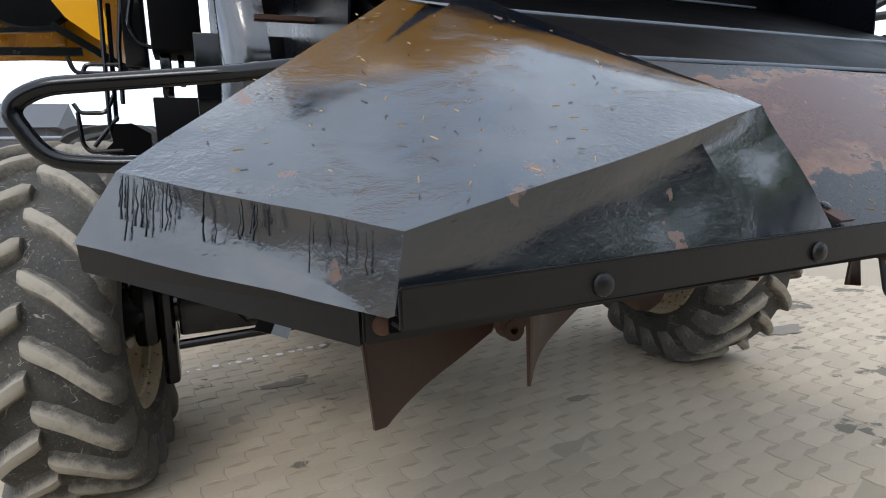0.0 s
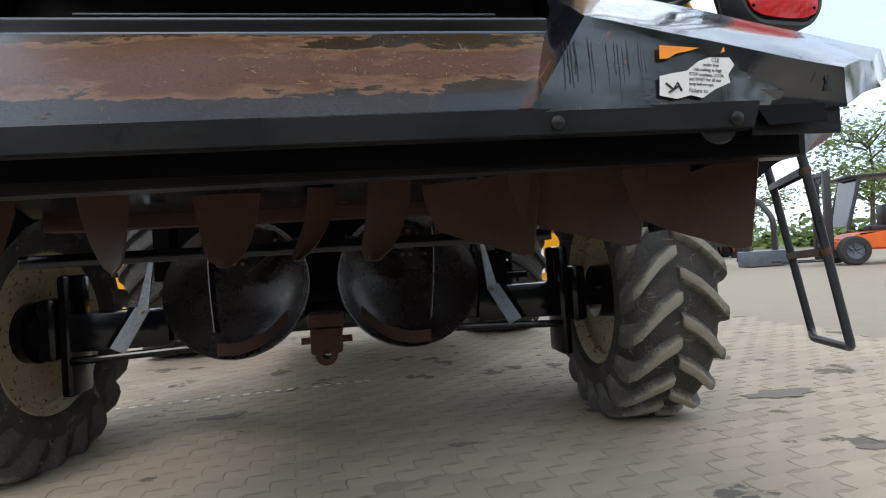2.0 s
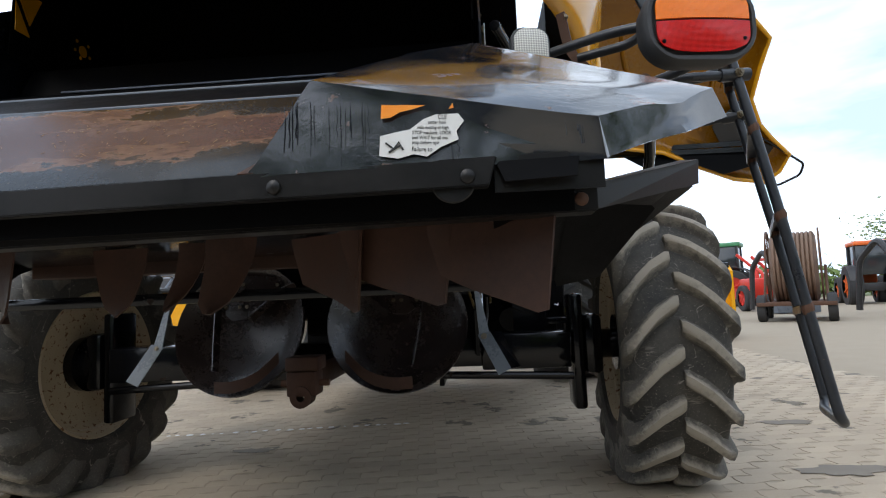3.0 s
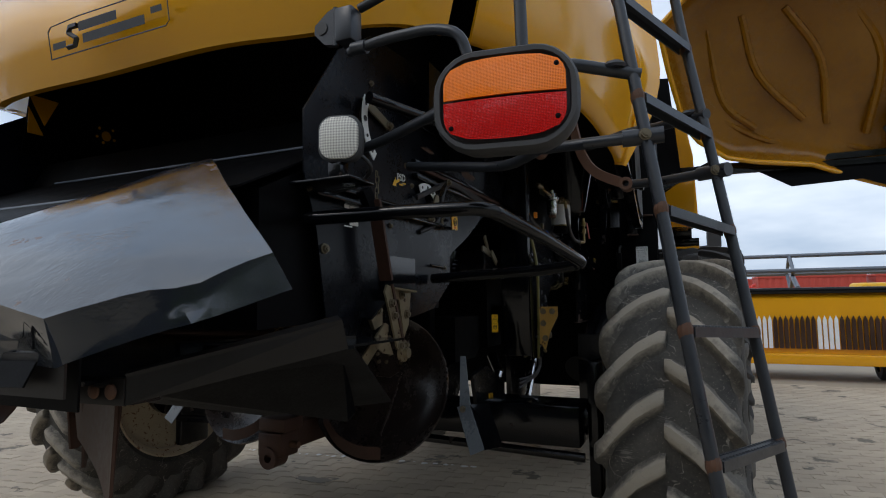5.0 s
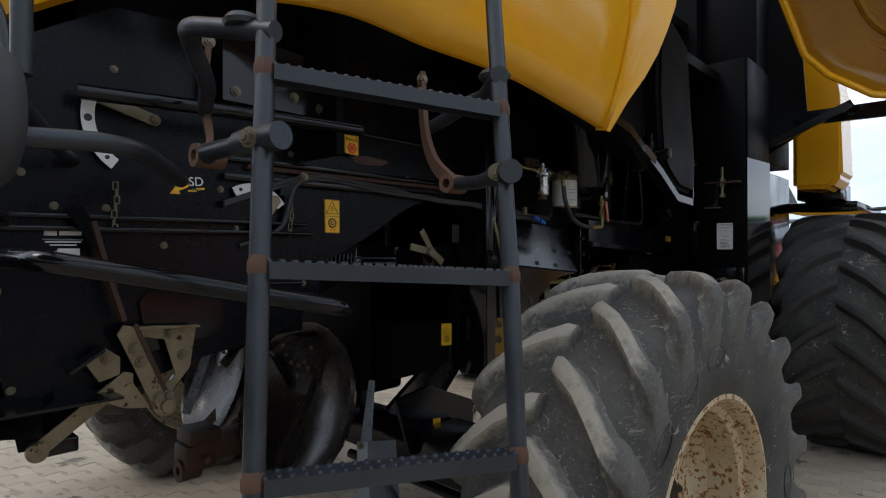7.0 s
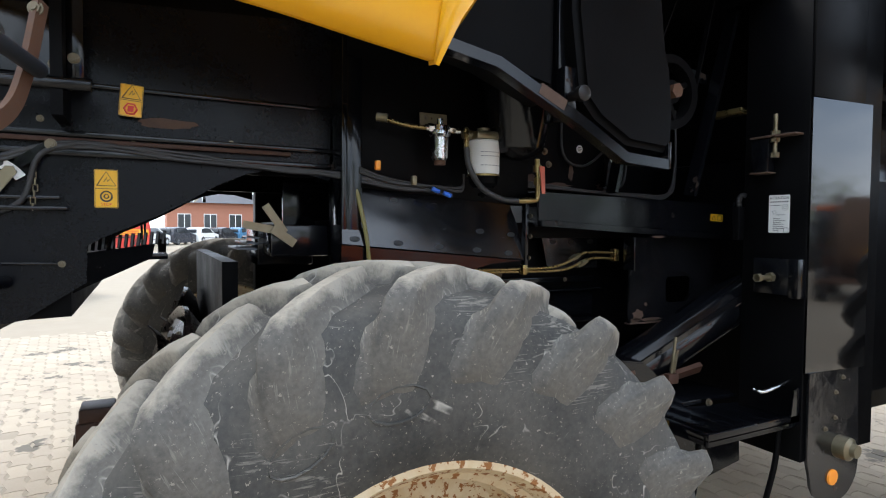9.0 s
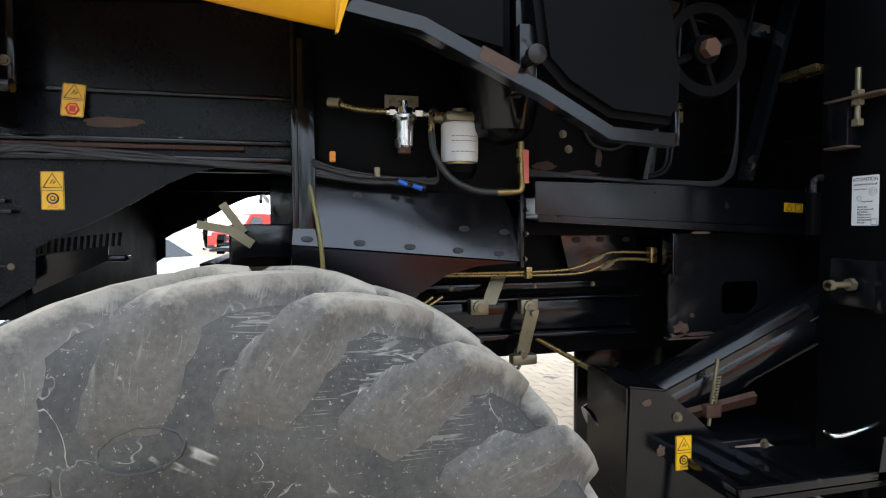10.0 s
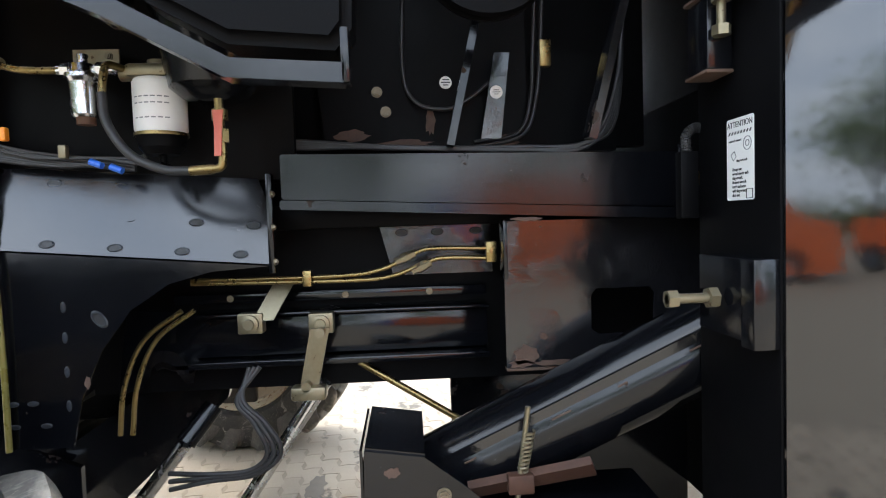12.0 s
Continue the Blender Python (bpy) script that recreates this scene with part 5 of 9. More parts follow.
# flat strap, cam blocks and the hanging link
bm = bmesh.new()
sheet(bm, [(2.56, 5.20, 1.40), (2.56, 5.26, 1.40), (2.60, 5.20, 1.29), (2.60, 5.14, 1.29)], 0.005)
part("strap", bm, ZINC, combine)
for y, z in ((5.134, 1.282), (5.337, 1.275)):
    bm = bmesh.new()
    box(bm, (2.56, y - 0.036, z - 0.03), (2.605, y + 0.036, z + 0.03), 0.004)
    lathe(bm, [(0, 0), (0, 0.026), (0.012, 0.026), (0.014, 0.016), (0.02, 0.015), (0.02, 0)], (2.605, y, z), "x", 20)
    part("cam_block", bm, ZINC, combine, "zinc-plated cam block")
bm = bmesh.new()
sheet(bm, [(2.63, 5.31, 1.265), (2.63, 5.365, 1.265), (2.62, 5.325, 1.09), (2.62, 5.27, 1.08)], 0.007)
rod(bm, (2.60, 5.34, 1.255), (2.65, 5.34, 1.255), 0.014)
rod(bm, (2.58, 5.295, 1.10), (2.65, 5.295, 1.10), 0.014)
part("hanging_link", bm, ZINC, combine, "worn zinc-plated link")
rods = [((2.45, 5.43, 1.12), (2.5, 5.75, 0.93))]
for a, b in rods:
    pipe("control_rod", [a, b], 0.011, CHROME if a[1] < 5.3 else BRASS, smooth=False)
for k in range(3):
    pipe("cable", [(2.58, 5.15 - 0.015 * k, 1.15), (2.6, 5.085 + 0.008 * k, 1.06), (2.6, 5.13 + 0.016 * k, 0.99), (2.6, 5.165 + 0.02 * k, 0.90), (2.59, 5.11 + 0.01 * k, 0.845 - 0.006 * k), (2.58, 4.99, 0.835 - 0.01 * k), (2.55, 4.86, 0.832 - 0.025 * k)], 0.0075, CABLE)
block("side_sill", (2.18, 5.735, 0.30), (2.22, 6.62, 1.25), 0.004)
# axle beam, bracket and hydraulic rods seen through the cut
bm = bmesh.new()
sheet(bm, [(2.2, 4.36, 0.80), (2.2, 4.90, 1.15), (2.2, 4.99, 1.13), (2.2, 4.93, 0.95), (2.2, 4.50, 0.55), (2.2, 4.30, 0.55)], 0.03)
part("axle_beam", bm, PLATE, combine, "glossy black axle beam")
bm = bmesh.new()
prism(bm, [(2.49, 4.74, 1.32), (2.49, 4.99, 1.30), (2.49, 4.955, 1.20), (2.49, 4.925, 1.09), (2.49, 4.90, 1.09), (2.49, 4.88, 1.125), (2.49, 4.84, 1.14), (2.49, 4.80, 1.125), (2.49, 4.775, 1.08), (2.49, 4.70, 1.06)], (0.008, 0, 0))
part("bearing_bracket", bm, BLACK, combine, "black sheet bracket cut round a bearing")
for a, b, r in (((2.55, 5.335, 1.09), (2.55, 5.06, 0.70), 0.022), ((2.42, 4.86, 0.875), (2.40, 4.67, 0.64), 0.024), ((2.35, 4.93, 0.97), (2.42, 4.86, 0.875), 0.034)):
    pipe("hydraulic_rod", [a, b], r, CHROME if r < 0.03 else BLACK, smooth=False)
block("link_clamp", (2.60, 5.25, 1.06), (2.65, 5.35, 1.10), 0.008, ZINC)
bm = bmesh.new()
lathe(bm, [(0, 0.04), (0, 0.075), (0.05, 0.075), (0.05, 0.04)], (2.5, 4.86, 1.13), "x", 20, closed=True, arc=(0, 180))
part("half_bearing", bm, BLACK, combine)

# big lift tube, spring rod, triangular guard and step
bm = bmesh.new()
rod(bm, (2.80, 5.52, 0.83), (2.93, 6.42, 1.29), 0.108, 28)
part("lift_tube", bm, BLACK, combine, "glossy black tube with a welded seam strip")
bm = bmesh.new()
a, b = Vector((2.80 + 0.094, 5.52, 0.83 + 0.060)), Vector((2.93 + 0.094, 6.42, 1.29 + 0.060))
tube(bm, [a, b], 0.02, flat=(0.012, 0.034))
part("tube_weld", bm, PLATE, combine, "flat welded seam strip")
for t_, l_ in ((0.22, 0.03), (0.45, 0.05), (0.62, 0.025), (0.80, 0.04)):
    bm = bmesh.new()
    tube(bm, [a.lerp(b, t_) + Vector((0.012, 0, -0.014)), a.lerp(b, t_ + l_) + Vector((0.012, 0, -0.014))], 0.0025, 6)
    part("weld_bead", bm, FLAKE, combine)
spring = [(3.0 + 0.011 * math.cos(k * 0.7), 5.845 + 0.004 * k * 0.06 + 0.011 * math.sin(k * 0.7), 0.98 + 0.0011 * k) for k in range(85)]
bm = bmesh.new()
tube(bm, spring, 0.0032, 6)
spring_part = part("spring", bm, ZINC, combine, "zinc-plated coil spring")
pipe("spring_rod", [(3.0, 5.83, 0.90), (3.0, 5.862, 1.13)], 0.0065, ZINC, smooth=False, parent=spring_part)
bm = bmesh.new()
box(bm, (2.985, 5.81, 0.93), (3.015, 5.87, 0.975), 0.004)
part("spring_bracket", bm, FIN, spring_part)
plate("guard_plate", 3.055, [(5.49, 1.07), (5.62, 1.05), (5.72, 0.97), (5.86, 0.84), (6.20, 0.82), (6.22, 0.55), (5.62, 0.45), (5.47, 0.50)])
bm = bmesh.new()
sheet(bm, [(3.055, 5.49, 1.07), (3.055, 5.62, 1.05), (2.80, 5.62, 1.06), (2.80, 5.49, 1.08)], 0.006)
sheet(bm, [(3.055, 5.485, 1.07), (2.80, 5.485, 1.08), (2.80, 5.485, 0.5), (3.055, 5.485, 0.5)], 0.006)
part("guard_return", bm, BLACK, combine)
piece("bolt", BIG_BOLT_ME, facing((3.062, 5.66, 0.965), (1, 0, 0)), combine)
piece("bolt", BIG_BOLT_ME, facing((3.062, 6.00, 0.845), (1, 0, 0)), combine)
block("guard_shelf", (2.75, 5.75, 0.84), (3.05, 6.2, 0.86), 0.003)
bm = bmesh.new()
sheet(bm, [(2.98, 5.72, 0.935), (3.03, 6.0, 1.0), (3.0, 6.02, 0.96), (2.95, 5.74, 0.90)], 0.02)
part("rust_lug", bm, FIN, combine)
bm = bmesh.new()
box(bm, (3.06, 5.70, 0.795), (3.30, 6.30, 0.80))
step = part("step", bm, BLACK, combine, "black sheet-metal step with worn edges")
block("step_edge", (3.06, 5.70, 0.775), (3.28, 5.72, 0.825), 0.003, parent=step)
block("step_edge", (3.28, 5.70, 0.775), (3.30, 6.30, 0.825), 0.003, parent=step)
for k in range(5):
    block("step_ridge", (3.07, 5.78 + 0.1 * k, 0.80), (3.28, 5.80 + 0.1 * k, 0.812), 0.002, parent=step)
bm = bmesh.new()
sheet(bm, [(3.30, 6.30, 0.80), (3.30, 6.20, 0.80), (3.30, 6.22, 0.93), (3.30, 6.45, 1.0), (3.30, 6.45, 0.90), (3.30, 6.36, 0.88)], 0.008)
part("step_side", bm, BLACK, step)
for y in (5.75, 6.25):
    pipe("step_chain", [(3.22, y, 0.79), (3.22, y - 0.02, 0.6), (3.2, y - 0.05, 0.42)], 0.012, DARK)
# front post, its bracket and bolt, fittings, side panels
block("front_post", (3.02, 6.26, 0.62), (POST_X - 0.005, 6.33, 2.75), 0.004, DARK)
bm = bmesh.new()
prism(bm, [(POST_X - 0.004, 6.264, 1.0), (POST_X + 0.004, 6.264, 1.0), (POST_X + 0.036, 6.64, 1.0), (POST_X + 0.028, 6.64, 1.0)], (0, 0, 1.14))
part("post_panel", bm, GLOSS, combine, "polished black post panel mirroring the yard")
block("side_tank", (2.95, 6.82, 0.80), (3.20, 7.22, 1.84), 0.01, DARK, "glossy black side box")
block("post_cover", (POST_X - 0.004, 6.264, 2.145), (POST_X + 0.006, 6.64, 2.75), 0.002, DARK)
block("post_column", (2.9, 6.70, 2.2), (3.26, 7.6, 3.6), 0.01, DARK)
block("post_side", (3.20, 6.33, 0.62), (POST_X - 0.006, 6.80, 2.75), 0.003, DARK)
block("post_side", (3.100, 6.80, 0.95), (3.112, 8.3, 2.2), 0.003)
bracket = block("post_bracket", (3.105, 6.215, 1.32), (3.262, 6.262, 1.475), 0.003)
block("bracket_flange", (3.262, 6.212, 1.31), (3.305, 6.262, 1.475), 0.003, parent=bracket)
bm = bmesh.new()
rod(bm, (3.20, 6.20, 1.395), (3.20, 6.10, 1.395), 0.010)
tube(bm, [(3.20, 6.20, 1.395), (3.20, 6.182, 1.395)], 0.021, 6)
tube(bm, [(3.20, 6.12, 1.395), (3.20, 6.10, 1.395)], 0.018, 6)
part("adjusting_bolt", bm, ZINC, bracket, "long zinc-plated adjusting bolt")
shelf_box = block("post_box", (3.087, 6.205, 1.846), (3.166, 6.258, 1.990), 0.004, BLACK, "small black box on the post with rusty edges")
block("box_foot", (3.083, 6.200, 1.838), (3.170, 6.258, 1.845), 0.002, FLAKE, parent=shelf_box)
block("box_top", (3.083, 6.198, 1.991), (3.285, 6.258, 1.999), 0.002, FLAKE, parent=shelf_box)
bm = bmesh.new()
rod(bm, (3.183, 6.225, 1.92), (3.183, 6.225, 2.09), 0.009)
tube(bm, [(3.183, 6.225, 2.00), (3.183, 6.225, 2.018)], 0.019, 6)
tube(bm, [(3.183, 6.225, 1.97), (3.183, 6.225, 1.988)], 0.019, 6)
tube(bm, [(3.183, 6.225, 1.905), (3.183, 6.225, 1.925)], 0.018, 6)
part("latch_rod", bm, ZINC, combine)
block("latch_handle", (2.84, 6.24, 2.125), (3.01, 6.30, 2.155), 0.008, BRASS)
block("switch_box", (3.0, 6.215, 1.55), (3.03, 6.258, 1.70), 0.004, DARK)
block("switch_plate", (2.99, 6.225, 1.575), (3.0, 6.258, 1.72), 0.002, BLACK)
bm = bmesh.new()
P = curve([(3.015, 6.235, 1.70), (3.015, 6.235, 1.735), (3.02, 6.25, 1.752), (3.03, 6.262, 1.75)], 12)
tube(bm, P, [0.010 + 0.0022 * (k % 2) for k in range(len(P))], 10)
part("corrugated_hose", bm, CABLE, combine, "corrugated black conduit")
bm = bmesh.new()
lathe(bm, [(0, 0), (0, 0.05), (0.05, 0.05), (0.06, 0.03), (0.08, 0.028), (0.08, 0)], (3.325, 6.50, 0.66), "x", 20)
part("hub", bm, ZINC, combine)
bm = bmesh.new()
prism(bm, [(3.313, 6.28, 1.0), (3.313, 6.64, 1.0), (3.313, 6.66, 0.62)] + [(3.313, 6.48 + 0.18 * math.cos(a), 0.56 + 0.15 * math.sin(a)) for a in [-math.pi * k / 10 for k in range(11)]] + [(3.313, 6.28, 0.62)], (0.012, 0, 0))
lower_bracket = part("lower_bracket", bm, PLATE, combine, "rounded black bracket plate")
bolts(BOLT_ME, [(3.326, 6.52, 0.96), (3.326, 6.47, 0.90), (3.326, 6.47, 0.79), (3.326, 6.40, 0.75)], (1, 0, 0), lower_bracket)
bm = bmesh.new()
lathe(bm, [(0, 0), (0, 0.035), (0.008, 0.033), (0.012, 0)], (3.3255, 6.46, 0.53), "x", 24)
part("reflector", bm, ORANGE, combine, "round orange reflector")
pipe("grab_rod", [(3.20, 6.10, 0.925), (3.24, 6.14, 0.925), (3.24, 6.45, 0.99)], 0.008, CHROME)

# ---- fuel filters, valve and wiring ----
def fuel_filter():
    bm = bmesh.new()
    sheet(bm, [(2.735, 4.76, 2.03), (2.735, 4.875, 2.03), (2.735, 4.875, 1.975), (2.735, 4.76, 1.975)], -0.006)
    bracket = part("filter_bracket", bm, ZINC, combine, "zinc-plated filter bracket")
    bolts(BOLT_ME, [(2.742, 4.785, 2.012), (2.742, 4.85, 2.012)], (1, 0, 0), bracket)
    bm = bmesh.new()
    lathe(bm, [(1.845, 0), (1.845, 0.026), (1.852, 0.031), (1.93, 0.034), (1.94, 0.042), (1.95, 0.042), (1.956, 0.03), (1.975, 0.028), (1.975, 0)], (2.80, 4.815, 0), "z", 28)
    rod(bm, (2.80, 4.755, 1.962), (2.80, 4.90, 1.962), 0.013)
    tube(bm, [(2.80, 4.85, 1.962), (2.80, 4.875, 1.962)], 0.019, 6)
    tube(bm, [(2.80, 4.765, 1.962), (2.80, 4.785, 1.962)], 0.018, 6)
    rod(bm, (2.80, 4.815, 1.97), (2.80, 4.815, 2.0), 0.012)
    part("water_trap", bm, CHROME, combine, "bright metal water trap with a sight bowl")
    bm = bmesh.new()
    lathe(bm, [(1.828, 0), (1.828, 0.022), (1.846, 0.022), (1.846, 0)], (2.80, 4.815, 0), "z", 16)
    part("drain_cap", bm, RUSTY, combine)
    bm = bmesh.new()
    c = (2.81, 5.0, 0)
    lathe(bm, [(1.80, 0), (1.80, 0.058), (1.808, 0.062), (1.922, 0.062), (1.93, 0.057), (1.93, 0)], c, "z", 36)
    body = part("fuel_filter", bm, WHITE, combine, "white spin-on fuel filter")
    bm = bmesh.new()
    lathe(bm, [(1.748, 0), (1.748, 0.040), (1.765, 0.054), (1.79, 0.058), (1.80, 0.062), (1.80, 0)], c, "z", 36)
    part("filter_bowl", bm, DARK, body, "dark filter bowl")
    bm = bmesh.new()
    lathe(bm, [(1.796, 0.058), (1.792, 0.0635), (1.800, 0.0635)], c, "z", 36, closed=True)
    part("filter_ring", bm, BRASS, body)
    bm = bmesh.new()
    box(bm, (2.755, 4.94, 1.93), (2.865, 5.06, 1.962), 0.01)
    rod(bm, (2.81, 5.0, 1.955), (2.81, 5.0, 1.978), 0.025)
    rod(bm, (2.81, 4.91, 1.948), (2.81, 5.075, 1.948), 0.018)
    part("filter_head", bm, ZINC, body, "cast metal filter head")
    bm = bmesh.new()
    rod(bm, (2.81, 5.0, 1.75), (2.81, 5.0, 1.71), 0.009)
    rod(bm, (2.78, 5.0, 1.725), (2.84, 5.0, 1.725), 0.006)
    part("drain_tap", bm, DARK, body)
    for dz, w in ((0.07, 0.05), (0.055, 0.05), (0.02, 0.03)):
        bm = bmesh.new()
        for k in range(6):
            t = radians(-40 + 14 * k)
            tt = t + radians(10)
            bm.faces.new([bm.verts.new((c[0] + 0.0625 * math.cos(a), c[1] + 0.0625 * math.sin(a), 1.81 + dz + h)) for a, h in ((t, 0), (tt, 0), (tt, 0.003), (t, 0.003))])
        part("print_bar", bm, GREYINK, body)


fuel_filter()
pipe("fuel_line", [(2.78, 4.60, 1.985), (2.80, 4.67, 1.965), (2.80, 4.77, 1.962)], 0.009, BRASS)
pipe("fuel_line", [(2.81, 4.93, 1.955), (2.85, 4.90, 1.96), (2.862, 4.893, 1.935), (2.87, 4.89, 1.88)], 0.0095, BRASS)
bm = bmesh.new()
rod(bm, (2.77, 4.575, 1.99), (2.79, 4.61, 1.985), 0.016)
part("fuel_coupling", bm, ZINC, combine)
pipe("fuel_hose", [(2.87, 4.89, 1.89), (2.875, 4.90, 1.82), (2.88, 4.95, 1.745), (2.89, 5.03, 1.705), (2.905, 5.11, 1.698)], 0.011, CABLE)
bm = bmesh.new()
rod(bm, (2.905, 5.10, 1.698), (2.915, 5.155, 1.70), 0.012)
tube(bm, curve([(2.915, 5.15, 1.70), (2.92, 5.175, 1.705), (2.92, 5.18, 1.74)], 5), 0.010, 14)
rod(bm, (2.92, 5.18, 1.735), (2.92, 5.175, 1.86), 0.010)
tube(bm, [(2.92, 5.18, 1.76), (2.92, 5.18, 1.79)], 0.017, 6)
tube(bm, [(2.92, 5.177, 1.81), (2.92, 5.177, 1.835)], 0.018, 14)
valve = part("ball_valve", bm, BRASS, combine, "brass ball valve")
bm = bmesh.new()
sheet(bm, [(2.945, 5.168, 1.83), (2.945, 5.192, 1.83), (2.95, 5.190, 1.80), (2.958, 5.187, 1.725), (2.958, 5.172, 1.725), (2.95, 5.172, 1.79)], 0.005)
part("valve_handle", bm, mat("worn_red_paint", (0.50, 0.10, 0.06), (0.55, 0.16, 0.11), rough=0.5), valve, "worn red lever")
bm = bmesh.new()
lathe(bm, [(1.86, 0), (1.86, 0.02), (1.875, 0.07), (1.90, 0.10), (2.6, 0.24), (2.6, 0)], (2.84, 5.14, 0), "z", 28)
part("tank_sump", bm, BLACK, combine)
# cable bundles along the flank
rng = random.Random(8)
for k in range(5):
    d = lambda a: rng.uniform(-a, a)
    pipe("cable", [(2.63, 3.30, 1.74 + d(0.02)), (2.635, 3.62, 1.835 + d(0.012)), (2.635, 3.95, 1.82 + d(0.012)), (2.635, 4.25, 1.80 + d(0.01)), (2.72, 4.48, 1.775 + d(0.01)), (2.73, 4.70, 1.745 + d(0.015)), (2.74, 4.90, 1.735 + d(0.02))], 0.0055 + 0.001 * k / 4, CABLE)
pipe("cable", [(2.61, 3.36, 1.60), (2.625, 3.50, 1.66), (2.635, 3.55, 1.80), (2.635, 3.65, 1.845)], 0.009, CABLE)
for k in range(4):
    pipe("cable", [(2.74, 4.52, 1.79 + 0.006 * k), (2.745, 4.66, 1.765 + d(0.01)), (2.75, 4.82, 1.735 + d(0.02)), (2.76, 4.93, 1.75 + d(0.02)), (2.78, 4.93, 1.80)], 0.004, CABLE)
for k in range(5):
    pipe("cable", [(2.66, 5.28, 1.775 + 0.006 * k), (2.70, 5.55, 1.765 + d(0.006)), (2.70, 5.90, 1.755 + d(0.006)), (2.72, 6.10, 1.76 + d(0.008)), (2.68, 6.2, 1.85 + 0.02 * k), (2.64, 6.24, 2.2)], 0.006, CABLE)
for (y, z, m) in ((4.575, 1.80, ORANGE), (4.72, 1.752, ZINC)):
    block("wire_plug", (2.745, y, z), (2.765, y + 0.02, z + 0.035), 0.004, m)
BLUE = mat("blue_plastic", (0.02, 0.12, 0.55), rough=0.4)
for y, z in ((4.80, 1.742), (4.85, 1.728)):
    bm = bmesh.new()
    rod(bm, (2.765, y, z), (2.768, y + 0.03, z - 0.012), 0.009)
    part("wire_plug", bm, BLUE, combine, "bright blue wire plug")

# ---- belt cover, channel rail, pulley and upper frame ----
bm = bmesh.new()
cover = [(5.10, 2.02), (5.165, 1.955), (5.30, 1.882), (5.485, 1.868), (5.515, 1.905), (5.52, 2.03), (5.46, 2.16), (5.46, 2.23), (5.43, 2.60), (5.08, 2.75), (5.06, 2.3)]
prism(bm, [(3.17, y, z) for y, z in cover], (0.10, 0, 0))
bmesh.ops.bevel(bm, geom=[e for e in bm.edges if abs(e.verts[0].co.x - e.verts[1].co.x) < 1e-4 and e.verts[0].co.x > 3.2], offset=0.02, segments=3, affect="EDGES")
part("belt_cover", bm, DARK, combine, "matt black plastic belt cover", 50)
bm = bmesh.new()
prism(bm, [(3.05, y, z) for y, z in ((4.45, 2.18), (4.62, 2.15), (4.80, 2.11), (5.04, 2.02), (5.04, 2.9), (4.45, 2.9))], (0.16, 0, 0))
bmesh.ops.bevel(bm, geom=[e for e in bm.edges if e.verts[0].co.x > 3.2 and e.verts[1].co.x > 3.2], offset=0.03, segments=3, affect="EDGES")
part("tank_cover", bm, DARK, combine, "matt black plastic cover", 50)
rail_pts = [(3.24, 4.58, 2.125), (3.24, 4.78, 2.09), (3.24, 5.03, 1.975), (3.24, 5.10, 1.945), (3.24, 5.30, 1.838), (3.24, 5.50, 1.826)]
bm = bmesh.new()
tube(bm, rail_pts, 0.02, flat=(0.05, 0.035))
part("support_rail", bm, BLACK, combine, "worn dark steel support rail")
block("rail_end", (3.22, 5.495, 1.81), (3.265, 5.51, 1.905), 0.002, BLACK)
block("rail_hanger", (3.12, 5.05, 1.95), (3.20, 5.09, 2.5), 0.004)
block("rail_hanger", (3.20, 5.045, 1.97), (3.24, 5.095, 2.12), 0.004)
bm = bmesh.new()
lathe(bm, [(0, 0), (0, 0.016), (0.04, 0.016), (0.043, 0.025), (0.066, 0.025), (0.07, 0.015), (0.07, 0)], (3.25, 5.063, 2.02), "x", 20)
part("knob", bm, BAR, combine, "dark worn round knob")
bm = bmesh.new()
lathe(bm, [(-0.03, 0.12), (-0.03, 0.155), (-0.012, 0.158), (-0.012, 0.14), (0.012, 0.14), (0.012, 0.158), (0.03, 0.155), (0.03, 0.12)], (2.975, 5.802, 2.172), "x", 40, closed=True)
lathe(bm, [(-0.02, 0.0), (-0.02, 0.05), (0.03, 0.05), (0.03, 0)], (2.975, 5.802, 2.172), "x", 24)
for k in range(4):
    a = k * math.pi / 2 + 0.4
    tube(bm, [(2.975, 5.802 + 0.04 * math.cos(a), 2.172 + 0.04 * math.sin(a)), (2.975, 5.802 + 0.13 * math.cos(a), 2.172 + 0.13 * math.sin(a))], 0.014, 6)
pulley = part("pulley", bm, DARK, combine, "black spoked belt pulley")
bm = bmesh.new()
tube(bm, [(3.005, 5.802, 2.172), (3.035, 5.802, 2.172)], 0.032, 6)
part("pulley_nut", bm, RUSTY, pulley)
bm = bmesh.new()
tube(bm, [(2.99, 5.93, 2.10), (2.99, 6.02, 2.45), (2.99, 6.1, 2.8)], 0.01, flat=(0.006, 0.022))
part("drive_belt", bm, DARK, combine)
bm = bmesh.new()
tube(bm, [(2.99, 5.70, 2.28), (2.99, 5.85, 2.62)], 0.01, flat=(0.006, 0.022))
part("drive_belt", bm, DARK, combine)
for a, b, w in (((2.9, 6.05, 1.75), (2.95, 6.28, 2.7), 0.06), ((2.75, 5.72, 1.76), (2.75, 5.80, 2.10), 0.06), ((2.80, 5.5, 2.42), (2.85, 6.2, 2.30), 0.05), ((2.7, 5.55, 2.6), (2.7, 6.2, 2.75), 0.07)):
    bm = bmesh.new()
    tube(bm, [a, b], 0.02, flat=(0.02, w))
    part("frame_strut", bm, BLACK, combine)
bm = bmesh.new()
prism(bm, [(2.50, 5.36, 1.80), (2.50, 5.98, 1.78), (2.50, 5.98, 2.3), (2.50, 5.30, 2.35)], (0.006, 0, 0))
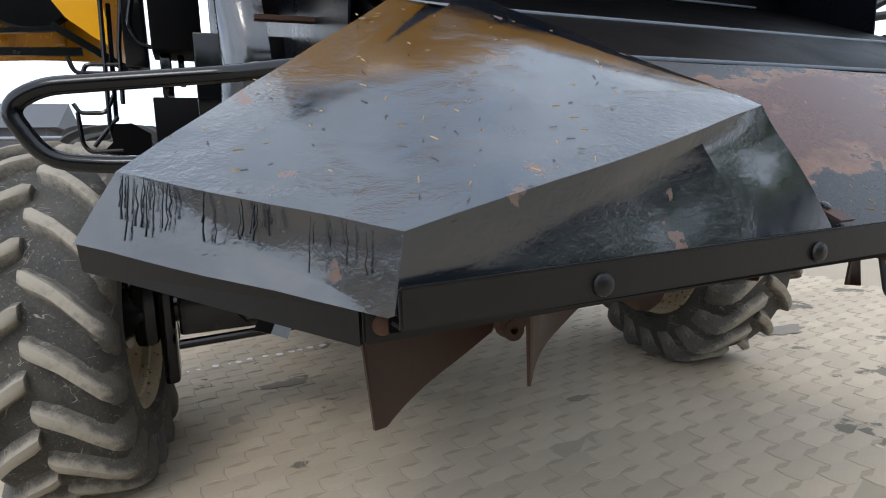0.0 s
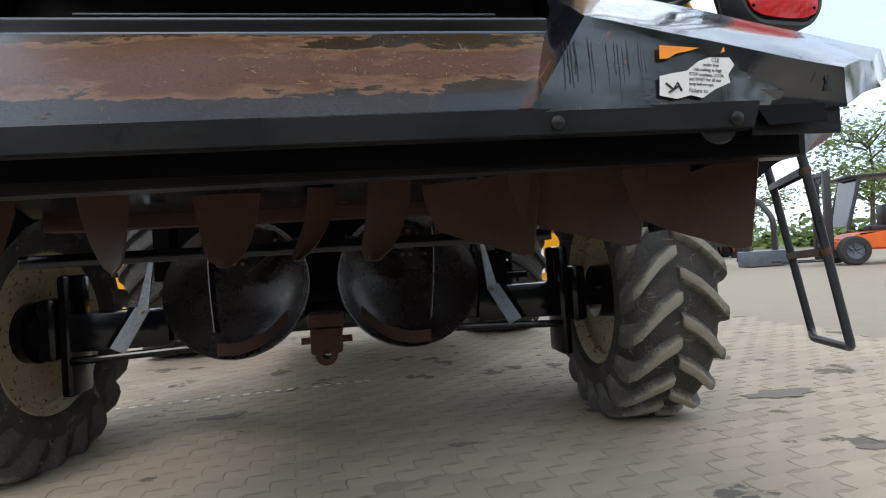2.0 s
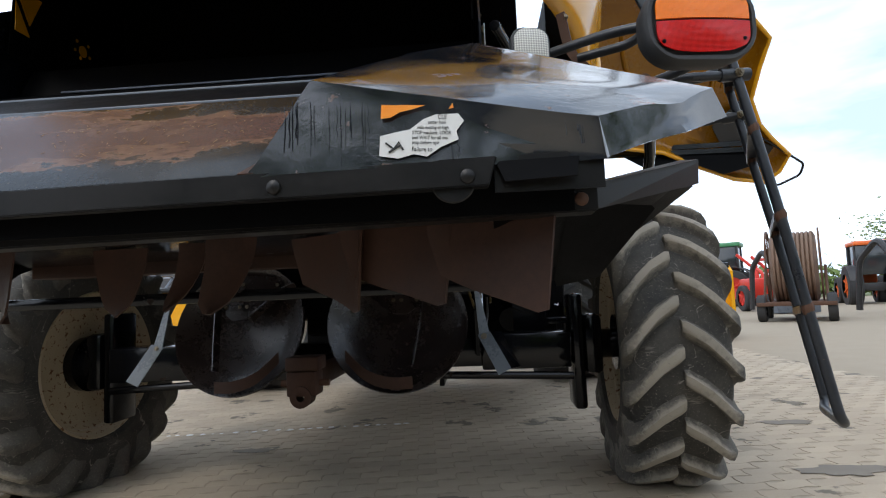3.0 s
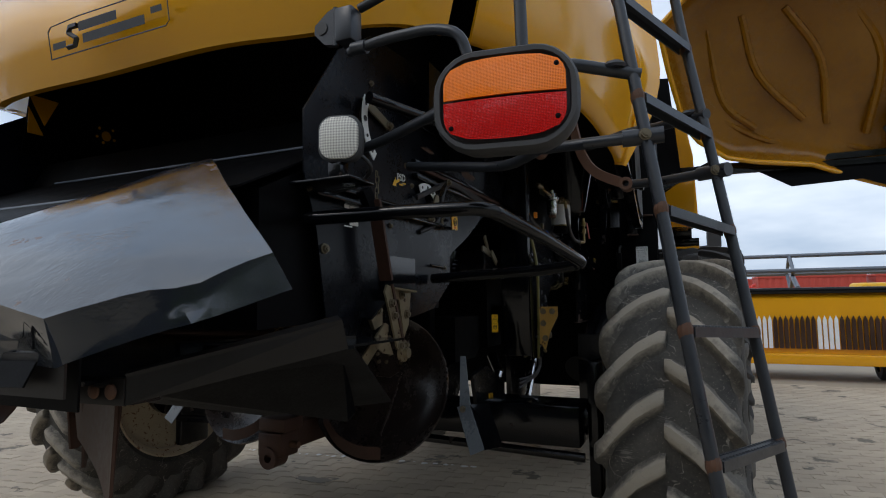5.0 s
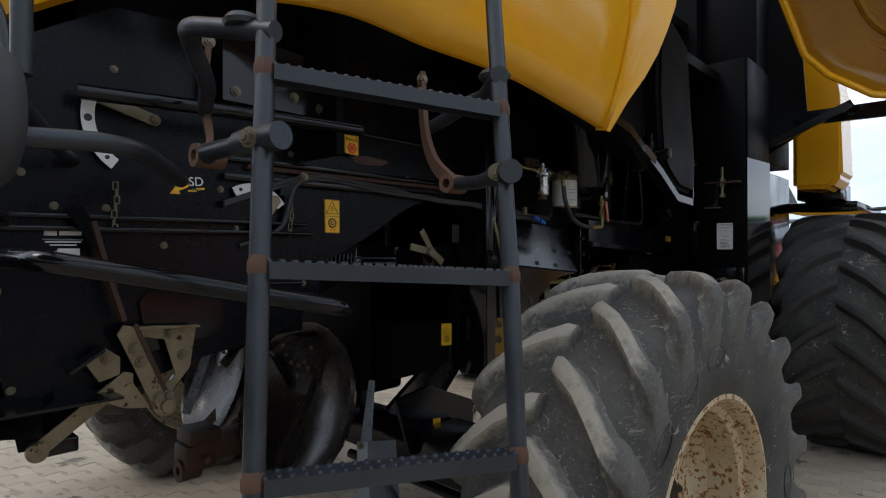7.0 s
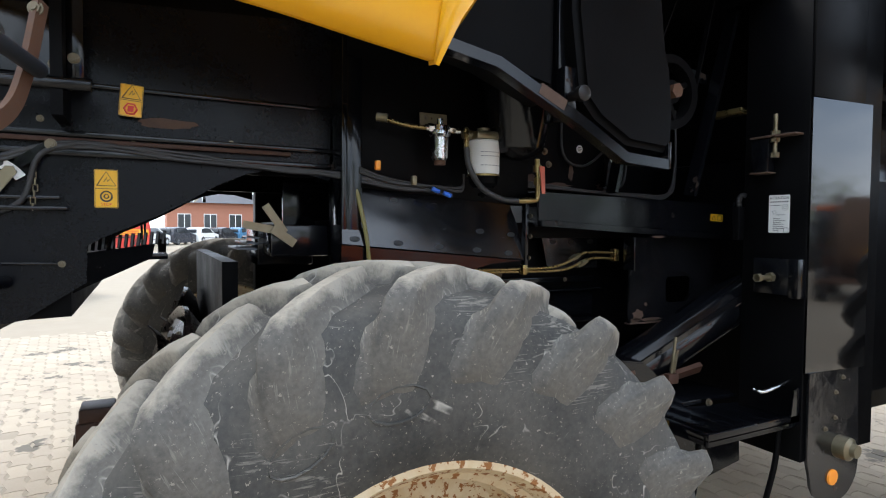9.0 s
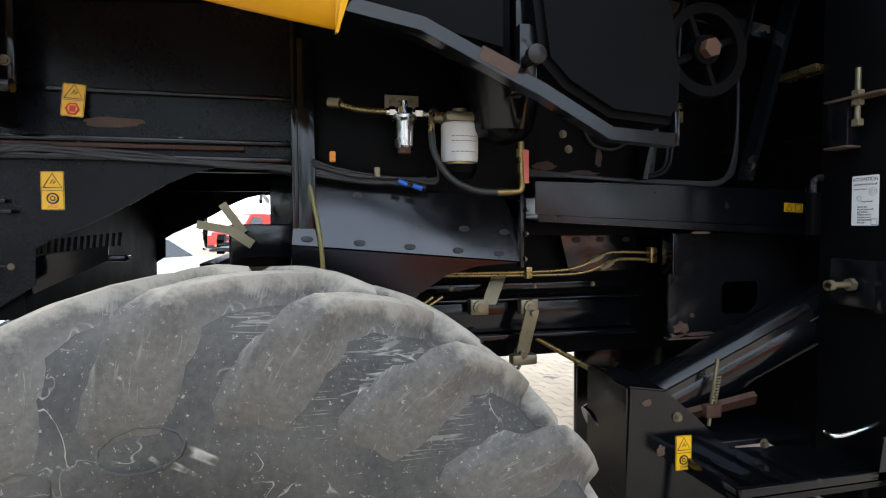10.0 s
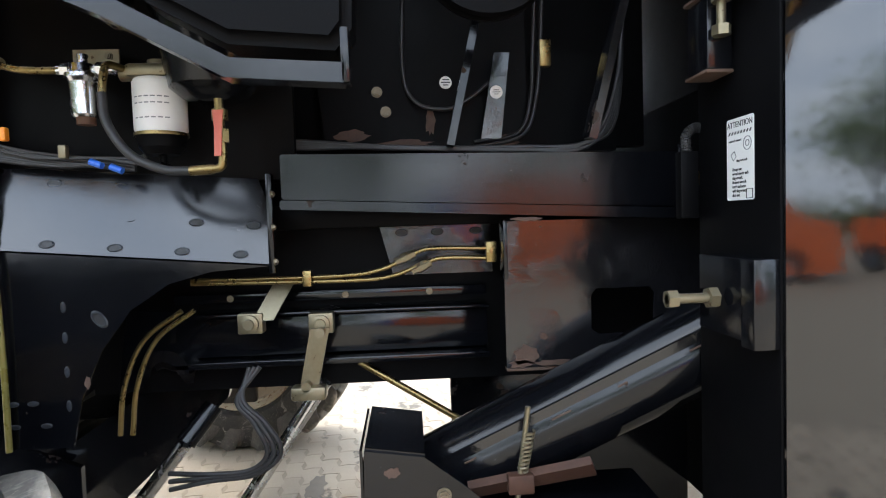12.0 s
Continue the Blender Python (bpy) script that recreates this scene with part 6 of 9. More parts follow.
part("inner_shield", bm, DARK, combine, "black inner shield with rust along its foot")
for pts in ([(2.53, 5.62, 2.42), (2.53, 5.60, 2.05), (2.53, 5.63, 1.93), (2.53, 5.72, 1.90), (2.53, 5.80, 1.93), (2.53, 5.90, 2.01)], [(2.53, 6.02, 2.45), (2.53, 6.00, 2.10), (2.54, 5.985, 1.92), (2.56, 5.94, 1.82), (2.60, 5.80, 1.79)], [(2.54, 6.04, 2.45), (2.54, 6.02, 2.10), (2.55, 6.00, 1.92), (2.57, 5.95, 1.81), (2.60, 5.80, 1.775)]):
    pipe("cable", pts, 0.006, CABLE)
block("cable_clip", (2.525, 6.015, 2.02), (2.55, 6.05, 2.10), 0.003, BRASS)
for y, z in ((5.52, 1.96), (5.545, 1.90)):
    piece("bolt", BIG_BOLT_ME, facing((2.507, y, z), (1, 0, 0)), combine)
bm = bmesh.new()
lathe(bm, [(0, 0), (0, 0.019), (0.002, 0.019), (0.002, 0)], (2.508, 5.731, 1.985), "x", 20)
rl = part("round_label", bm, WHITE, combine, "small round white label")
for dz, w in ((0.008, 0.010), (0.0, 0.014), (-0.008, 0.008)):
    block("print_bar", (2.5101, 5.731 - w, 1.984 + dz), (2.5108, 5.731 + w, 1.987 + dz), 0, INK, parent=rl)
bm = bmesh.new()
lathe(bm, [(0, 0), (0, 0.019), (0.002, 0.019), (0.002, 0)], (2.592, 5.873, 1.935), "x", 20)
rl = part("round_label", bm, WHITE, combine, "small round white label")
for dz, w in ((0.006, 0.008), (0.0, 0.011), (-0.006, 0.006)):
    block("print_bar", (2.5941, 5.873 - w, 1.934 + dz), (2.5948, 5.873 + w, 1.936 + dz), 0, INK, parent=rl)
bm = bmesh.new()
prism(bm, [(2.55, 5.825, 1.80), (2.55, 5.885, 1.80), (2.55, 5.915, 2.05), (2.55, 5.87, 2.05)], (0.04, 0, 0))
part("lug_bar", bm, PLATE, combine)
bolts(BOLT_ME, [(2.345, 4.52, 2.18), (2.345, 4.62, 2.18), (2.345, 3.75, 2.32)], (1, 0, 0))
for y in (3.55, 3.75, 4.0, 4.3):
    piece("bolt", BOLT_ME, facing((2.607, y - 0.2, 1.855 + 0.24 * ((y * 7) % 1)), (1, 0, 0)), combine)
# catch on the flange under the arch
def strap_bar(a, b, w, name="catch_bar"):
    bm = bmesh.new()
    tube(bm, [a, b], 0.02, flat=(0.008, w))
    part(name, bm, ZINC, combine, "zinc-plated catch lever")


strap_bar((2.57, 4.29, 1.57), (2.57, 4.22, 1.67), 0.028)
strap_bar((2.585, 4.14, 1.60), (2.585, 4.27, 1.575), 0.028)
strap_bar((2.60, 4.24, 1.585), (2.60, 4.32, 1.53), 0.032)
block("catch_block", (2.40, 4.24, 1.48), (2.56, 4.46, 1.60), 0.01)
block("shelf_box", (2.12, 4.22, 1.44), (2.40, 4.44, 1.60), 0.006)
for k in range(3):
    block("shelf_slat", (2.06, 4.15 + 0.03 * k, 1.50 + 0.022 * k), (2.40, 4.22 + 0.03 * k, 1.508 + 0.022 * k), 0.002, GREY)
block("inner_web", (2.18, 4.36, 1.50), (2.20, 4.56, 1.90), 0.002)

# flaking rust along edges and feet of the plates
def rust_patch(x, y, z, ry, rz, seed, nx=1):
    rng = random.Random(seed)
    bm = bmesh.new()
    pts = []
    for k in range(18):
        a = 2 * math.pi * k / 18
        r = 0.6 + 0.4 * rng.random()
        pts.append((x, y + ry * r * math.cos(a), z + rz * r * math.sin(a)))
    prism(bm, pts, (0.0012 * nx, 0, 0))
    part("rust_patch", bm, FLAKE, combine)


for k, (x, y, z, ry, rz) in enumerate(((2.7305, 5.915, 1.185, 0.045, 0.032), (2.7305, 5.965, 1.235, 0.012, 0.011), (2.7305, 6.0, 1.160, 0.09, 0.010), (2.7305, 5.90, 1.160, 0.04, 0.012), (2.507, 5.44, 1.83, 0.06, 0.022), (2.507, 5.60, 1.80, 0.10, 0.018), (2.507, 5.68, 1.87, 0.018, 0.05), (2.507, 5.90, 1.805, 0.07, 0.02), (3.062, 5.55, 1.02, 0.02, 0.015), (3.0625, 5.60, 0.86, 0.018, 0.022), (2.8605, 5.9, 1.56, 0.05, 0.006), (2.6065, 3.9, 1.93, 0.12, 0.02), (2.6065, 3.45, 1.95, 0.07, 0.012), (2.7475, 4.75, 1.17, 0.01, 0.02))):
    rust_patch(x, y, z, ry, rz, k + 50)
block("rust_edge", (2.70, 5.86, 1.142), (2.738, 6.44, 1.149), 0.002, FLAKE)
# worn patch on the support rail
bm = bmesh.new()
tube(bm, [(3.2405, 4.93, 2.030), (3.2405, 5.03, 1.986)], 0.02, flat=(0.0515, 0.0365))
part("worn_patch", bm, FLAKE, combine)
# ---- tail lamp, reversing lamp, ladder, guard tubes and latches at the rear corner ----
LAMP = pose(3.230, 2.545, 1.780, 90, 0, 8)


def rounded(w, h, r, n=6, puff=0.0):
    out = []
    for cx, cy, a0 in ((w / 2 - r, h / 2 - r, 0), (-w / 2 + r, h / 2 - r, 90), (-w / 2 + r, -h / 2 + r, 180), (w / 2 - r, -h / 2 + r, 270)):
        for k in range(n + 1):
            a = radians(a0 + 90 * k / n)
            x, y = cx + r * math.cos(a), cy + r * math.sin(a)
            out.append((x * (1 + puff * (1 - (2 * y / h) ** 2)), y * (1 + puff * (1 - (2 * x / w) ** 2))))
    return out


def rounded_body(bm, rings, m, mi=0, cap_first=True, cap_last=True):
    """Rings of (w, h, r, z, puff) joined into a shell, then posed by m."""
    vr = []
    for w, h, r, z, pf in rings:
        vr.append([bm.verts.new(m @ Vector((x, y, z))) for x, y in rounded(w, h, r, puff=pf)])
    n = len(vr[0])
    for a, b in zip(vr, vr[1:]):
        for k in range(n):
            bm.faces.new((a[k], a[(k + 1) % n], b[(k + 1) % n], b[k])).material_index = mi
    if cap_first:
        bm.faces.new(list(reversed(vr[0])))
    if cap_last:
        bm.faces.new(vr[-1])
    return vr


bm = bmesh.new()
rounded_body(bm, [(0.20, 0.13, 0.06, -0.105, 0.02), (0.28, 0.19, 0.085, -0.09, 0.03), (0.312, 0.222, 0.092, -0.065, 0.03), (0.322, 0.232, 0.092, -0.02, 0.03), (0.320, 0.230, 0.092, 0.006, 0.03), (0.310, 0.220, 0.088, 0.014, 0.03), (0.288, 0.198, 0.072, 0.014, 0.03), (0.280, 0.190, 0.066, 0.0, 0.03)], LAMP)
lamp = part("tail_lamp", bm, LAMPBLK, combine, "black rubber tail lamp housing with amber and red lens", 50)


def half_lens(name, material, top):
    bm = bmesh.new()
    rows = []
    for j in range(7):
        v = j / 6
        y = (0.003 + 0.084 * v) if top else (-0.003 - 0.084 * v)
        row = []
        for i in range(17):
            u = i / 16 * 2 - 1
            half_w = 0.1365 - 0.052 * (1 - math.sqrt(max(0, 1 - (max(0, v - 0.42) / 0.58) ** 2)))
            row.append(LAMP @ Vector((u * half_w, y * (1 + 0.06 * (1 - u * u)), 0.013 + 0.010 * (1 - u * u) * (1 - v * v))))
        rows.append(row)
    loft(bm, rows)
    thicken(bm, 0.006)
    part(name, bm, material, lamp, "ribbed plastic lens", 60)


half_lens("amber_lens", AMBER, True)
half_lens("red_lens", RED, False)
for x, y in ((0.118, 0.062), (0.118, -0.055), (-0.12, -0.062)):
    piece("screw", dome_bolt_mesh("screw", 0.006, 0.004, DARK), LAMP @ Matrix.Translation((x, y, 0.020)), lamp)

RL = pose(2.752, 2.60, 1.766, 90, 0, 14)
bm = bmesh.new()
rounded_body(bm, [(0.07, 0.08, 0.02, -0.045, 0), (0.115, 0.12, 0.035, -0.03, 0.02), (0.118, 0.124, 0.036, 0.0, 0.02), (0.108, 0.114, 0.034, 0.004, 0.02)], RL)
rev = part("reversing_lamp", bm, LAMPBLK, combine, "small reversing lamp with a clear ribbed lens", 50)
bm = bmesh.new()
rounded_body(bm, [(0.106, 0.112, 0.033, 0.003, 0.02), (0.104, 0.110, 0.033, 0.010, 0.02), (0.07, 0.075, 0.03, 0.016, 0.02)], RL)
part("clear_lens", bm, CLEAR, rev, "clear ribbed lens", 60)
bm = bmesh.new()
box(bm, (2.715, 2.60, 1.66), (2.755, 2.64, 1.712), 0.003)
box(bm, (2.60, 2.58, 1.652), (2.80, 2.70, 1.66), 0.002)
part("lamp_bracket", bm, BLACK, rev)
pipe("lamp_cable", [(2.76, 2.64, 1.75), (2.80, 2.68, 1.70), (2.72, 2.74, 1.67), (2.62, 2.76, 1.66)], 0.006, CABLE)

# ladder
def ladder():
    L = [(3.665, 2.835, 0.64), (3.571, 2.878, 1.259), (3.528, 2.912, 1.559), (3.480, 2.950, 1.872), (3.42, 2.995, 2.28), (3.38, 3.03, 2.6)]
    R = [(3.835, 3.215, 0.62), (3.748, 3.276, 1.224), (3.702, 3.318, 1.535), (3.652, 3.355, 1.859), (3.59, 3.40, 2.25), (3.545, 3.43, 2.6)]
    bm = bmesh.new()
    foot = [(3.672, 2.832, 0.60), (3.70, 2.86, 0.572), (3.81, 3.17, 0.557), (3.84, 3.21, 0.58)]
    tube(bm, bent(list(reversed(L)) + foot + R, 0.035, 4), 0.0165, 14)
    lad = part("ladder", bm, LADDER, combine, "dark grey steel access ladder with toothed rungs")

    def along(P, z):
        for a, b in zip(P, P[1:]):
            if a[2] <= z <= b[2]:
                t = (z - a[2]) / (b[2] - a[2])
                return Vector(a).lerp(Vector(b), t)
        return Vector(P[-1])

    for z in (0.93, 1.24, 1.547, 1.866, 2.175, 2.48):
        a, b = along(L, z + 0.012), along(R, z - 0.012)
        bm = bmesh.new()
        d = (b - a).normalized()
        side = d.cross(Vector((0, 0, 1))).normalized()
        vs = []
        for p in (a + d * 0.012, b - d * 0.012):
            vs.append([p + side * x + Vector((0, 0, zz)) for x, zz in ((-0.020, 0.010), (0.020, 0.010), (0.020, -0.016), (0.016, -0.016), (0.016, 0.005), (-0.016, 0.005), (-0.016, -0.016), (-0.020, -0.016))])
        va = [bm.verts.new(p) for p in vs[0]]
        vb = [bm.verts.new(p) for p in vs[1]]
        bm.faces.new(va), bm.faces.new(list(reversed(vb)))
        for k in range(8):
            bm.faces.new((va[k], vb[k], vb[(k + 1) % 8], va[(k + 1) % 8]))
        rung = part("rung", bm, LADDER, lad)
        # raised grip teeth, in two rows
        bm = bmesh.new()
        n = 22
        for s in (-0.012, 0.012):
            for k in range(n):
                p = a.lerp(b, (k + 0.7) / (n + 0.4)) + side * s + Vector((0, 0, 0.009))
                lathe(bm, [(0, 0.0055), (0.005, 0.0035), (0.005, 0)], p, "z", 7)
        tagged(part("grip_teeth", bm, LADDER, rung), kind="stuff")
        for p in (a, b):
            bm = bmesh.new()
            lathe(bm, [(-0.022, 0.014), (-0.006, 0.019), (0.008, 0.0185), (0.02, 0.014)], p, "z", 10)
            part("weld", bm, RUSTY, lad)
    # hinge arms towards the body, each with a curved strap that rises to the frame
    for p, way in ((along(L, 1.762), ((3.34, 2.918, 1.757), (3.19, 2.99, 1.775), (3.05, 3.06, 1.84), (2.96, 3.09, 1.95), (2.93, 3.115, 2.12))), (along(R, 1.73), ((3.50, 3.47, 1.738), (3.38, 3.525, 1.748), (3.26, 3.58, 1.82), (3.20, 3.605, 1.92), (3.16, 3.63, 2.09)))):
        q = Vector(way[0])
        d = (p - q).normalized()
        bm = bmesh.new()
        tube(bm, [p + d * 0.03, p, q, Vector(way[1])], 0.016, 14)
        arm = part("ladder_arm", bm, LADDER, lad)
        bm = bmesh.new()
        rod(bm, p - d * 0.06, p + d * 0.045, 0.0225)
        part("sleeve", bm, LADDER, arm, "worn grey sleeve with rust at its edge")
        bm = bmesh.new()
        lathe(bm, [(-0.03, 0.012), (-0.03, 0.024), (0.03, 0.024), (0.03, 0.012)], way[1], "y", 14, closed=True)
        part("knuckle", bm, RUSTY, arm, "rusty hinge knuckle")
        bm = bmesh.new()
        tube(bm, curve(way[1:], 6), 0.01, flat=(0.014, 0.036))
        part("curved_strap", bm, RUSTY, arm, "curved rusty flat strap")
        piece("bolt", BIG_BOLT_ME, facing(p + Vector((0.0, -0.024, 0.0)), (0.3, -1, 0)), arm)
        piece("bolt", BIG_BOLT_ME, facing(Vector(way[4]) + Vector((0.012, -0.008, -0.02)), (1, -0.2, 0)), arm)
    for p, way in ((along(L, 1.948), ((3.30, 2.90, 1.985), (3.24, 2.93, 1.985), (3.17, 3.0, 1.93), (2.98, 3.08, 1.92))), (along(R, 1.925), ((3.48, 3.52, 1.945), (3.40, 3.56, 1.955), (3.30, 3.60, 1.94), (3.19, 3.63, 1.93)))):
        q = Vector(way[0])
        d = (p - q).normalized()
        bm = bmesh.new()
        tube(bm, bent([p + d * 0.02, p - d * 0.05] + [Vector(w) for w in way], 0.05, 5), 0.0175, 14)
        arm = part("ladder_arm", bm, LADDER, lad)
        bm = bmesh.new()
        lathe(bm, [(-0.002, 0.0), (-0.002, 0.030), (0.006, 0.034), (0.016, 0.026), (0.018, 0)], p - d * 0.05 + Vector((0, 0, 0.006)), "z", 20)
        part("pressed_end", bm, LADDER, arm, "tube end pressed flat into a dish")
    return lad


ladder()

# handrail tube above the lamp and its hinge bracket
for pts, r in (([(2.74, 2.665, 2.03), (2.85, 2.66, 2.045), (3.00, 2.662, 2.046), (3.078, 2.66, 2.018), (3.096, 2.672, 1.95), (3.13, 2.66, 1.86)], 0.0145), ([(2.745, 2.71, 2.18), (2.96, 2.69, 2.225), (3.15, 2.68, 2.28), (3.235, 2.672, 2.31)], 0.0135), ([(3.24, 2.670, 1.86), (3.234, 2.672, 2.10), (3.222, 2.68, 2.85)], 0.0155)):
    bm = bmesh.new()
    tube(bm, bent(pts, 0.045, 6), r, 14)
    part("lamp_tube", bm, LADDER, combine)
bm = bmesh.new()
lathe(bm, [(-0.022, 0.0), (-0.022, 0.019), (0.022, 0.019), (0.022, 0.0)], (2.775, 2.662, 2.036), "x", 16)
part("tube_collar", bm, LADDER, combine)
bm = bmesh.new()
box(bm, (2.700, 2.645, 2.062), (2.757, 2.705, 2.163), 0.008)
hinge = part("hinge_bracket", bm, LADDER, combine, "grey painted hinge bracket")
bm = bmesh.new()
prism(bm, [(2.693, 2.652, 2.058), (2.693, 2.652, 2.165), (2.672, 2.652, 2.158), (2.63, 2.652, 2.125), (2.628, 2.652, 2.10), (2.665, 2.652, 2.062)], (0, 0.02, 0))
part("hinge_ear", bm, LADDER, hinge)
bm = bmesh.new()
rod(bm, (2.697, 2.66, 2.055), (2.697, 2.66, 2.168), 0.009, 12)
part("hinge_pin", bm, LADDER, hinge)
bm = bmesh.new()
lathe(bm, [(0, 0), (0, 0.019), (-0.003, 0.019), (-0.003, 0)], (2.655, 2.6515, 2.112), "y", 18)
part("hinge_hole", bm, INK, hinge)
for pts in (((3.30, 2.62, 1.75), (3.32, 2.8, 1.76), (3.10, 2.98, 1.73), (2.70, 3.1, 1.80)), ((3.15, 2.66, 1.84), (3.02, 2.72, 1.85), (2.75, 2.84, 1.82), (2.62, 2.9, 1.82))):
    bm = bmesh.new()
    tube(bm, bent(pts, 0.08, 5), 0.016, 14)
    part("lamp_tube", bm, LADDER, combine)

# bent guard tubes, one on each side of the machine
for pts in ([(2.60, 2.66, 1.567), (2.90, 2.70, 1.572), (3.12, 2.72, 1.568), (3.20, 3.00, 1.51), (3.26, 3.29, 1.448), (3.10, 3.36, 1.435), (2.62, 3.46, 1.42)], [(0.80, 2.66, 1.575), (0.55, 2.84, 1.566), (0.31, 2.88, 1.549), (0.17, 2.90, 1.538), (0.10, 2.91, 1.494), (0.165, 2.90, 1.38), (0.29, 2.89, 1.366), (0.78, 2.80, 1.37)]):
    bm = bmesh.new()
    tube(bm, bent(pts, 0.05, 6), 0.02, 14)
    part("guard_tube", bm, BLACK, combine, "bent black guard tube")

# the far side behind the guard tube: opened yellow panel with its arms, rods, boxes and a bent sheet
bm = bmesh.new()
rows = []
for k in range(9):
    u = k / 8
    rows.append([(-0.55 + 0.80 * u, 4.7 - 0.15 * u, 1.86 + 0.02 * math.sin(3 * u)), (-0.55 + 0.82 * u, 4.6, 2.0 + 0.06 * math.sin(5 * u)), (-0.55 + 0.84 * u, 4.5, 2.35), (-0.55 + 0.84 * u, 4.3, 2.7)])
loft(bm, rows)
thicken(bm, 0.01)
# inside takes the darkened yellow, shade included
fp = part("open_panel", bm, YELLOW_SHADED, combine, "yellow side panel swung up, its ribbed inside", 50)
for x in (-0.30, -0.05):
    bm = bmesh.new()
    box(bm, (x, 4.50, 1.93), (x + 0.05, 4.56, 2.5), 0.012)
    part("rib", bm, YELLOW_SHADED, fp)
bm = bmesh.new()
lathe(bm, [(0.0, 0.0), (0.0, 0.20), (0.05, 0.21), (0.05, 0.0)], (-0.10, 4.30, 2.16), "y", 30)
part("air_duct", bm, DARK, fp)
bm = bmesh.new()
sheet(bm, [(0.00, 4.15, 2.06), (0.19, 4.15, 2.06), (0.215, 4.15, 1.86), (0.15, 4.15, 1.90), (0.06, 4.15, 1.97)], 0.006)
part("panel_edge", bm, YELLOW, fp, "rounded yellow panel edge")
for a, b, w in (((-0.75, 4.2, 1.815), (0.10, 4.2, 1.85), 0.032), ((0.0, 4.2, 1.95), (0.27, 4.2, 1.775), 0.03), ((-0.7, 4.25, 1.88), (0.02, 4.2, 1.935), 0.02)):
    bm = bmesh.new()
    tube(bm, [a, b], 0.02, flat=(0.02, w))
    part("panel_arm", bm, BLACK, combine)
for pts in ([(0.225, 3.8, 2.2), (0.205, 3.8, 1.5)], [(0.24, 3.82, 1.95), (0.226, 3.82, 1.54)], [(0.30, 3.8, 2.1), (0.262, 3.8, 1.80), (0.255, 3.8, 1.60)]):
    bm = bmesh.new()
    tube(bm, pts, 0.008, 8)
    part("stay_rod", bm, BLACK, combine)
for pts in ([(0.10, 3.8, 1.76), (0.115, 3.8, 1.706), (0.20, 3.8, 1.706), (0.285, 3.8, 1.71)], [(0.14, 3.8, 1.70), (0.15, 3.8, 1.735), (0.26, 3.8, 1.738)], [(0.10, 3.8, 1.60), (0.117, 3.8, 1.566), (0.20, 3.8, 1.569), (0.228, 3.8, 1.63)], [(0.11, 3.8, 1.57), (0.115, 3.8, 1.46), (0.135, 3.8, 1.43), (0.24, 3.8, 1.435)], [(0.15, 3.8, 1.45), (0.235, 3.8, 1.555)], [(0.345, 3.6, 2.0), (0.31, 3.6, 1.84), (0.335, 3.6, 1.775), (0.38, 3.6, 1.762), (0.46, 3.6, 1.765)]):
    bm = bmesh.new()
    tube(bm, bent(pts, 0.02, 4), 0.0075, 8)
    part("bent_rod", bm, BLACK, combine)
bm = bmesh.new()
prism(bm, [(0.19, 3.9, 1.535), (0.27, 3.9, 1.54), (0.33, 3.9, 1.50), (0.33, 3.9, 1.40), (0.16, 3.9, 1.43), (0.20, 3.9, 1.47)], (0, 0.05, 0))
part("mudflap", bm, DARK, combine, "black mudguard plate")
bm = bmesh.new()
box(bm, (0.375, 3.52, 1.742), (0.53, 3.72, 2.25), 0.008)
part("side_box", bm, DARK, combine)
for lo, hi in (((0.29, 3.62, 1.70), (0.36, 3.75, 2.2)), ((0.395, 3.56, 1.60), (0.43, 3.62, 1.74)), ((0.45, 3.6, 1.64), (0.47, 3.64, 1.75)), ((0.50, 3.5, 1.50), (0.80, 3.56, 1.80))):
    bm = bmesh.new()
    box(bm, lo, hi, 0.006)
    part("side_bracket", bm, BLACK, combine)
bm = bmesh.new()
loft(bm, [[(0.555 + 0.015 * math.sin(2.4 * v), 3.30 - 0.10 * q * (1 + 0.3 * math.sin(5 * v)), 2.05 - 0.5 * v) if q < 1 else (0.60 + 0.075 * (q - 1) + 0.03 * v, 3.19 + 0.03 * math.sin(6 * v), 2.05 - 0.5 * v) for q in (0, 0.5, 1.0, 1.4, 2.0)] for v in [k / 10 for k in range(11)]])
thicken(bm, 0.004)
part("bent_sheet", bm, HOOD, combine, "glossy bent black sheet", 60)
bm = bmesh.new()
tube(bm, [(0.64, 3.0, 1.735), (0.82, 3.0, 1.737)], 0.01, flat=(0.03, 0.012))
part("latch_bar", bm, FIN, combine)

# details on the rear plate: edge lip, quadrants, levers, chain, latch linkage
def arc_plate(c, r, a0, a1, w, x, label):
    bm = bmesh.new()
    n = 14
    outer = [(x, c[0] + r * math.cos(radians(a0 + (a1 - a0) * k / n)), c[1] + r * math.sin(radians(a0 + (a1 - a0) * k / n))) for k in range(n + 1)]
    inner = [(x, c[0] + (r - w) * math.cos(radians(a0 + (a1 - a0) * k / n)), c[1] + (r - w) * math.sin(radians(a0 + (a1 - a0) * k / n))) for k in range(n + 1)]
    prism(bm, outer + list(reversed(inner)), (0.004, 0, 0))
    p = part("quadrant", bm, WHITE, combine, label)
    for q in (0.12, 0.36, 0.62, 0.88):
        a = radians(a0 + (a1 - a0) * q)
        bm = bmesh.new()
        lathe(bm, [(0, 0), (0, 0.006 if q not in (0.36,) else 0.010), (0.0012, 0.006 if q not in (0.36,) else 0.010), (0.0012, 0)], (x + 0.0042, c[0] + (r - w / 2) * math.cos(a), c[1] + (r - w / 2) * math.sin(a)), "x", 14)
        part("hole", bm, INK, p)
    return p


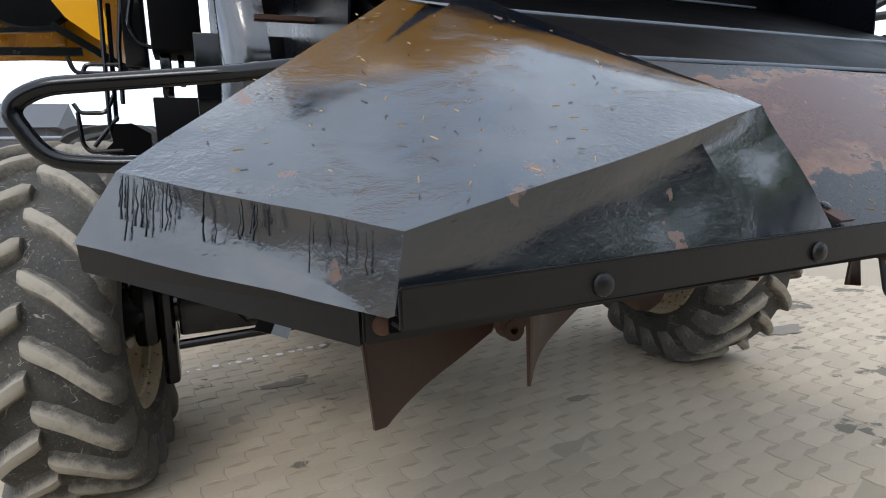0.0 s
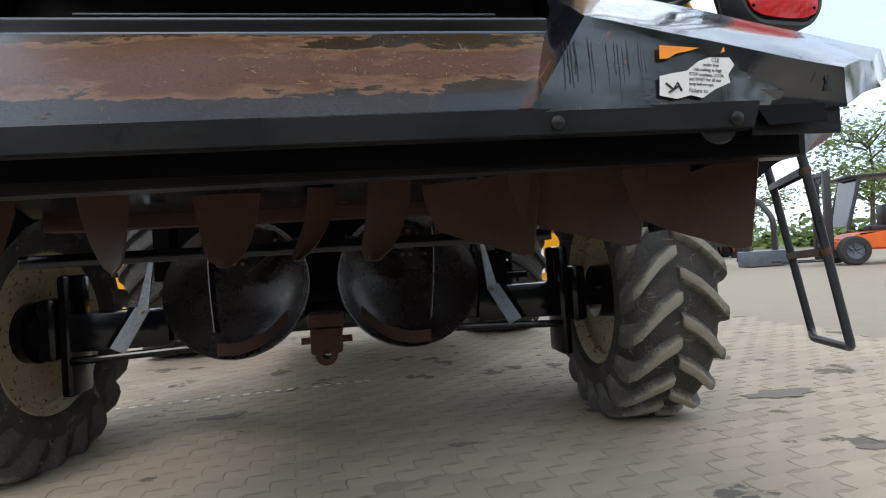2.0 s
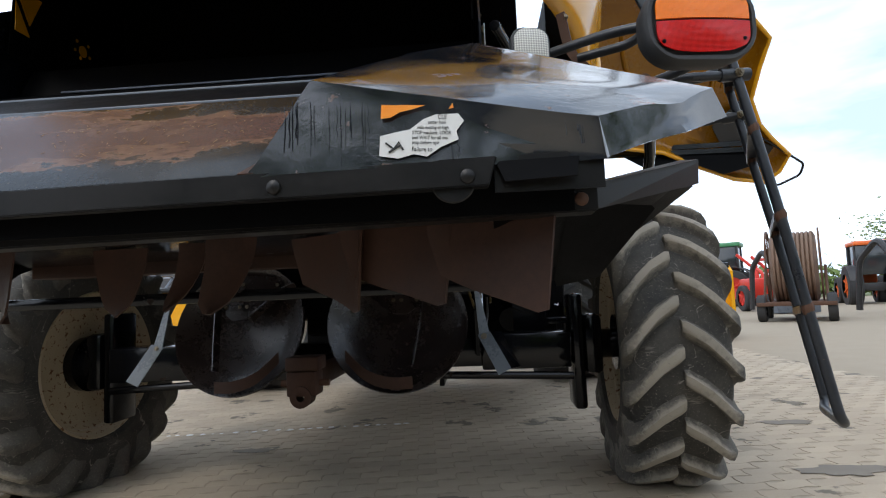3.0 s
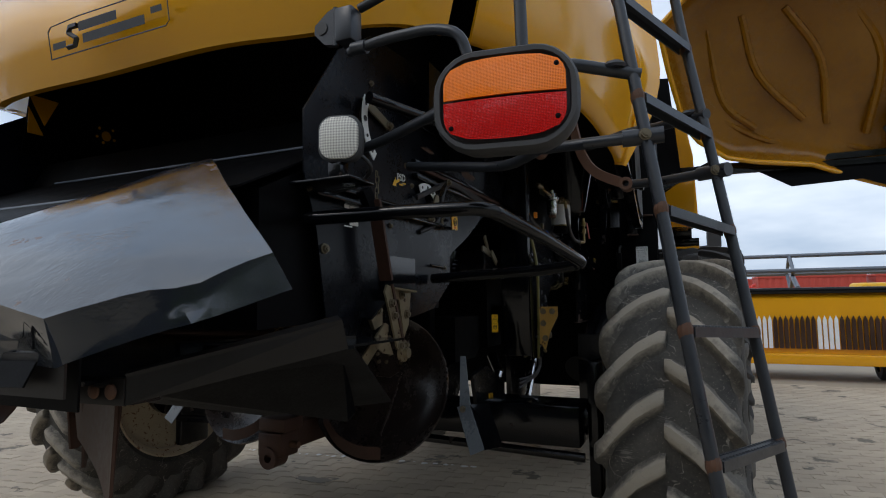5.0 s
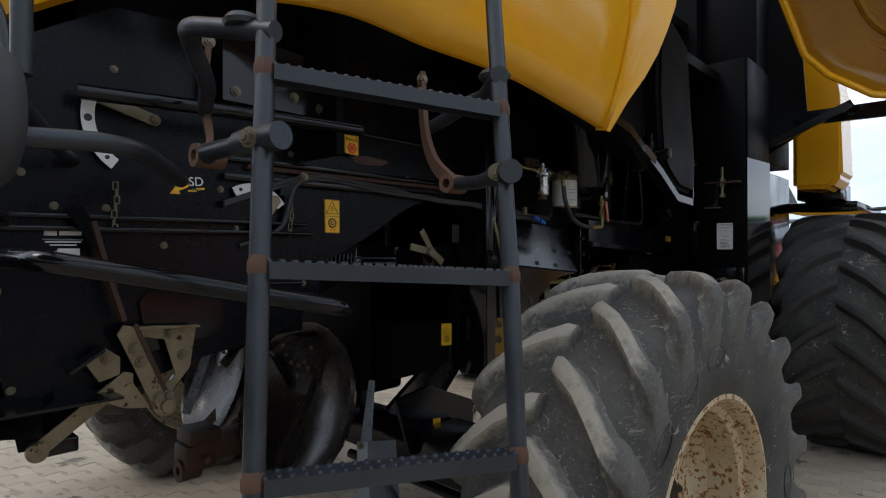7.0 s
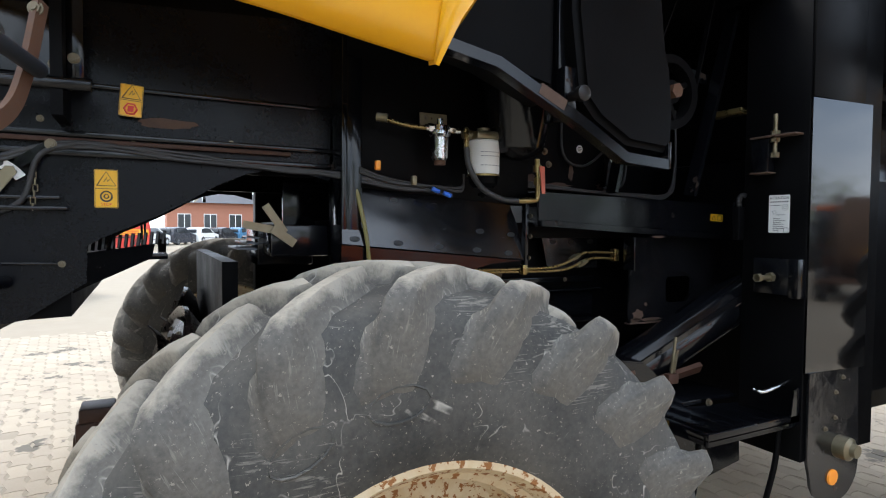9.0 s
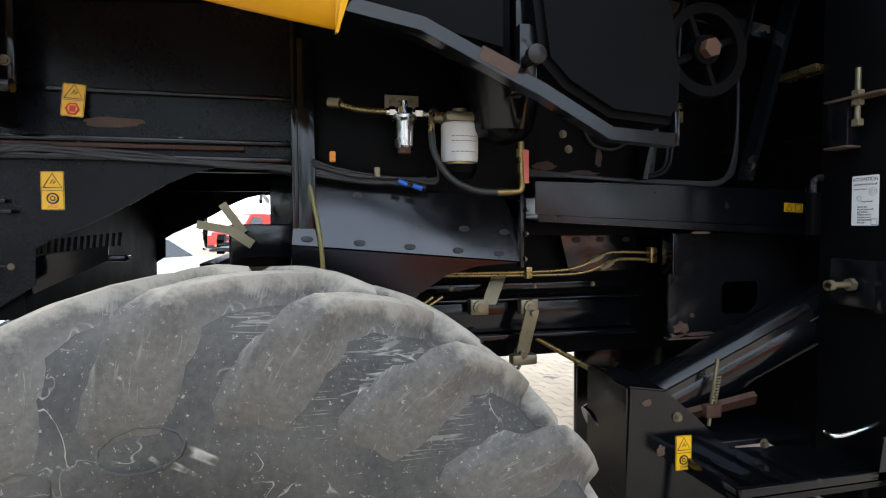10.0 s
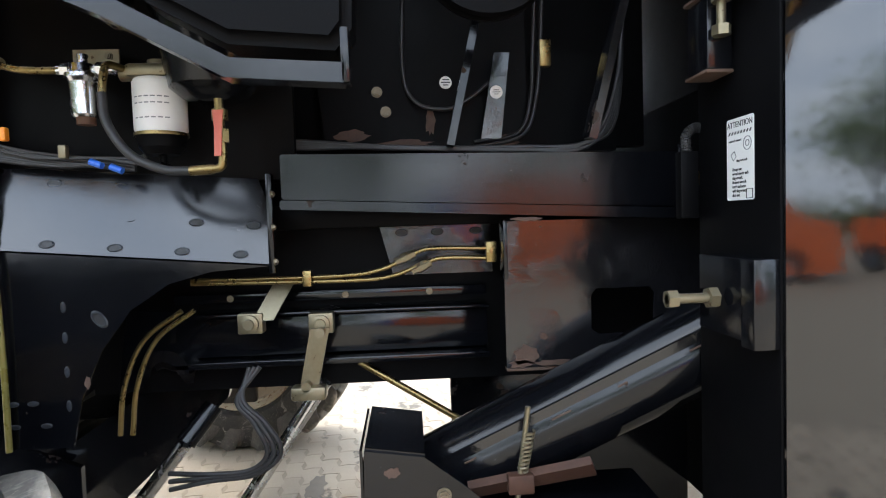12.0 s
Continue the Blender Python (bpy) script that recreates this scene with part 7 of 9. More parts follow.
arc_plate((3.085, 1.945), 0.17, 155, 235, 0.032, 2.622, "white painted quadrant plate with holes")
arc_plate((3.40, 1.66), 0.14, 35, 120, 0.030, 2.622, "white painted quadrant plate with holes")


def lever(a, b, w, x, material=None, label=""):
    bm = bmesh.new()
    a, b = Vector((0, *a)), Vector((0, *b))
    d = (b - a).normalized()
    s = Vector((0, -d.z, d.y)) * w / 2
    prism(bm, [Vector((x, 0, 0)) + p for p in (a - s, b - s, b + d * w * 0.35, b + s, a + s, a - d * w * 0.35)], (0.007, 0, 0))
    p = part("lever", bm, material or ZINC, combine, label or "zinc-plated flat lever")
    piece("bolt", BIG_BOLT_ME, facing((x + 0.007, b.y, b.z), (1, 0, 0)), p)
    return p


lever((2.94, 2.00), (3.10, 1.955), 0.032, 2.614)
lever((3.48, 1.755), (3.41, 1.655), 0.034, 2.630)
lever((3.50, 1.775), (3.58, 1.835), 0.03, 2.634, BLACK, "black lever")
lever((3.02, 1.245), (2.815, 1.098), 0.038, 2.648, BRACKET, "brownish zinc-plated flat lever")
lever((3.008, 1.372), (3.092, 1.180), 0.044, 2.660, BRACKET, "zinc-plated channel link with bolts")
lever((3.032, 1.385), (3.116, 1.180), 0.012, 2.664, FIN, "worn steel link flange")
bolts(BIG_BOLT_ME, [(2.667, 3.03, 1.325), (2.667, 3.048, 1.283)], (1, 0, 0))
bm = bmesh.new()
for q in ([(3.043, 1.378), (3.205, 1.368), (3.115, 1.335), (3.06, 1.348)], [(3.205, 1.368), (3.186, 1.247), (3.146, 1.231), (3.115, 1.335)], [(3.186, 1.247), (3.123, 1.170), (3.10, 1.20), (3.136, 1.217), (3.146, 1.231)]):
    prism(bm, [(2.644, y, z) for y, z in q], (0.006, 0, 0))
prism(bm, [(2.644, 3.04, 1.372), (2.644, 3.206, 1.362), (2.644, 3.206, 1.368), (2.644, 3.04, 1.379)], (0.03, 0, 0))
lp = part("latch_plate", bm, BRACKET, combine, "brownish zinc-plated latch plate with a wide cut-out")
bolts(BIG_BOLT_ME, [(2.651, 3.13, 1.352), (2.651, 3.166, 1.285)], (1, 0, 0), lp)
bm = bmesh.new()
prism(bm, [(2.642, 2.967, 1.183), (2.642, 3.028, 1.235), (2.642, 3.077, 1.15), (2.642, 3.014, 1.160)], (0.006, 0, 0))
part("latch_gusset", bm, BRACKET, combine)
bm = bmesh.new()
prism(bm, [(2.636, 2.915, 1.298), (2.636, 2.963, 1.329), (2.636, 3.0, 1.301), (2.636, 3.0, 1.255), (2.636, 2.951, 1.241)], (0.014, 0, 0))
lb = part("latch_block", bm, BRACKET, combine)
bolts(BIG_BOLT_ME, [(2.651, 2.968, 1.302)], (1, 0, 0), lb)
bm = bmesh.new()
tube(bm, [(2.66, 2.875, 1.279), (2.66, 2.955, 1.330)], 0.01, flat=(0.05, 0.008))
part("latch_stop", bm, BLACK, combine)
bm = bmesh.new()
lathe(bm, [(0, 0), (0, 0.03), (0.014, 0.03), (0.016, 0.018), (0.03, 0.017), (0.03, 0)], (2.66, 3.11, 1.154), "x", 22)
part("latch_roller", bm, BRACKET, combine)
bm = bmesh.new()
lathe(bm, [(0, 0), (0, 0.024), (0.014, 0.024), (0.016, 0.012), (0.016, 0)], (2.652, 2.812, 1.096), "x", 22)
part("pivot_boss", bm, BRACKET, combine)
bm = bmesh.new()
tube(bm, [(2.66, 2.93, 1.66), (2.665, 2.97, 1.50), (2.665, 3.0, 1.40)], 0.012, flat=(0.012, 0.045))
part("latch_handle", bm, FIN, combine)
bm = bmesh.new()
tube(bm, [(2.64, 2.90, 1.69), (2.655, 2.95, 1.60)], 0.02, flat=(0.03, 0.035))
part("handle_grip", bm, DARK, combine)
# chains
for y0, z0, z1 in ((2.995, 1.76, 1.62), (3.535, 1.74, 1.62)):
    for k in range(int((z0 - z1) / 0.019)):
        bm = bmesh.new()
        m = pose(2.632, y0 + 0.004 * math.sin(k), z0 - 0.019 * k, 0, 0, 90 * (k % 2))
        tube(bm, [m @ Vector(p) for p in ((0, 0.006, 0.010), (0, -0.006, 0.010), (0, -0.006, -0.010), (0, 0.006, -0.010), (0, 0.006, 0.010))], 0.002, 6)
        part("chain_link", bm, ZINC, combine)
bolts(BIG_BOLT_ME, [(2.607, 2.735, 1.488)], (1, 0, 0))
bolts(BOLT_ME, [(2.607, 2.86, 1.70), (2.607, 2.98, 1.70), (2.607, 3.13, 1.60), (2.607, 3.25, 1.845), (2.607, 3.35, 1.655), (2.607, 2.66, 1.655), (2.607, 3.0, 2.08), (2.607, 3.12, 1.44), (2.607, 3.30, 1.775), (2.607, 2.79, 1.78)], (1, 0, 0))
bolts(BOLT_ME, [(2.607, 3.60, 1.47)], (1, 0, 0))
pipe("slotted_rod", [(2.615, 3.45, 1.475), (2.615, 3.59, 1.472)], 0.005, BLACK, smooth=False)
# upper bracket sheet with a round hole under the side panel
bm = bmesh.new()
prism(bm, [(2.70, 3.26, 2.03), (2.70, 3.62, 2.03), (2.70, 3.62, 2.22), (2.70, 3.26, 2.24)], (0.006, 0, 0))
ub = part("upper_bracket", bm, BLACK, combine)
bm = bmesh.new()
lathe(bm, [(0, 0), (0, 0.045), (0.001, 0.045), (0.001, 0)], (2.7065, 3.44, 2.13), "x", 24)
part("round_hole", bm, INK, ub)
block("upper_strap", (2.706, 3.63, 2.0), (2.72, 3.675, 2.3), 0.003)
bolts(BIG_BOLT_ME, [(2.707, 3.30, 2.06), (2.707, 3.60, 2.06), (2.721, 3.65, 2.08), (2.707, 3.50, 2.08)], (1, 0, 0))
# cross tube behind the ladder and wiring knot
pipe("cross_tube", [(2.66, 2.9, 1.99), (2.75, 3.2, 1.985), (2.80, 3.7, 1.99)], 0.02, BLACK, smooth=False)
bm = bmesh.new()
sheet(bm, [(2.62, 3.10, 1.49), (2.62, 3.30, 1.49), (2.62, 3.30, 1.33), (2.62, 3.08, 1.30), (2.62, 3.06, 1.44)], 0.03)
part("motor_cover", bm, BLACK, combine)
# lower arm box seen between hood and plate
bm = bmesh.new()
tube(bm, [(2.35, 2.45, 1.18), (2.62, 2.85, 1.18)], 0.03, flat=(0.10, 0.10))
part("lower_arm", bm, BLACK, combine)
rng = random.Random(5)
for k in range(4):
    piece("bolt", BOLT_ME, facing((2.607, 2.74 + 0.03 * k, 1.27 - 0.035 * k + rng.uniform(-0.02, 0.02)), (1, 0, 0)), combine)

# ---- front mirror, roof-side parts and the opened panel ----
panel_out = [(3.40, 3.55), (3.45, 3.26), (3.55, 2.85), (3.66, 2.72), (3.87, 2.58), (4.08, 2.53), (4.50, 2.47), (4.83, 2.34), (5.27, 2.19), (5.58, 2.15), (5.71, 2.24), (5.77, 2.39), (5.55, 2.55), (5.41, 2.67), (5.28, 2.88), (5.30, 3.13), (5.34, 3.35), (5.13, 3.52), (4.79, 3.65), (4.23, 3.74), (3.7, 3.76)]


def on_panel(x, z, d=0.0):
    """A point of the raised panel's plane, d behind it."""
    return Vector((x, 7.0 - 0.7 * (z - 2.4) + 0.82 * d, z + 0.57 * d))


def open_panel(f):
    bm = bmesh.new()
    c = Vector((4.55, 2.95))
    rows = []
    for k, dep in ((1.0, -0.10), (0.985, -0.06), (0.95, 0.0), (0.88, 0.035), (0.74, 0.075), (0.55, 0.10), (0.35, 0.12), (0.12, 0.125)):
        ring = []
        for x, z in panel_out:
            q = c + (Vector((x, z)) - c) * k
            fold = 0.030 * math.sin(7.5 * q.x + 3.0 * q.y) * math.sin(5 * q.y + 1) if 0.2 < k < 0.9 else 0.0
            ring.append(f(on_panel(q.x, q.y, dep + fold)))
        rows.append(ring)
    vr = loft(bm, rows, close=True)
    bm.faces.new(vr[-1])
    thicken(bm, 0.02)
    # underside and ribs in the yellow with shade mixed into its colour
    p = part("open_side_panel", bm, YELLOW_SHADED, combine, "yellow side panel swung open, pressed ribs on its inside", 50)
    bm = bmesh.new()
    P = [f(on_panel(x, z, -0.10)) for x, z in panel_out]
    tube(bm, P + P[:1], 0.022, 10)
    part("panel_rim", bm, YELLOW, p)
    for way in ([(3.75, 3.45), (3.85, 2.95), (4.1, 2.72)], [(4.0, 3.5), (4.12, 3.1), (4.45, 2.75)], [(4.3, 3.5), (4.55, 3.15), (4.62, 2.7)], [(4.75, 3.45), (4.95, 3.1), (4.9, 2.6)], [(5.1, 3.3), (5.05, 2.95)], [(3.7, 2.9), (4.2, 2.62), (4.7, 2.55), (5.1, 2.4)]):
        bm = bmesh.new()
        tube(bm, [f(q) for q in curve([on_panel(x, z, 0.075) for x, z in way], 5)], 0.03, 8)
        part("panel_rib", bm, YELLOW_SHADED, p)
    for name, q in (("panel_pad", ((4.98, 2.65), (5.24, 2.89), (5.43, 2.62), (5.15, 2.42))), ("panel_slot", ((5.32, 2.34), (5.38, 2.54), (5.64, 2.44), (5.54, 2.26)))):
        bm = bmesh.new()
        prism(bm, [f(on_panel(x, z, -0.02)) for x, z in q], Vector(f((0, 0.01, 0.006))) - Vector(f((0, 0, 0))))
        part(name, bm, LAMPBLK if name == "panel_pad" else INK, p)
    bm = bmesh.new()
    prism(bm, [f(q) for q in ((4.1, 6.95, 2.42), (4.35, 6.9, 2.25), (4.85, 6.9, 2.27), (5.1, 6.9, 2.16), (5.45, 6.9, 2.25), (5.45, 6.9, 2.42))], (0, 0.012, 0))
    part("panel_apron", bm, DARK, p, "black rubber apron")
    for a, b in (((3.30, 7.0, 2.45), (5.4, 6.88, 2.40)), ((3.45, 7.05, 2.50), (5.3, 6.9, 2.47)), ((3.2, 6.85, 2.25), (3.75, 6.95, 2.52))):
        bm = bmesh.new()
        tube(bm, [f(a), f(b)], 0.02, flat=(0.03, 0.05))
        part("panel_arm", bm, BLACK, p)
    bm = bmesh.new()
    tube(bm, bent([f(on_panel(x, z, -0.1)) for x, z in ((5.43, 2.57), (5.94, 2.30), (5.93, 2.20), (5.73, 2.11), (5.51, 2.15))], 0.04, 4), 0.012, 14)
    part("panel_handle", bm, BLACK, p)


open_panel(lambda p: p)
open_panel(mx)
# yellow front corner and mirror arm over the front wheel
bm = bmesh.new()
prism(bm, [(3.30, 7.5, 2.04), (3.54, 7.5, 2.03), (3.62, 7.5, 2.12), (3.60, 7.5, 2.75), (3.52, 7.5, 3.2), (3.30, 7.5, 3.2)], (0, 0.5, 0))
bmesh.ops.bevel(bm, geom=list(bm.edges), offset=0.03, segments=2, affect="EDGES")
part("front_panel", bm, YELLOW, combine, "yellow front side panel")
bm = bmesh.new()
prism(bm, [(3.22, 6.9, 2.2), (3.5, 7.0, 2.4), (3.42, 7.05, 3.4), (3.22, 7.0, 3.4)], (0.0, 0.02, 0))
part("inner_sheet", bm, DARK, combine, "spattered dark sheet")
block("platform", (3.10, 8.2, 1.90), (3.62, 9.8, 1.98), 0.01)
block("platform_box", (3.25, 7.9, 1.98), (3.55, 8.4, 2.12), 0.01)
bm = bmesh.new()
rod(bm, (3.45, 9.7, 1.98), (3.84, 9.75, 2.0), 0.02)
rounded_body(bm, [(0.16, 0.24, 0.05, -0.05, 0), (0.18, 0.26, 0.05, 0, 0), (0.15, 0.22, 0.04, 0.03, 0)], pose(3.80, 9.75, 2.10, 90, 0, 0))
mirror = part("mirror", bm, LAMPBLK, combine, "black wing mirror on an arm")
bm = bmesh.new()
lathe(bm, [(0, 0), (0, 0.04), (0.08, 0.036), (0.09, 0)], (3.96, 9.75, 2.24), "x", 16)
part("beacon", bm, AMBER, mirror, "amber marker lamp")
pipe("beacon_stalk", [(3.80, 9.75, 2.2), (3.83, 9.75, 2.25), (3.96, 9.75, 2.26)], 0.012, CABLE, parent=mirror)
# ---- labels and printing ----
def label_plate(name, m, w, h, material, text, parent=None):
    """A thin label in the xy plane of m."""
    bm = bmesh.new()
    rounded_body(bm, [(w, h, min(w, h) * 0.06, 0, 0), (w, h, min(w, h) * 0.06, 0.0012, 0)], m)
    return part(name, bm, material, parent or combine, text)


def bar(m, x, y, w, h, material, parent, z=0.0016):
    bm = bmesh.new()
    box(bm, (x - w / 2, y - h / 2, z - 0.0004), (x + w / 2, y + h / 2, z + 0.0004), m=m)
    return part("print_bar", bm, material, parent)


def ring_mark(m, pts, r, material, parent, closed=True):
    bm = bmesh.new()
    P = [m @ Vector((x, y, 0.0018)) for x, y in pts]
    tube(bm, P + ([P[0]] if closed else []), r, 4, caps=False)
    return part("pictogram", bm, material, parent)


def warning(m, w, h, stop, red=False):
    p = label_plate("warning_label", m, w, h, STICKY, "yellow warning label with black pictograms")
    t = w * 0.40
    y0 = h * 0.24
    ring_mark(m, [(-t, y0 - t * 0.75), (t, y0 - t * 0.75), (0, y0 + t * 0.95)], w * 0.025, INK, p)
    ring_mark(m, [(-0.10 * w, y0 - 0.12 * w), (0.02 * w, y0 + 0.1 * w), (0.06 * w, y0 - 0.1 * w), (0.14 * w, y0 + 0.02 * w)], w * 0.022, INK, p, False)
    bar(m, 0, 0.0, w * 0.92, h * 0.012, INK, p)
    bar(m, 0, h * 0.485, w * 0.94, h * 0.012, INK, p)
    bar(m, 0, -h * 0.485, w * 0.94, h * 0.012, INK, p)
    bar(m, w * 0.47, 0, w * 0.02, h * 0.97, INK, p)
    bar(m, -w * 0.47, 0, w * 0.02, h * 0.97, INK, p)
    if red:
        ring_mark(m, [(0.28 * w * math.cos(a), -h * 0.26 + 0.28 * w * math.sin(a)) for a in [k * math.pi / 3 for k in range(6)]], w * 0.05, REDINK, p)
        bar(m, 0, -h * 0.26, w * 0.26, w * 0.3, REDINK, p)
    else:
        ring_mark(m, [(0.24 * w * math.cos(a), -h * 0.20 + 0.24 * w * math.sin(a)) for a in [k * math.pi / 8 for k in range(16)]], w * 0.045, INK, p)
        ring_mark(m, [(0.10 * w * math.cos(a), -h * 0.20 + 0.10 * w * math.sin(a)) for a in [k * math.pi / 5 for k in range(10)]], w * 0.03, INK, p)
    if stop:
        letters("word", "STOP", h * 0.105, REDINK if stop == 2 else INK, m @ Matrix.Translation((0, -h * 0.41, 0.0016)), p)
    return p


warning(facing((2.608, 3.722, 1.708), (1, 0, 0)), 0.066, 0.122, 2)
warning(facing((2.630, 3.795, 1.99), (1, 0, 0.1), roll=-4), 0.066, 0.105, 0, True)
warning(facing((3.063, 5.685, 0.845), (1, 0, 0)), 0.06, 0.115, 1)
warning(facing((2.56, 4.39, 1.20), (1, -0.5, 0)), 0.05, 0.10, 0)
warning(facing((2.545, 4.34, 0.79), (1, -0.3, 0)), 0.04, 0.075, 0)
m = facing((2.7915, 6.375, 1.655), (1, 0, 0.0), roll=-3)
q = label_plate("warning_label", m, 0.09, 0.035, STICKY, "small yellow warning label with black pictograms")
ring_mark(m, [(-0.035, -0.012), (-0.008, -0.012), (-0.021, 0.013)], 0.0015, INK, q)
ring_mark(m, [(0.008, -0.012), (0.036, -0.012), (0.036, 0.013), (0.008, 0.013)], 0.0015, INK, q)

# attention label on the front post
m = facing((3.188, 6.2585, 1.665), (0, -1, 0))
q = label_plate("attention_label", m, 0.092, 0.162, WHITE, "white instruction label headed attention")
letters("word", "ATTENTION", 0.0165, INK, m @ Matrix.Translation((0, 0.068, 0.0016)), q, wide=0.93)
for k in range(8):
    bm = bmesh.new()
    prism(bm, [m @ Vector(p) for p in ((-0.040 + 0.0102 * k, 0.049, 0.0013), (-0.035 + 0.0102 * k, 0.049, 0.0013), (-0.031 + 0.0102 * k, 0.055, 0.0013), (-0.036 + 0.0102 * k, 0.055, 0.0013))], m.to_3x3() @ Vector((0, 0, 0.0004)))
    part("hazard_bar", bm, INK, q)
for t, y in (("wrench insert", 0.037), ("slug wrench", -0.003)):
    letters("word", t, 0.0078, INK, m @ Matrix.Translation((-0.038 if y > 0 else -0.012, y, 0.0016)), q, "LEFT")
for k, t in enumerate(("Always use", "wrench insert with", "slug wrench.", "Remove wrench", "insert and store", "with slug wrench", "after use.")):
    letters("word", t, 0.0092, INK, m @ Matrix.Translation((-0.026, -0.020 - 0.0085 * k, 0.0016)), q, "LEFT", 0.78)
ring_mark(m, [(0.026 + 0.013 * math.cos(a), 0.028 + 0.013 * math.sin(a)) for a in [k * math.pi / 8 for k in range(16)]], 0.0008, GREYINK, q)
ring_mark(m, [(0.026 + 0.006 * math.cos(a), 0.028 + 0.006 * math.sin(a)) for a in [k * math.pi / 6 for k in range(12)]], 0.0008, GREYINK, q)
ring_mark(m, [(-0.03, 0.01), (-0.018, 0.016), (-0.012, 0.005), (-0.022, -0.002)], 0.0008, GREYINK, q)
ring_mark(m, [(0.022, -0.078), (0.042, -0.078), (0.042, -0.060), (0.022, -0.060)], 0.0009, INK, q)

# torn safety label on the hood's front face
def on_hood(x, z):
    t = (x - 2.173) / (2.771 - 2.173)
    return Vector((x, 1.852 + 0.004 * t - 0.010, z))


m = facing(on_hood(2.475, 1.315), (0.0, -1, 0.02), roll=-4)
bm = bmesh.new()
prism(bm, [m @ Vector(p) for p in ((-0.062, 0.012, 0), (-0.062, 0.036, 0), (0.012, 0.036, 0), (-0.012, 0.028, 0), (-0.030, 0.024, 0), (-0.046, 0.014, 0))], m.to_3x3() @ Vector((0, 0, 0.001)))
tl = part("torn_label", bm, ORANGE, combine, "torn orange and white safety label")
bm = bmesh.new()
prism(bm, [m @ Vector(p) for p in ((-0.062, -0.052, 0), (-0.062, -0.018, 0), (-0.040, -0.012, 0), (-0.012, -0.006, 0), (0.010, 0.012, 0), (0.030, 0.020, 0), (0.068, 0.022, 0), (0.078, 0.010, 0), (0.066, -0.008, 0), (0.070, -0.022, 0), (0.040, -0.036, 0), (0.018, -0.052, 0), (-0.004, -0.048, 0), (-0.03, -0.056, 0))], m.to_3x3() @ Vector((0, 0, 0.001)))
part("label_rest", bm, WHITE, tl)
bm = bmesh.new()
prism(bm, [m @ Vector(p) for p in ((0.052, 0.030, 0), (0.060, 0.032, 0), (0.058, 0.040, 0))], m.to_3x3() @ Vector((0, 0, 0.001)))
part("label_scrap", bm, ORANGE, tl)
for k, (t, x, y) in enumerate((("CLE", 0.034, 0.0155), ("under hoo", 0.018, 0.0065), ("rials exiting at high", 0.0, -0.0025), ("STOP machine, LOOK", -0.008, -0.0115), ("and WAIT for all mo", -0.008, -0.0200), ("stop before ope", -0.008, -0.0285), ("Failure to", -0.008, -0.0400))):
    letters("word", t, 0.0086 if k not in (0, 6) else 0.011, INK, m @ Matrix.Translation((x, y, 0.0014)), tl, "LEFT", 0.82)
ring_mark(m, [(-0.052, -0.03), (-0.038, -0.040), (-0.030, -0.028), (-0.022, -0.042)], 0.0022, INK, tl, False)
ring_mark(m, [(-0.046, -0.046), (-0.028, -0.034)], 0.0022, INK, tl, False)

# decal on the rear plate, maker's plate, type plate
m = facing((2.6075, 3.20, 1.775), (1, 0, 0), roll=4)
bm = bmesh.new()
prism(bm, [m @ Vector(p) for p in ((-0.055, -0.02, 0), (-0.028, 0.012, 0), (-0.030, 0.0, 0), (0.0, 0.010, 0), (0.002, 0.0, 0), (-0.028, -0.012, 0), (-0.024, -0.022, 0))], m.to_3x3() @ Vector((0, 0, 0.0008)))
dec = part("arrow_decal", bm, STICKY, combine, "yellow arrow decal with outlined letters")
letters("word", "PSD", 0.038, WHITE, m @ Matrix.Translation((0.015, 0.014, 0.001)), dec)
for k in range(3):
    bar(m, 0.012 + 0.012 * k, -0.012 + 0.003 * k, 0.026, 0.006, STICKY if k != 1 else GREYINK, dec, 0.001)
m = facing((2.6075, 2.88, 1.60), (1, 0, 0))
bm = bmesh.new()
box(bm, (-0.045, 0.012, 0), (0.045, 0.016, 0.0008), m=m)
mk = part("maker_plate", bm, GREYINK, combine, "faded black maker's plate with white print")
for x, y, w, h in ((-0.028, 0.030, 0.028, 0.012), (0.016, 0.030, 0.05, 0.010), (0, 0.008, 0.08, 0.004), (0, 0.000, 0.06, 0.003), (-0.025, -0.018, 0.03, 0.004), (0.012, -0.018, 0.05, 0.018), (-0.02, -0.032, 0.045, 0.004)):
    bar(m, x, y, w, h, WHITE, mk, 0.001)
# dealer's sign on the cowl: a framed outline with plain bars
m = facing(Vector((1.905, 2.528, 2.228)), (0.06, -1, -0.12), roll=3)
for x, y, w, h in ((-0.035, 0.022, 0.17, 0.030), (0.03, -0.020, 0.27, 0.030), (-0.215, -0.020, 0.06, 0.022), (0.215, 0.0, 0.045, 0.020)):
    b = bar(m, x, y, w, h, INK, combine, 0.004)
sg = [(-0.26, -0.058), (0.245, -0.058), (0.26, -0.045), (0.26, 0.045), (0.245, 0.058), (-0.12, 0.058), (-0.25, 0.050), (-0.265, 0.035)]
ring_mark(m, sg, 0.0022, INK, combine)
ring_mark(m, [(-0.128, 0.030), (-0.160, 0.030), (-0.170, 0.012), (-0.135, -0.012), (-0.145, -0.034), (-0.178, -0.034)], 0.009, INK, combine, False)
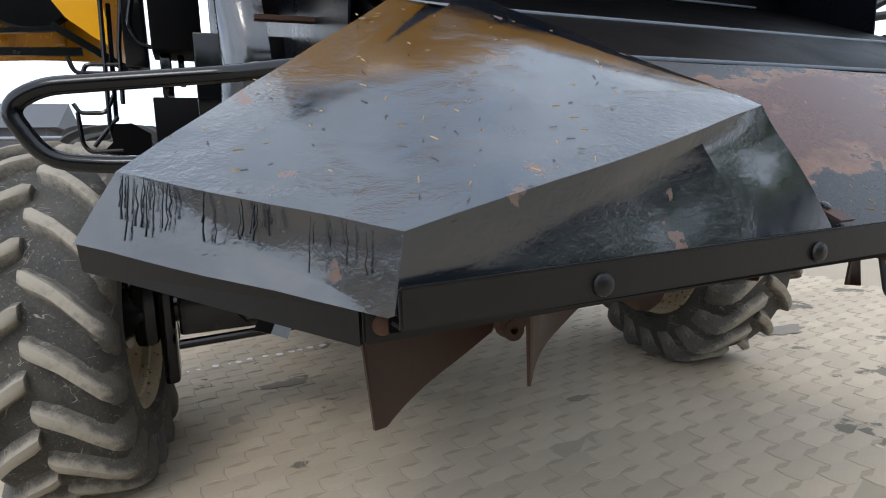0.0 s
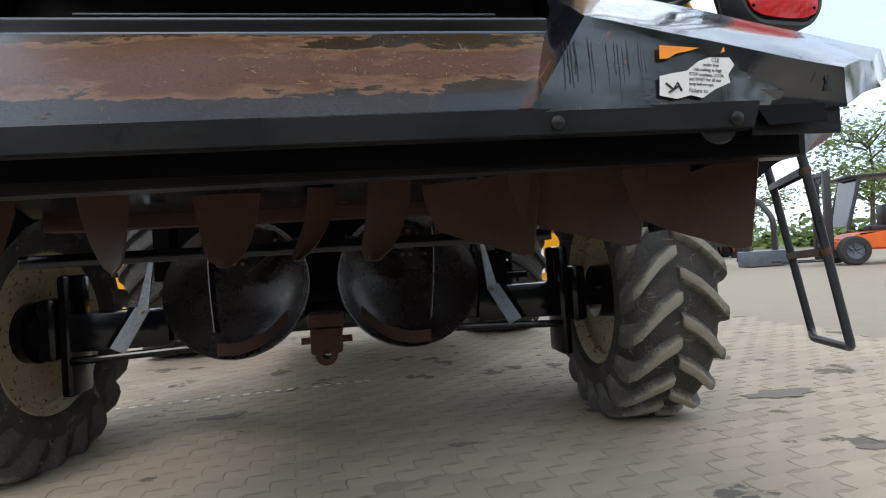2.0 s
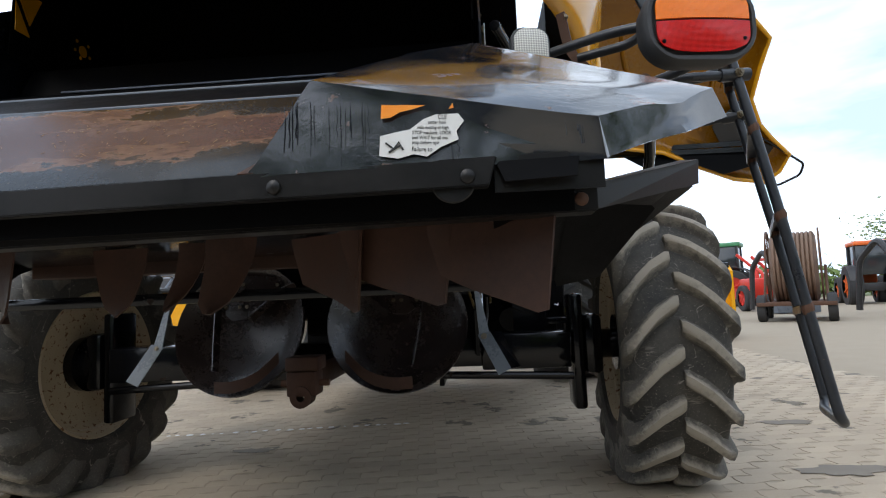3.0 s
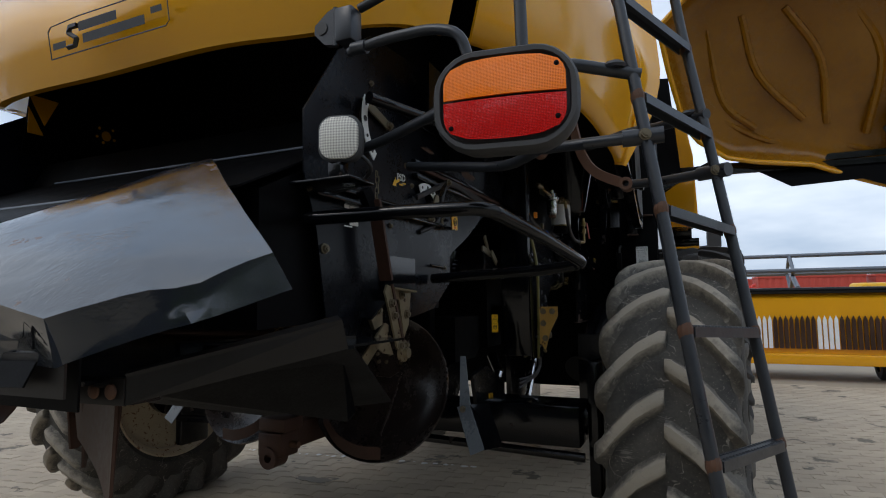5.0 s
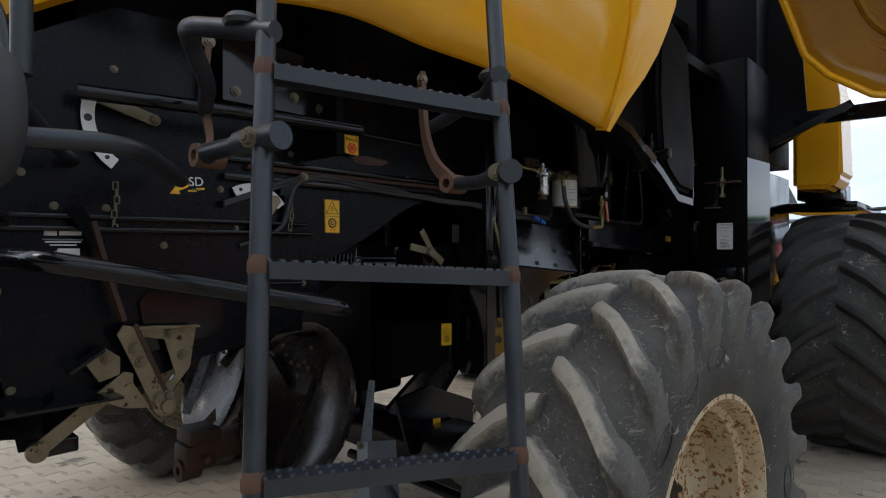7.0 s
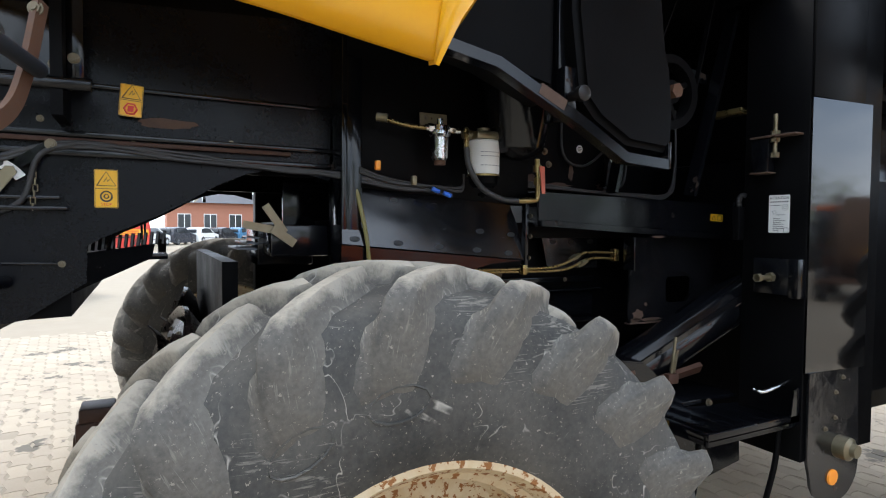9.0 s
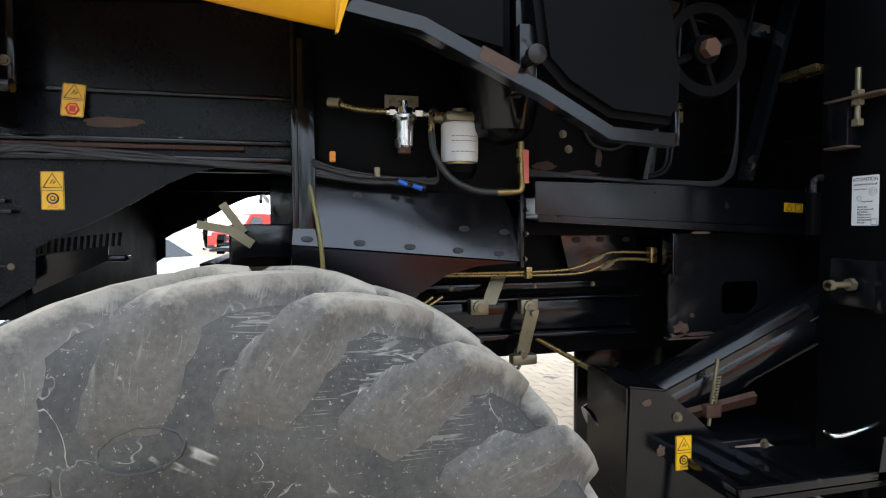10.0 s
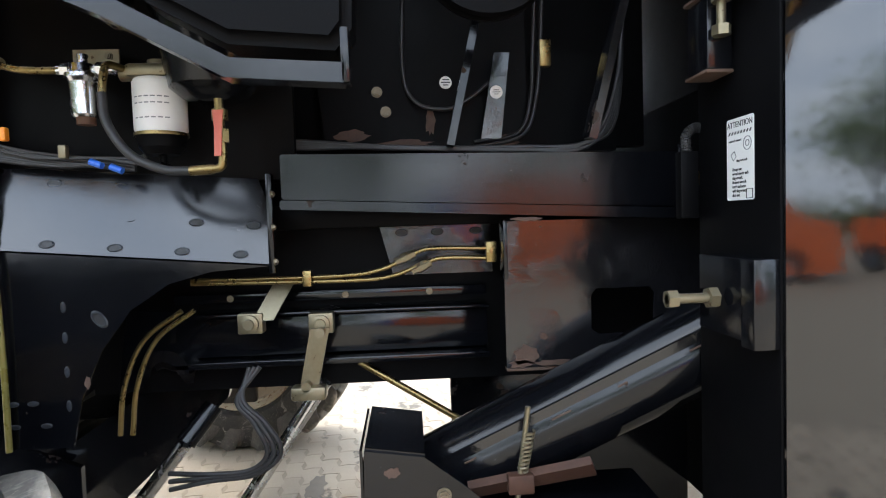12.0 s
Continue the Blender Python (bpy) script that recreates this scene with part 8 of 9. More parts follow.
# ---- things round the yard ----
GLASS_D = mat("dark_vehicle_glass", (0.02, 0.025, 0.028), (0.03, 0.035, 0.04), rough=0.08, bump=0.0, spec=0.8)
CARBLK = mat("black_trim", (0.02, 0.02, 0.021), rough=0.5, bump=0.05)
TYRE = mat("plain_tyre_rubber", (0.025, 0.025, 0.026), (0.05, 0.05, 0.05), rough=0.85, bump=0.1)
ALLOY = mat("silver_wheel", (0.45, 0.46, 0.47), rough=0.35, metal=0.6, bump=0.0)
REDP = mat("red_paint", (0.62, 0.035, 0.02), (0.50, 0.03, 0.02), rough=0.35, bump=0.02)
ORANGEP = mat("orange_paint", (0.80, 0.16, 0.03), (0.66, 0.13, 0.03), rough=0.4, bump=0.02)
GREENP = mat("green_paint", (0.05, 0.20, 0.09), rough=0.4, bump=0.02)
WHITEP = mat("white_car_paint", (0.80, 0.80, 0.79), (0.74, 0.74, 0.73), rough=0.25, bump=0.0, coat=0.5)
RUSTDRUM = mat("brown_hose_drum", (0.14, 0.085, 0.055), (0.22, 0.14, 0.10), rough=0.7, scale=4, fine=30, bump=0.2)
LEAF = mat("spring_leaves", (0.085, 0.14, 0.022), (0.16, 0.22, 0.04), rough=0.6, scale=1.5, fine=9, amount=1.0, bump=0.0)
BARK = mat("bark", (0.09, 0.07, 0.05), (0.16, 0.13, 0.10), rough=0.9, scale=5, fine=30, bump=0.4)
BRICKW = mat("red_brick_wall", (0.36, 0.15, 0.095), (0.44, 0.20, 0.13), rough=0.85, scale=3, fine=40, bump=0.15)
ROOFM = mat("dark_roof", (0.06, 0.06, 0.065), rough=0.8, bump=0.2)
CONTAINER = mat("red_container_paint", (0.48, 0.055, 0.035), (0.38, 0.05, 0.03), rough=0.5, scale=2, fine=20, bump=0.05)


def add_wheel(parent, c, axis, R, w, rim_material, name="wheel"):
    prof = [(-w / 2, R * 0.6), (-w / 2, R * 0.92), (-w * 0.38, R), (w * 0.38, R), (w / 2, R * 0.92), (w / 2, R * 0.6)]
    bm = bmesh.new()
    lathe(bm, prof, (0, 0, 0), "x", 28)
    m = facing(c, axis) @ pose(0, 0, 0, 0, 90, 0)
    bmesh.ops.transform(bm, matrix=m, verts=bm.verts)
    wh = part(name, bm, TYRE, parent, "black rubber tyre")
    bm = bmesh.new()
    lathe(bm, [(-w * 0.3, R * 0.62), (-w * 0.28, R * 0.45), (-w * 0.1, R * 0.2), (-w * 0.12, 0)], (0, 0, 0), "x", 24)
    lathe(bm, [(w * 0.3, R * 0.62), (w * 0.28, R * 0.45), (w * 0.1, R * 0.2), (w * 0.12, 0)], (0, 0, 0), "x", 24)
    for k in range(6):
        a = k * math.pi / 3
        for s in (-1, 1):
            tube(bm, [(s * w * 0.2, 0.1 * R * math.cos(a), 0.1 * R * math.sin(a)), (s * w * 0.36, 0.6 * R * math.cos(a), 0.6 * R * math.sin(a))], R * 0.06, 5)
    bmesh.ops.transform(bm, matrix=m, verts=bm.verts)
    part("wheel_rim", bm, rim_material, wh)
    return wh


def car(m, length, height, paint, label, van=False, group="", rim=None, stripe=None):
    """A parked car, x ahead, y left; m: its pose."""
    e = new("van" if van else "car")
    e.matrix_basis = m
    tagged(e, label, "van" if van else "car", group)
    w = 0.86 if not van else 0.95
    L = length / 2
    h = height
    if van:
        lower = [(-L, 0.28), (-L - 0.02, h * 0.5), (-L + 0.03, h * 0.95), (-L + 0.15, h), (L * 0.30, h), (L * 0.42, h * 0.96), (L * 0.72, h * 0.60), (L * 0.97, h * 0.52), (L, h * 0.38), (L, 0.26), (L * 0.85, 0.22), (-L * 0.9, 0.22)]
        glass = [(L * 0.10, h * 0.60), (L * 0.10, h * 0.90), (L * 0.36, h * 0.90), (L * 0.62, h * 0.60)]
        shield = [(L * 0.44, h * 0.93), (L * 0.70, h * 0.625)]
    else:
        lower = [(-L, 0.30), (-L - 0.02, h * 0.55), (-L + 0.10, h * 0.66), (-L + 0.45, h * 0.93), (-L * 0.30, h), (L * 0.10, h * 0.98), (L * 0.50, h * 0.65), (L * 0.92, h * 0.55), (L, h * 0.42), (L, 0.26), (L * 0.85, 0.20), (-L * 0.9, 0.20)]
        glass = [(-L * 0.72, h * 0.66), (-L * 0.62, h * 0.90), (-L * 0.25, h * 0.95), (L * 0.06, h * 0.93), (L * 0.38, h * 0.66)]
        shield = [(L * 0.10, h * 0.95), (L * 0.46, h * 0.67)]

    def add(name, bm, material, lab="", parent=None):
        bmesh.ops.transform(bm, matrix=m, verts=bm.verts)
        return part(name, bm, material, parent or e, lab)

    bm = bmesh.new()
    rows = []
    for y, inset in ((-w, 0.06), (-w + 0.05, 0.0), (0, -0.01), (w - 0.05, 0.0), (w, 0.06)):
        row = []
        for x, z in lower:
            k = max(0, (z - h * 0.62) / (h * 0.38))
            row.append((x * (1 - inset * 0.4), y * (1 - 0.16 * k), z - inset * 0.3))
        rows.append(row)
    vr = loft(bm, rows, close=True)
    bm.faces.new(vr[0]), bm.faces.new(list(reversed(vr[-1])))
    body = add("body", bm, paint, "", None)
    for s in (-1, 1):
        bm = bmesh.new()
        prism(bm, [(x, s * (w * (1 - 0.16 * max(0, (z - h * 0.62) / (h * 0.38))) + 0.003), z) for x, z in glass], (0, s * 0.006, 0))
        add("side_window", bm, GLASS_D)
        for wx in (L * 0.62, -L * 0.60):
            add_wheel(e, m @ Vector((wx, s * (w - 0.06), 0.31)), m.to_3x3() @ Vector((0, s, 0)), 0.31, 0.2, rim or ALLOY)
            bm = bmesh.new()
            lathe(bm, [(0, 0.30), (0, 0.36), (0.012, 0.36), (0.012, 0.30)], (wx, s * w - 0.004, 0.31), "y", 20, closed=True, arc=(0, 180))
            add("wheel_arch", bm, CARBLK)
        bm = bmesh.new()
        box(bm, (-L * 0.45, s * w - 0.01, h * 0.34), (L * 0.42, s * w + 0.018, h * 0.375), 0.004)
        add("rub_strip", bm, CARBLK)
    for x, mm in ((L, WHITE), (-L, RED)):
        for s in (-1, 1):
            bm = bmesh.new()
            box(bm, (x * 0.955 - 0.05, s * w * 0.72 - 0.14, h * 0.44), (x * 0.985 + 0.03, s * w * 0.72 + 0.14, h * 0.53), 0.02)
            add("headlight" if x > 0 else "tail_light", bm, mm)
        bm = bmesh.new()
        box(bm, (x - 0.05, -w * 0.9, 0.24), (x + 0.05, w * 0.9, 0.42), 0.03)
        add("bumper", bm, CARBLK if van else paint)
    bm = bmesh.new()
    (x0, z0), (x1, z1) = shield
    sheet(bm, [(x0, -w * 0.80, z0 + 0.01), (x0, w * 0.80, z0 + 0.01), (x1 + 0.02, w * 0.88, z1 + 0.02), (x1 + 0.02, -w * 0.88, z1 + 0.02)], 0.006)
    add("windscreen", bm, GLASS_D)
    bm = bmesh.new()
    box(bm, (-L - 0.03, -w * 0.7, h * 0.68), (-L + (0.06 if van else 0.20), w * 0.7, h * 0.88), 0.01)
    add("rear_window", bm, GLASS_D)
    bm = bmesh.new()
    box(bm, (L - 0.01, -0.26, 0.34), (L + 0.056, 0.26, 0.43), 0.004)
    add("number_plate", bm, STICKY)
    if stripe:
        for s in (-1, 1):
            bm = bmesh.new()
            prism(bm, [(x, s * (w + 0.004), z) for x, z in ((-L * 0.9, h * 0.42), (-L * 0.9, h * 0.55), (L * 0.05, h * 0.56), (L * 0.12, h * 0.48), (L * 0.0, h * 0.42))], (0, s * 0.004, 0))
            add("side_stripe", bm, stripe)
            for k in range(2):
                bm = bmesh.new()
                box(bm, (-L * 0.6, s * (w + 0.009) - 0.002, h * (0.45 + 0.05 * k)), (-L * 0.05, s * (w + 0.009) + 0.002, h * (0.475 + 0.05 * k)))
                add("print_bar", bm, REDP)
    return e


def heading(x, y, deg, s=1.0):
    return pose(x, y, 0, 0, 0, deg) @ Matrix.Scale(s, 4)


car(heading(-9.5, 0.95, 144), 3.85, 1.42, WHITEP, "small white hatchback parked on the paved yard")
car(pose(-37.5, 1.2, -0.09, 0, 0, -38) @ Matrix.Scale(1.3, 4), 4.7, 2.0, REDP, "red delivery van with a yellow stripe parked outside", True, stripe=STICKY)
paints = [mat("silver_car_paint", (0.45, 0.46, 0.47), rough=0.3, metal=0.3, bump=0), WHITEP, mat("dark_car_paint", (0.03, 0.032, 0.04), rough=0.25, bump=0), WHITEP, mat("black_car_paint", (0.012, 0.012, 0.014), rough=0.2, bump=0), mat("blue_car_paint", (0.05, 0.16, 0.28), rough=0.3, bump=0), WHITEP]
kinds = ["silver", "white", "dark grey", "white", "black", "blue", "white"]
for k in range(7):
    car(heading(-43 - 3.4 * k, 1.6 + 2.2 * k, 150), 4.3, 1.5, paints[k], kinds[k] + " car in a row of parked cars", group="row of parked cars")


def brick_building():
    e = thing("building", (-81, 22, 0), "low red brick building with a glazed corner and dark roof", "building")
    bm = bmesh.new()
    box(bm, (-86, 6, 0), (-76, 40, 4.6))
    part("wall", bm, BRICKW, e)
    bm = bmesh.new()
    prism(bm, [(-75.2, 5, 4.6), (-86.8, 5, 4.6), (-81, 5, 6.2)], (0, 36, 0))
    part("roof", bm, ROOFM, e)
    for k in range(10):
        y = 8 + 3.1 * k
        bm = bmesh.new()
        box(bm, (-76.02, y - 0.8, 0.9), (-75.93, y + 0.8, 3.2))
        w = part("window", bm, WHITEP, e)
        for s in (-0.39, 0.39):
            bm = bmesh.new()
            box(bm, (-75.95, y + s - 0.34, 1.0), (-75.91, y + s + 0.34, 3.1))
            part("pane", bm, GLASS_D, w)
    return e


def glass_hall():
    e = thing("showroom", (-68, 34, 0), "glazed showroom with a flat grey roof", "building")
    bm = bmesh.new()
    box(bm, (-73, 20, 4.6), (-58, 42, 5.1), 0.05)
    part("roof", bm, ROOFM, e)
    bm = bmesh.new()
    box(bm, (-72, 21, 0), (-60, 41, 4.6))
    part("wall", bm, GLASS_D, e)
    for k in range(9):
        bm = bmesh.new()
        box(bm, (-60, 21 + 2.2 * k, 0), (-59.8, 21.18 + 2.2 * k, 4.6))
        part("mullion", bm, WHITEP, e)
    return e


brick_building()
glass_hall()


def tree(x, y, h, seed, label, spread=0.36, leaves=2600):
    rng = random.Random(seed)
    e = thing("tree", (x, y, 0), label, "tree")
    bm = bmesh.new()
    base = Vector((x, y, 0))
    trunk = [base, base + Vector((0.05 * h * rng.uniform(-1, 1), 0.03 * h, 0.3 * h)), base + Vector((0.04 * h * rng.uniform(-1, 1), 0.0, 0.62 * h)), base + Vector((0, 0, 0.9 * h))]
    tube(bm, curve(trunk, 4), [0.022 * h * (1 - 0.9 * k / 12) for k in range(13)], 8)
    tips = []
    for k in range(16):
        a, z = rng.uniform(0, 6.283), rng.uniform(0.28, 0.8)
        s = base + Vector((0, 0, z * h))
        l = spread * h * (1.05 - abs(z - 0.45)) * rng.uniform(0.6, 1.1)
        t = s + Vector((math.cos(a) * l, math.sin(a) * l, 0.16 * h * rng.uniform(0.2, 1.2)))
        mid = s.lerp(t, 0.5) + Vector((0, 0, 0.03 * h))
        tube(bm, [s, mid, t], [0.008 * h, 0.005 * h, 0.002 * h], 5)
        tips += [t, mid, s.lerp(t, 0.75)]
    tips += [base + Vector((0, 0, h * q)) for q in (0.85, 0.95, 0.75)]
    part("trunk", bm, BARK, e)
    verts, faces = [], []
    for k in range(leaves):
        c = rng.choice(tips) + Vector((rng.gauss(0, 1), rng.gauss(0, 1), rng.gauss(0, 0.8))) * 0.085 * h
        u = Vector((rng.gauss(0, 1), rng.gauss(0, 1), rng.gauss(0, 1))).normalized()
        v = u.orthogonal().normalized()
        s = rng.uniform(0.012, 0.026) * h
        n = len(verts)
        verts += [tuple(c - u * s), tuple(c + v * s * 0.6), tuple(c + u * s), tuple(c - v * s * 0.6)]
        faces.append((n, n + 1, n + 2, n + 3))
    me = bpy.data.meshes.new("crown")
    me.from_pydata(verts, [], faces)
    me.materials.append(LEAF)
    ob = new("crown", me)
    ob.parent = e
    ob.matrix_parent_inverse = world_of(e).inverted()
    return e


tree(33, 25, 9.5, 1, "leafy green tree behind the forklift")
tree(29, 28, 7.0, 2, "leafy green tree at the yard's edge", 0.42)
tree(23, 29.5, 4.6, 3, "bushy half-bare tree at the yard's edge", 0.5, 1500)
tree(37, 33, 8.0, 4, "leafy green tree at the yard's edge")
tree(30, 12, 9.0, 5, "leafy green tree across the yard", 0.42)
tree(33, 4, 8.0, 6, "leafy green tree across the yard", 0.42)
tree(-55, 40, 8.0, 9, "leafy tree beside the showroom")


# unseen hall and trees, added on the side away from the walk to darken reflections
def machine_hall():
    e = thing("machine_hall", (2, -24, 0), "added long dark sheet-clad hall across the yard", "building")
    bm = bmesh.new()
    out = [(-30 + 0.5 * k, -19 - (0.05 if k % 2 else 0.0)) for k in range(121)] + [(30, -31), (-30, -31)]
    prism(bm, [(a, b, 0) for a, b in out], (0, 0, 5.6))
    part("wall", bm, ROOFM, e)
    bm = bmesh.new()
    prism(bm, [(-31, -18.4, 5.6), (-31, -31.6, 5.6), (-31, -25, 8.2)], (62, 0, 0))
    part("roof", bm, ROOFM, e)
    return e


hall = machine_hall()
copy_thing(hall, pose(-38, 66, 0))
# tree row out of view, put there to darken what the machine mirrors
for q, (x, y, h) in enumerate(((-6, -13, 8.5), (0.5, -14, 9.5), (6.5, -13, 8.0), (13, -12, 9.0), (20, -8, 9.5), (26, -2, 8.5))):
    tree(x, y, h, 30 + q, "unseen leafy green tree added to darken reflections", 0.44)


def hedge():
    rng = random.Random(11)
    verts, faces = [], []
    for k in range(9000):
        t = rng.random()
        c = Vector((22 + 50 * t, 46 - 48 * t + rng.gauss(0, 0.8), abs(rng.gauss(0, 0.9)) + 0.4 * rng.random()))
        u = Vector((rng.gauss(0, 1), rng.gauss(0, 1), rng.gauss(0, 1))).normalized()
        v = u.orthogonal().normalized()
        s = rng.uniform(0.12, 0.35)
        n = len(verts)
        verts += [tuple(c - u * s), tuple(c + v * s * 0.7), tuple(c + u * s), tuple(c - v * s * 0.7)]
        faces.append((n, n + 1, n + 2, n + 3))
    me = bpy.data.meshes.new("hedge")
    me.from_pydata(verts, [], faces)
    me.materials.append(LEAF)
    return tagged(new("hedge", me), "low green scrub along the yard's far edge", "hedge", kind="stuff")


hedge()


# the cutting header that stands ahead of the machine
def grain_header():
    e = thing("grain_header", (2.3, 12.4, 0), "wide yellow grain header standing on its trolley", "grain header")
    x0, x1 = -4.6, 7.2
    bm = bmesh.new()
    prof = [(12.05, 0.42), (12.05, 1.28), (12.12, 1.36), (12.22, 1.36), (12.26, 1.28), (12.26, 0.72), (12.40, 0.50), (12.75, 0.42), (13.2, 0.40), (13.2, 0.36), (12.4, 0.34)]
    prism(bm, [(x0, y, z) for y, z in prof], (x1 - x0, 0, 0))
    part("trough", bm, YELLOW, e, "yellow sheet trough")
    for x in (x0, x1):
        bm = bmesh.new()
        prism(bm, [(x - 0.03, y, z) for y, z in ((11.95, 0.36), (11.95, 1.30), (12.1, 1.42), (12.45, 1.40), (12.7, 1.1), (13.5, 0.55), (13.9, 0.40), (13.9, 0.34))], (0.06, 0, 0))
        part("end_sheet", bm, YELLOW, e)
    bm = bmesh.new()
    box(bm, (x0, 11.9, 0.26), (x1, 12.06, 0.42), 0.01)
    part("sill", bm, YELLOW, e)
    bm = bmesh.new()
    box(bm, (x0, 12.0, 1.36), (x1, 12.2, 1.46), 0.02)
    part("top_beam", bm, BLACK, e)
    for z, y in ((1.75, 12.5), (2.02, 12.9), (1.72, 13.3)):
        bm = bmesh.new()
        rod(bm, (x0 + 0.1, y, z), (x1 - 0.1, y, z), 0.035, 8)
        part("reel_bar", bm, GREY, e)
    for k in range(7):
        x = x0 + 0.3 + k * (x1 - x0 - 0.6) / 6
        bm = bmesh.new()
        tube(bm, [(x, 12.5, 1.75), (x, 12.9, 2.02), (x, 13.3, 1.72), (x, 12.9, 1.4), (x, 12.5, 1.75)], 0.03, 6)
        rod(bm, (x, 12.1, 1.45), (x, 12.9, 1.75), 0.04, 8)
        part("reel_spider", bm, GREY, e)
    # stored lifters in rows of pale and dark points on the back
    for k in range(30):
        x = 4.15 + 0.075 * k
        bm = bmesh.new()
        prism(bm, [(x - 0.028, 12.03, 0.50), (x + 0.028, 12.03, 0.50), (x + 0.026, 12.03, 0.95), (x, 12.03, 1.02), (x - 0.026, 12.03, 0.95)], (0, -0.025, 0))
        part("lifter", bm, WHITEP if k % 12 in (3, 4, 5, 6) else FIN, e)
    for x in (-1.8, 6.2):
        add_wheel(e, (x, 12.5, 0.3), (1, 0, 0), 0.30, 0.2, YELLOW)
    bm = bmesh.new()
    rod(bm, (-1.8, 12.5, 0.30), (6.2, 12.5, 0.30), 0.05)
    part("trolley_beam", bm, BLACK, e)
    for x in (6.55,):
        bm = bmesh.new()
        lathe(bm, [(0, 0), (0, 0.07), (-0.01, 0.07), (-0.01, 0)], (x, 12.04, 1.12), "y", 16)
        part("round_mark", bm, REDP, e)
        bm = bmesh.new()
        box(bm, (x + 0.12, 12.03, 1.05), (x + 0.45, 12.045, 1.2))
        part("print_bar", bm, WHITEP, e)
    return e


grain_header()


def tractor(m, paint, rim, label, s=1.0):
    e = new("tractor")
    e.matrix_basis = m
    tagged(e, label, "tractor")

    def add(name, bm, material, parent=None):
        bmesh.ops.transform(bm, matrix=m, verts=bm.verts)
        return part(name, bm, material, parent or e)

    bm = bmesh.new()
    box(bm, (0.5, -0.42, 0.95), (2.6, 0.42, 1.65), 0.12)
    add("bonnet", bm, paint)
    bm = bmesh.new()
    box(bm, (-0.8, -0.5, 0.6), (2.3, 0.5, 0.98), 0.05)
    add("chassis", bm, CARBLK)
    bm = bmesh.new()
    box(bm, (-0.95, -0.75, 2.72), (0.75, 0.75, 2.92), 0.06)
    add("cab_roof", bm, paint)
    bm = bmesh.new()
    box(bm, (-0.82, -0.68, 1.35), (0.55, 0.68, 2.72), 0.03)
    add("cab_glass", bm, GLASS_D)
    for x in (-0.84, 0.55):
        for y in (-0.7, 0.7):
            bm = bmesh.new()
            tube(bm, [(x, y, 1.3), (x * 0.95, y, 2.74)], 0.05, 6)
            add("cab_post", bm, CARBLK)
    for y in (-1, 1):
        add_wheel(e, m @ Vector((-0.55, y * 0.85, 0.85)), m.to_3x3() @ Vector((0, y, 0)), 0.85, 0.52, rim, "rear_wheel")
        add_wheel(e, m @ Vector((1.95, y * 0.80, 0.62)), m.to_3x3() @ Vector((0, y, 0)), 0.62, 0.4, rim, "front_wheel")
        bm = bmesh.new()
        lathe(bm, [(-0.25, 0.92), (-0.25, 0.97), (0.25, 0.97), (0.25, 0.92)], (-0.55, y * 0.85, 0.85), "y", 16, closed=True, arc=(30, 165))
        add("mudguard", bm, CARBLK)
    bm = bmesh.new()
    rod(bm, (0.75, 0.5, 1.6), (0.75, 0.5, 2.9), 0.05)
    add("exhaust", bm, CARBLK)
    return e


tractor(heading(14.3, 30, 150, 1.05), GREENP, REDP, "green tractor with red wheels parked on the yard")
tractor(heading(12.0, 30.5, 200, 1.1), STICKY, YELLOW, "yellow and grey tractor parked on the yard")
tractor(heading(19.0, 26.5, 70, 0.9), ORANGEP, ORANGEP, "small orange tractor parked at the yard's edge")


def hose_reel(x, y):
    e = thing("hose_reel", (x, y, 0), "rusty irrigation hose reel on a wheeled frame", "hose reel")
    d = pose(x, y, 0, 0, 0, -30)
    bm = bmesh.new()
    prof = [(-0.55, 0.3), (-0.55, 0.85)] + [(-0.5 + 0.1 * k + q, 0.93 + (0.05 if q in (0.025, 0.05, 0.075) else 0)) for k in range(10) for q in (0.0, 0.025, 0.05, 0.075)] + [(0.55, 0.85), (0.55, 0.3)]
    lathe(bm, prof, (0, 0, 1.45), "x", 40)
    bmesh.ops.transform(bm, matrix=d, verts=bm.verts)
    part("hose_drum", bm, RUSTDRUM, e, "brown hose wound in ridges")
    for sx in (-0.62, 0.62):
        bm = bmesh.new()
        lathe(bm, [(-0.02, 1.0), (-0.02, 1.06), (0.02, 1.06), (0.02, 1.0)], (sx, 0, 1.45), "x", 36, closed=True)
        for k in range(8):
            a = k * math.pi / 4
            rod(bm, (sx, 0, 1.45), (sx, 1.03 * math.cos(a), 1.45 + 1.03 * math.sin(a)), 0.02, 6)
        bmesh.ops.transform(bm, matrix=d, verts=bm.verts)
        part("drum_wheel", bm, RUSTY, e)
        bm = bmesh.new()
        tube(bm, [(sx * 1.15, -1.1, 0.5), (sx * 1.15, 0, 1.45), (sx * 1.15, 1.1, 0.5), (sx * 1.15, -1.1, 0.5)], 0.04, 6)
        bmesh.ops.transform(bm, matrix=d, verts=bm.verts)
        part("side_frame", bm, RUSTY, e)
    bm = bmesh.new()
    box(bm, (-0.9, -1.3, 0.42), (0.9, 1.3, 0.52), 0.01)
    bmesh.ops.transform(bm, matrix=d, verts=bm.verts)
    part("base_frame", bm, RUSTY, e)
    for sx in (-0.8, 0.8):
        for yy in (-0.9, 0.9):
            add_wheel(e, d @ Vector((sx, yy, 0.36)), d.to_3x3() @ Vector((1, 0, 0)), 0.36, 0.22, GREY)
    return e


hose_reel(11.3, 17.6)


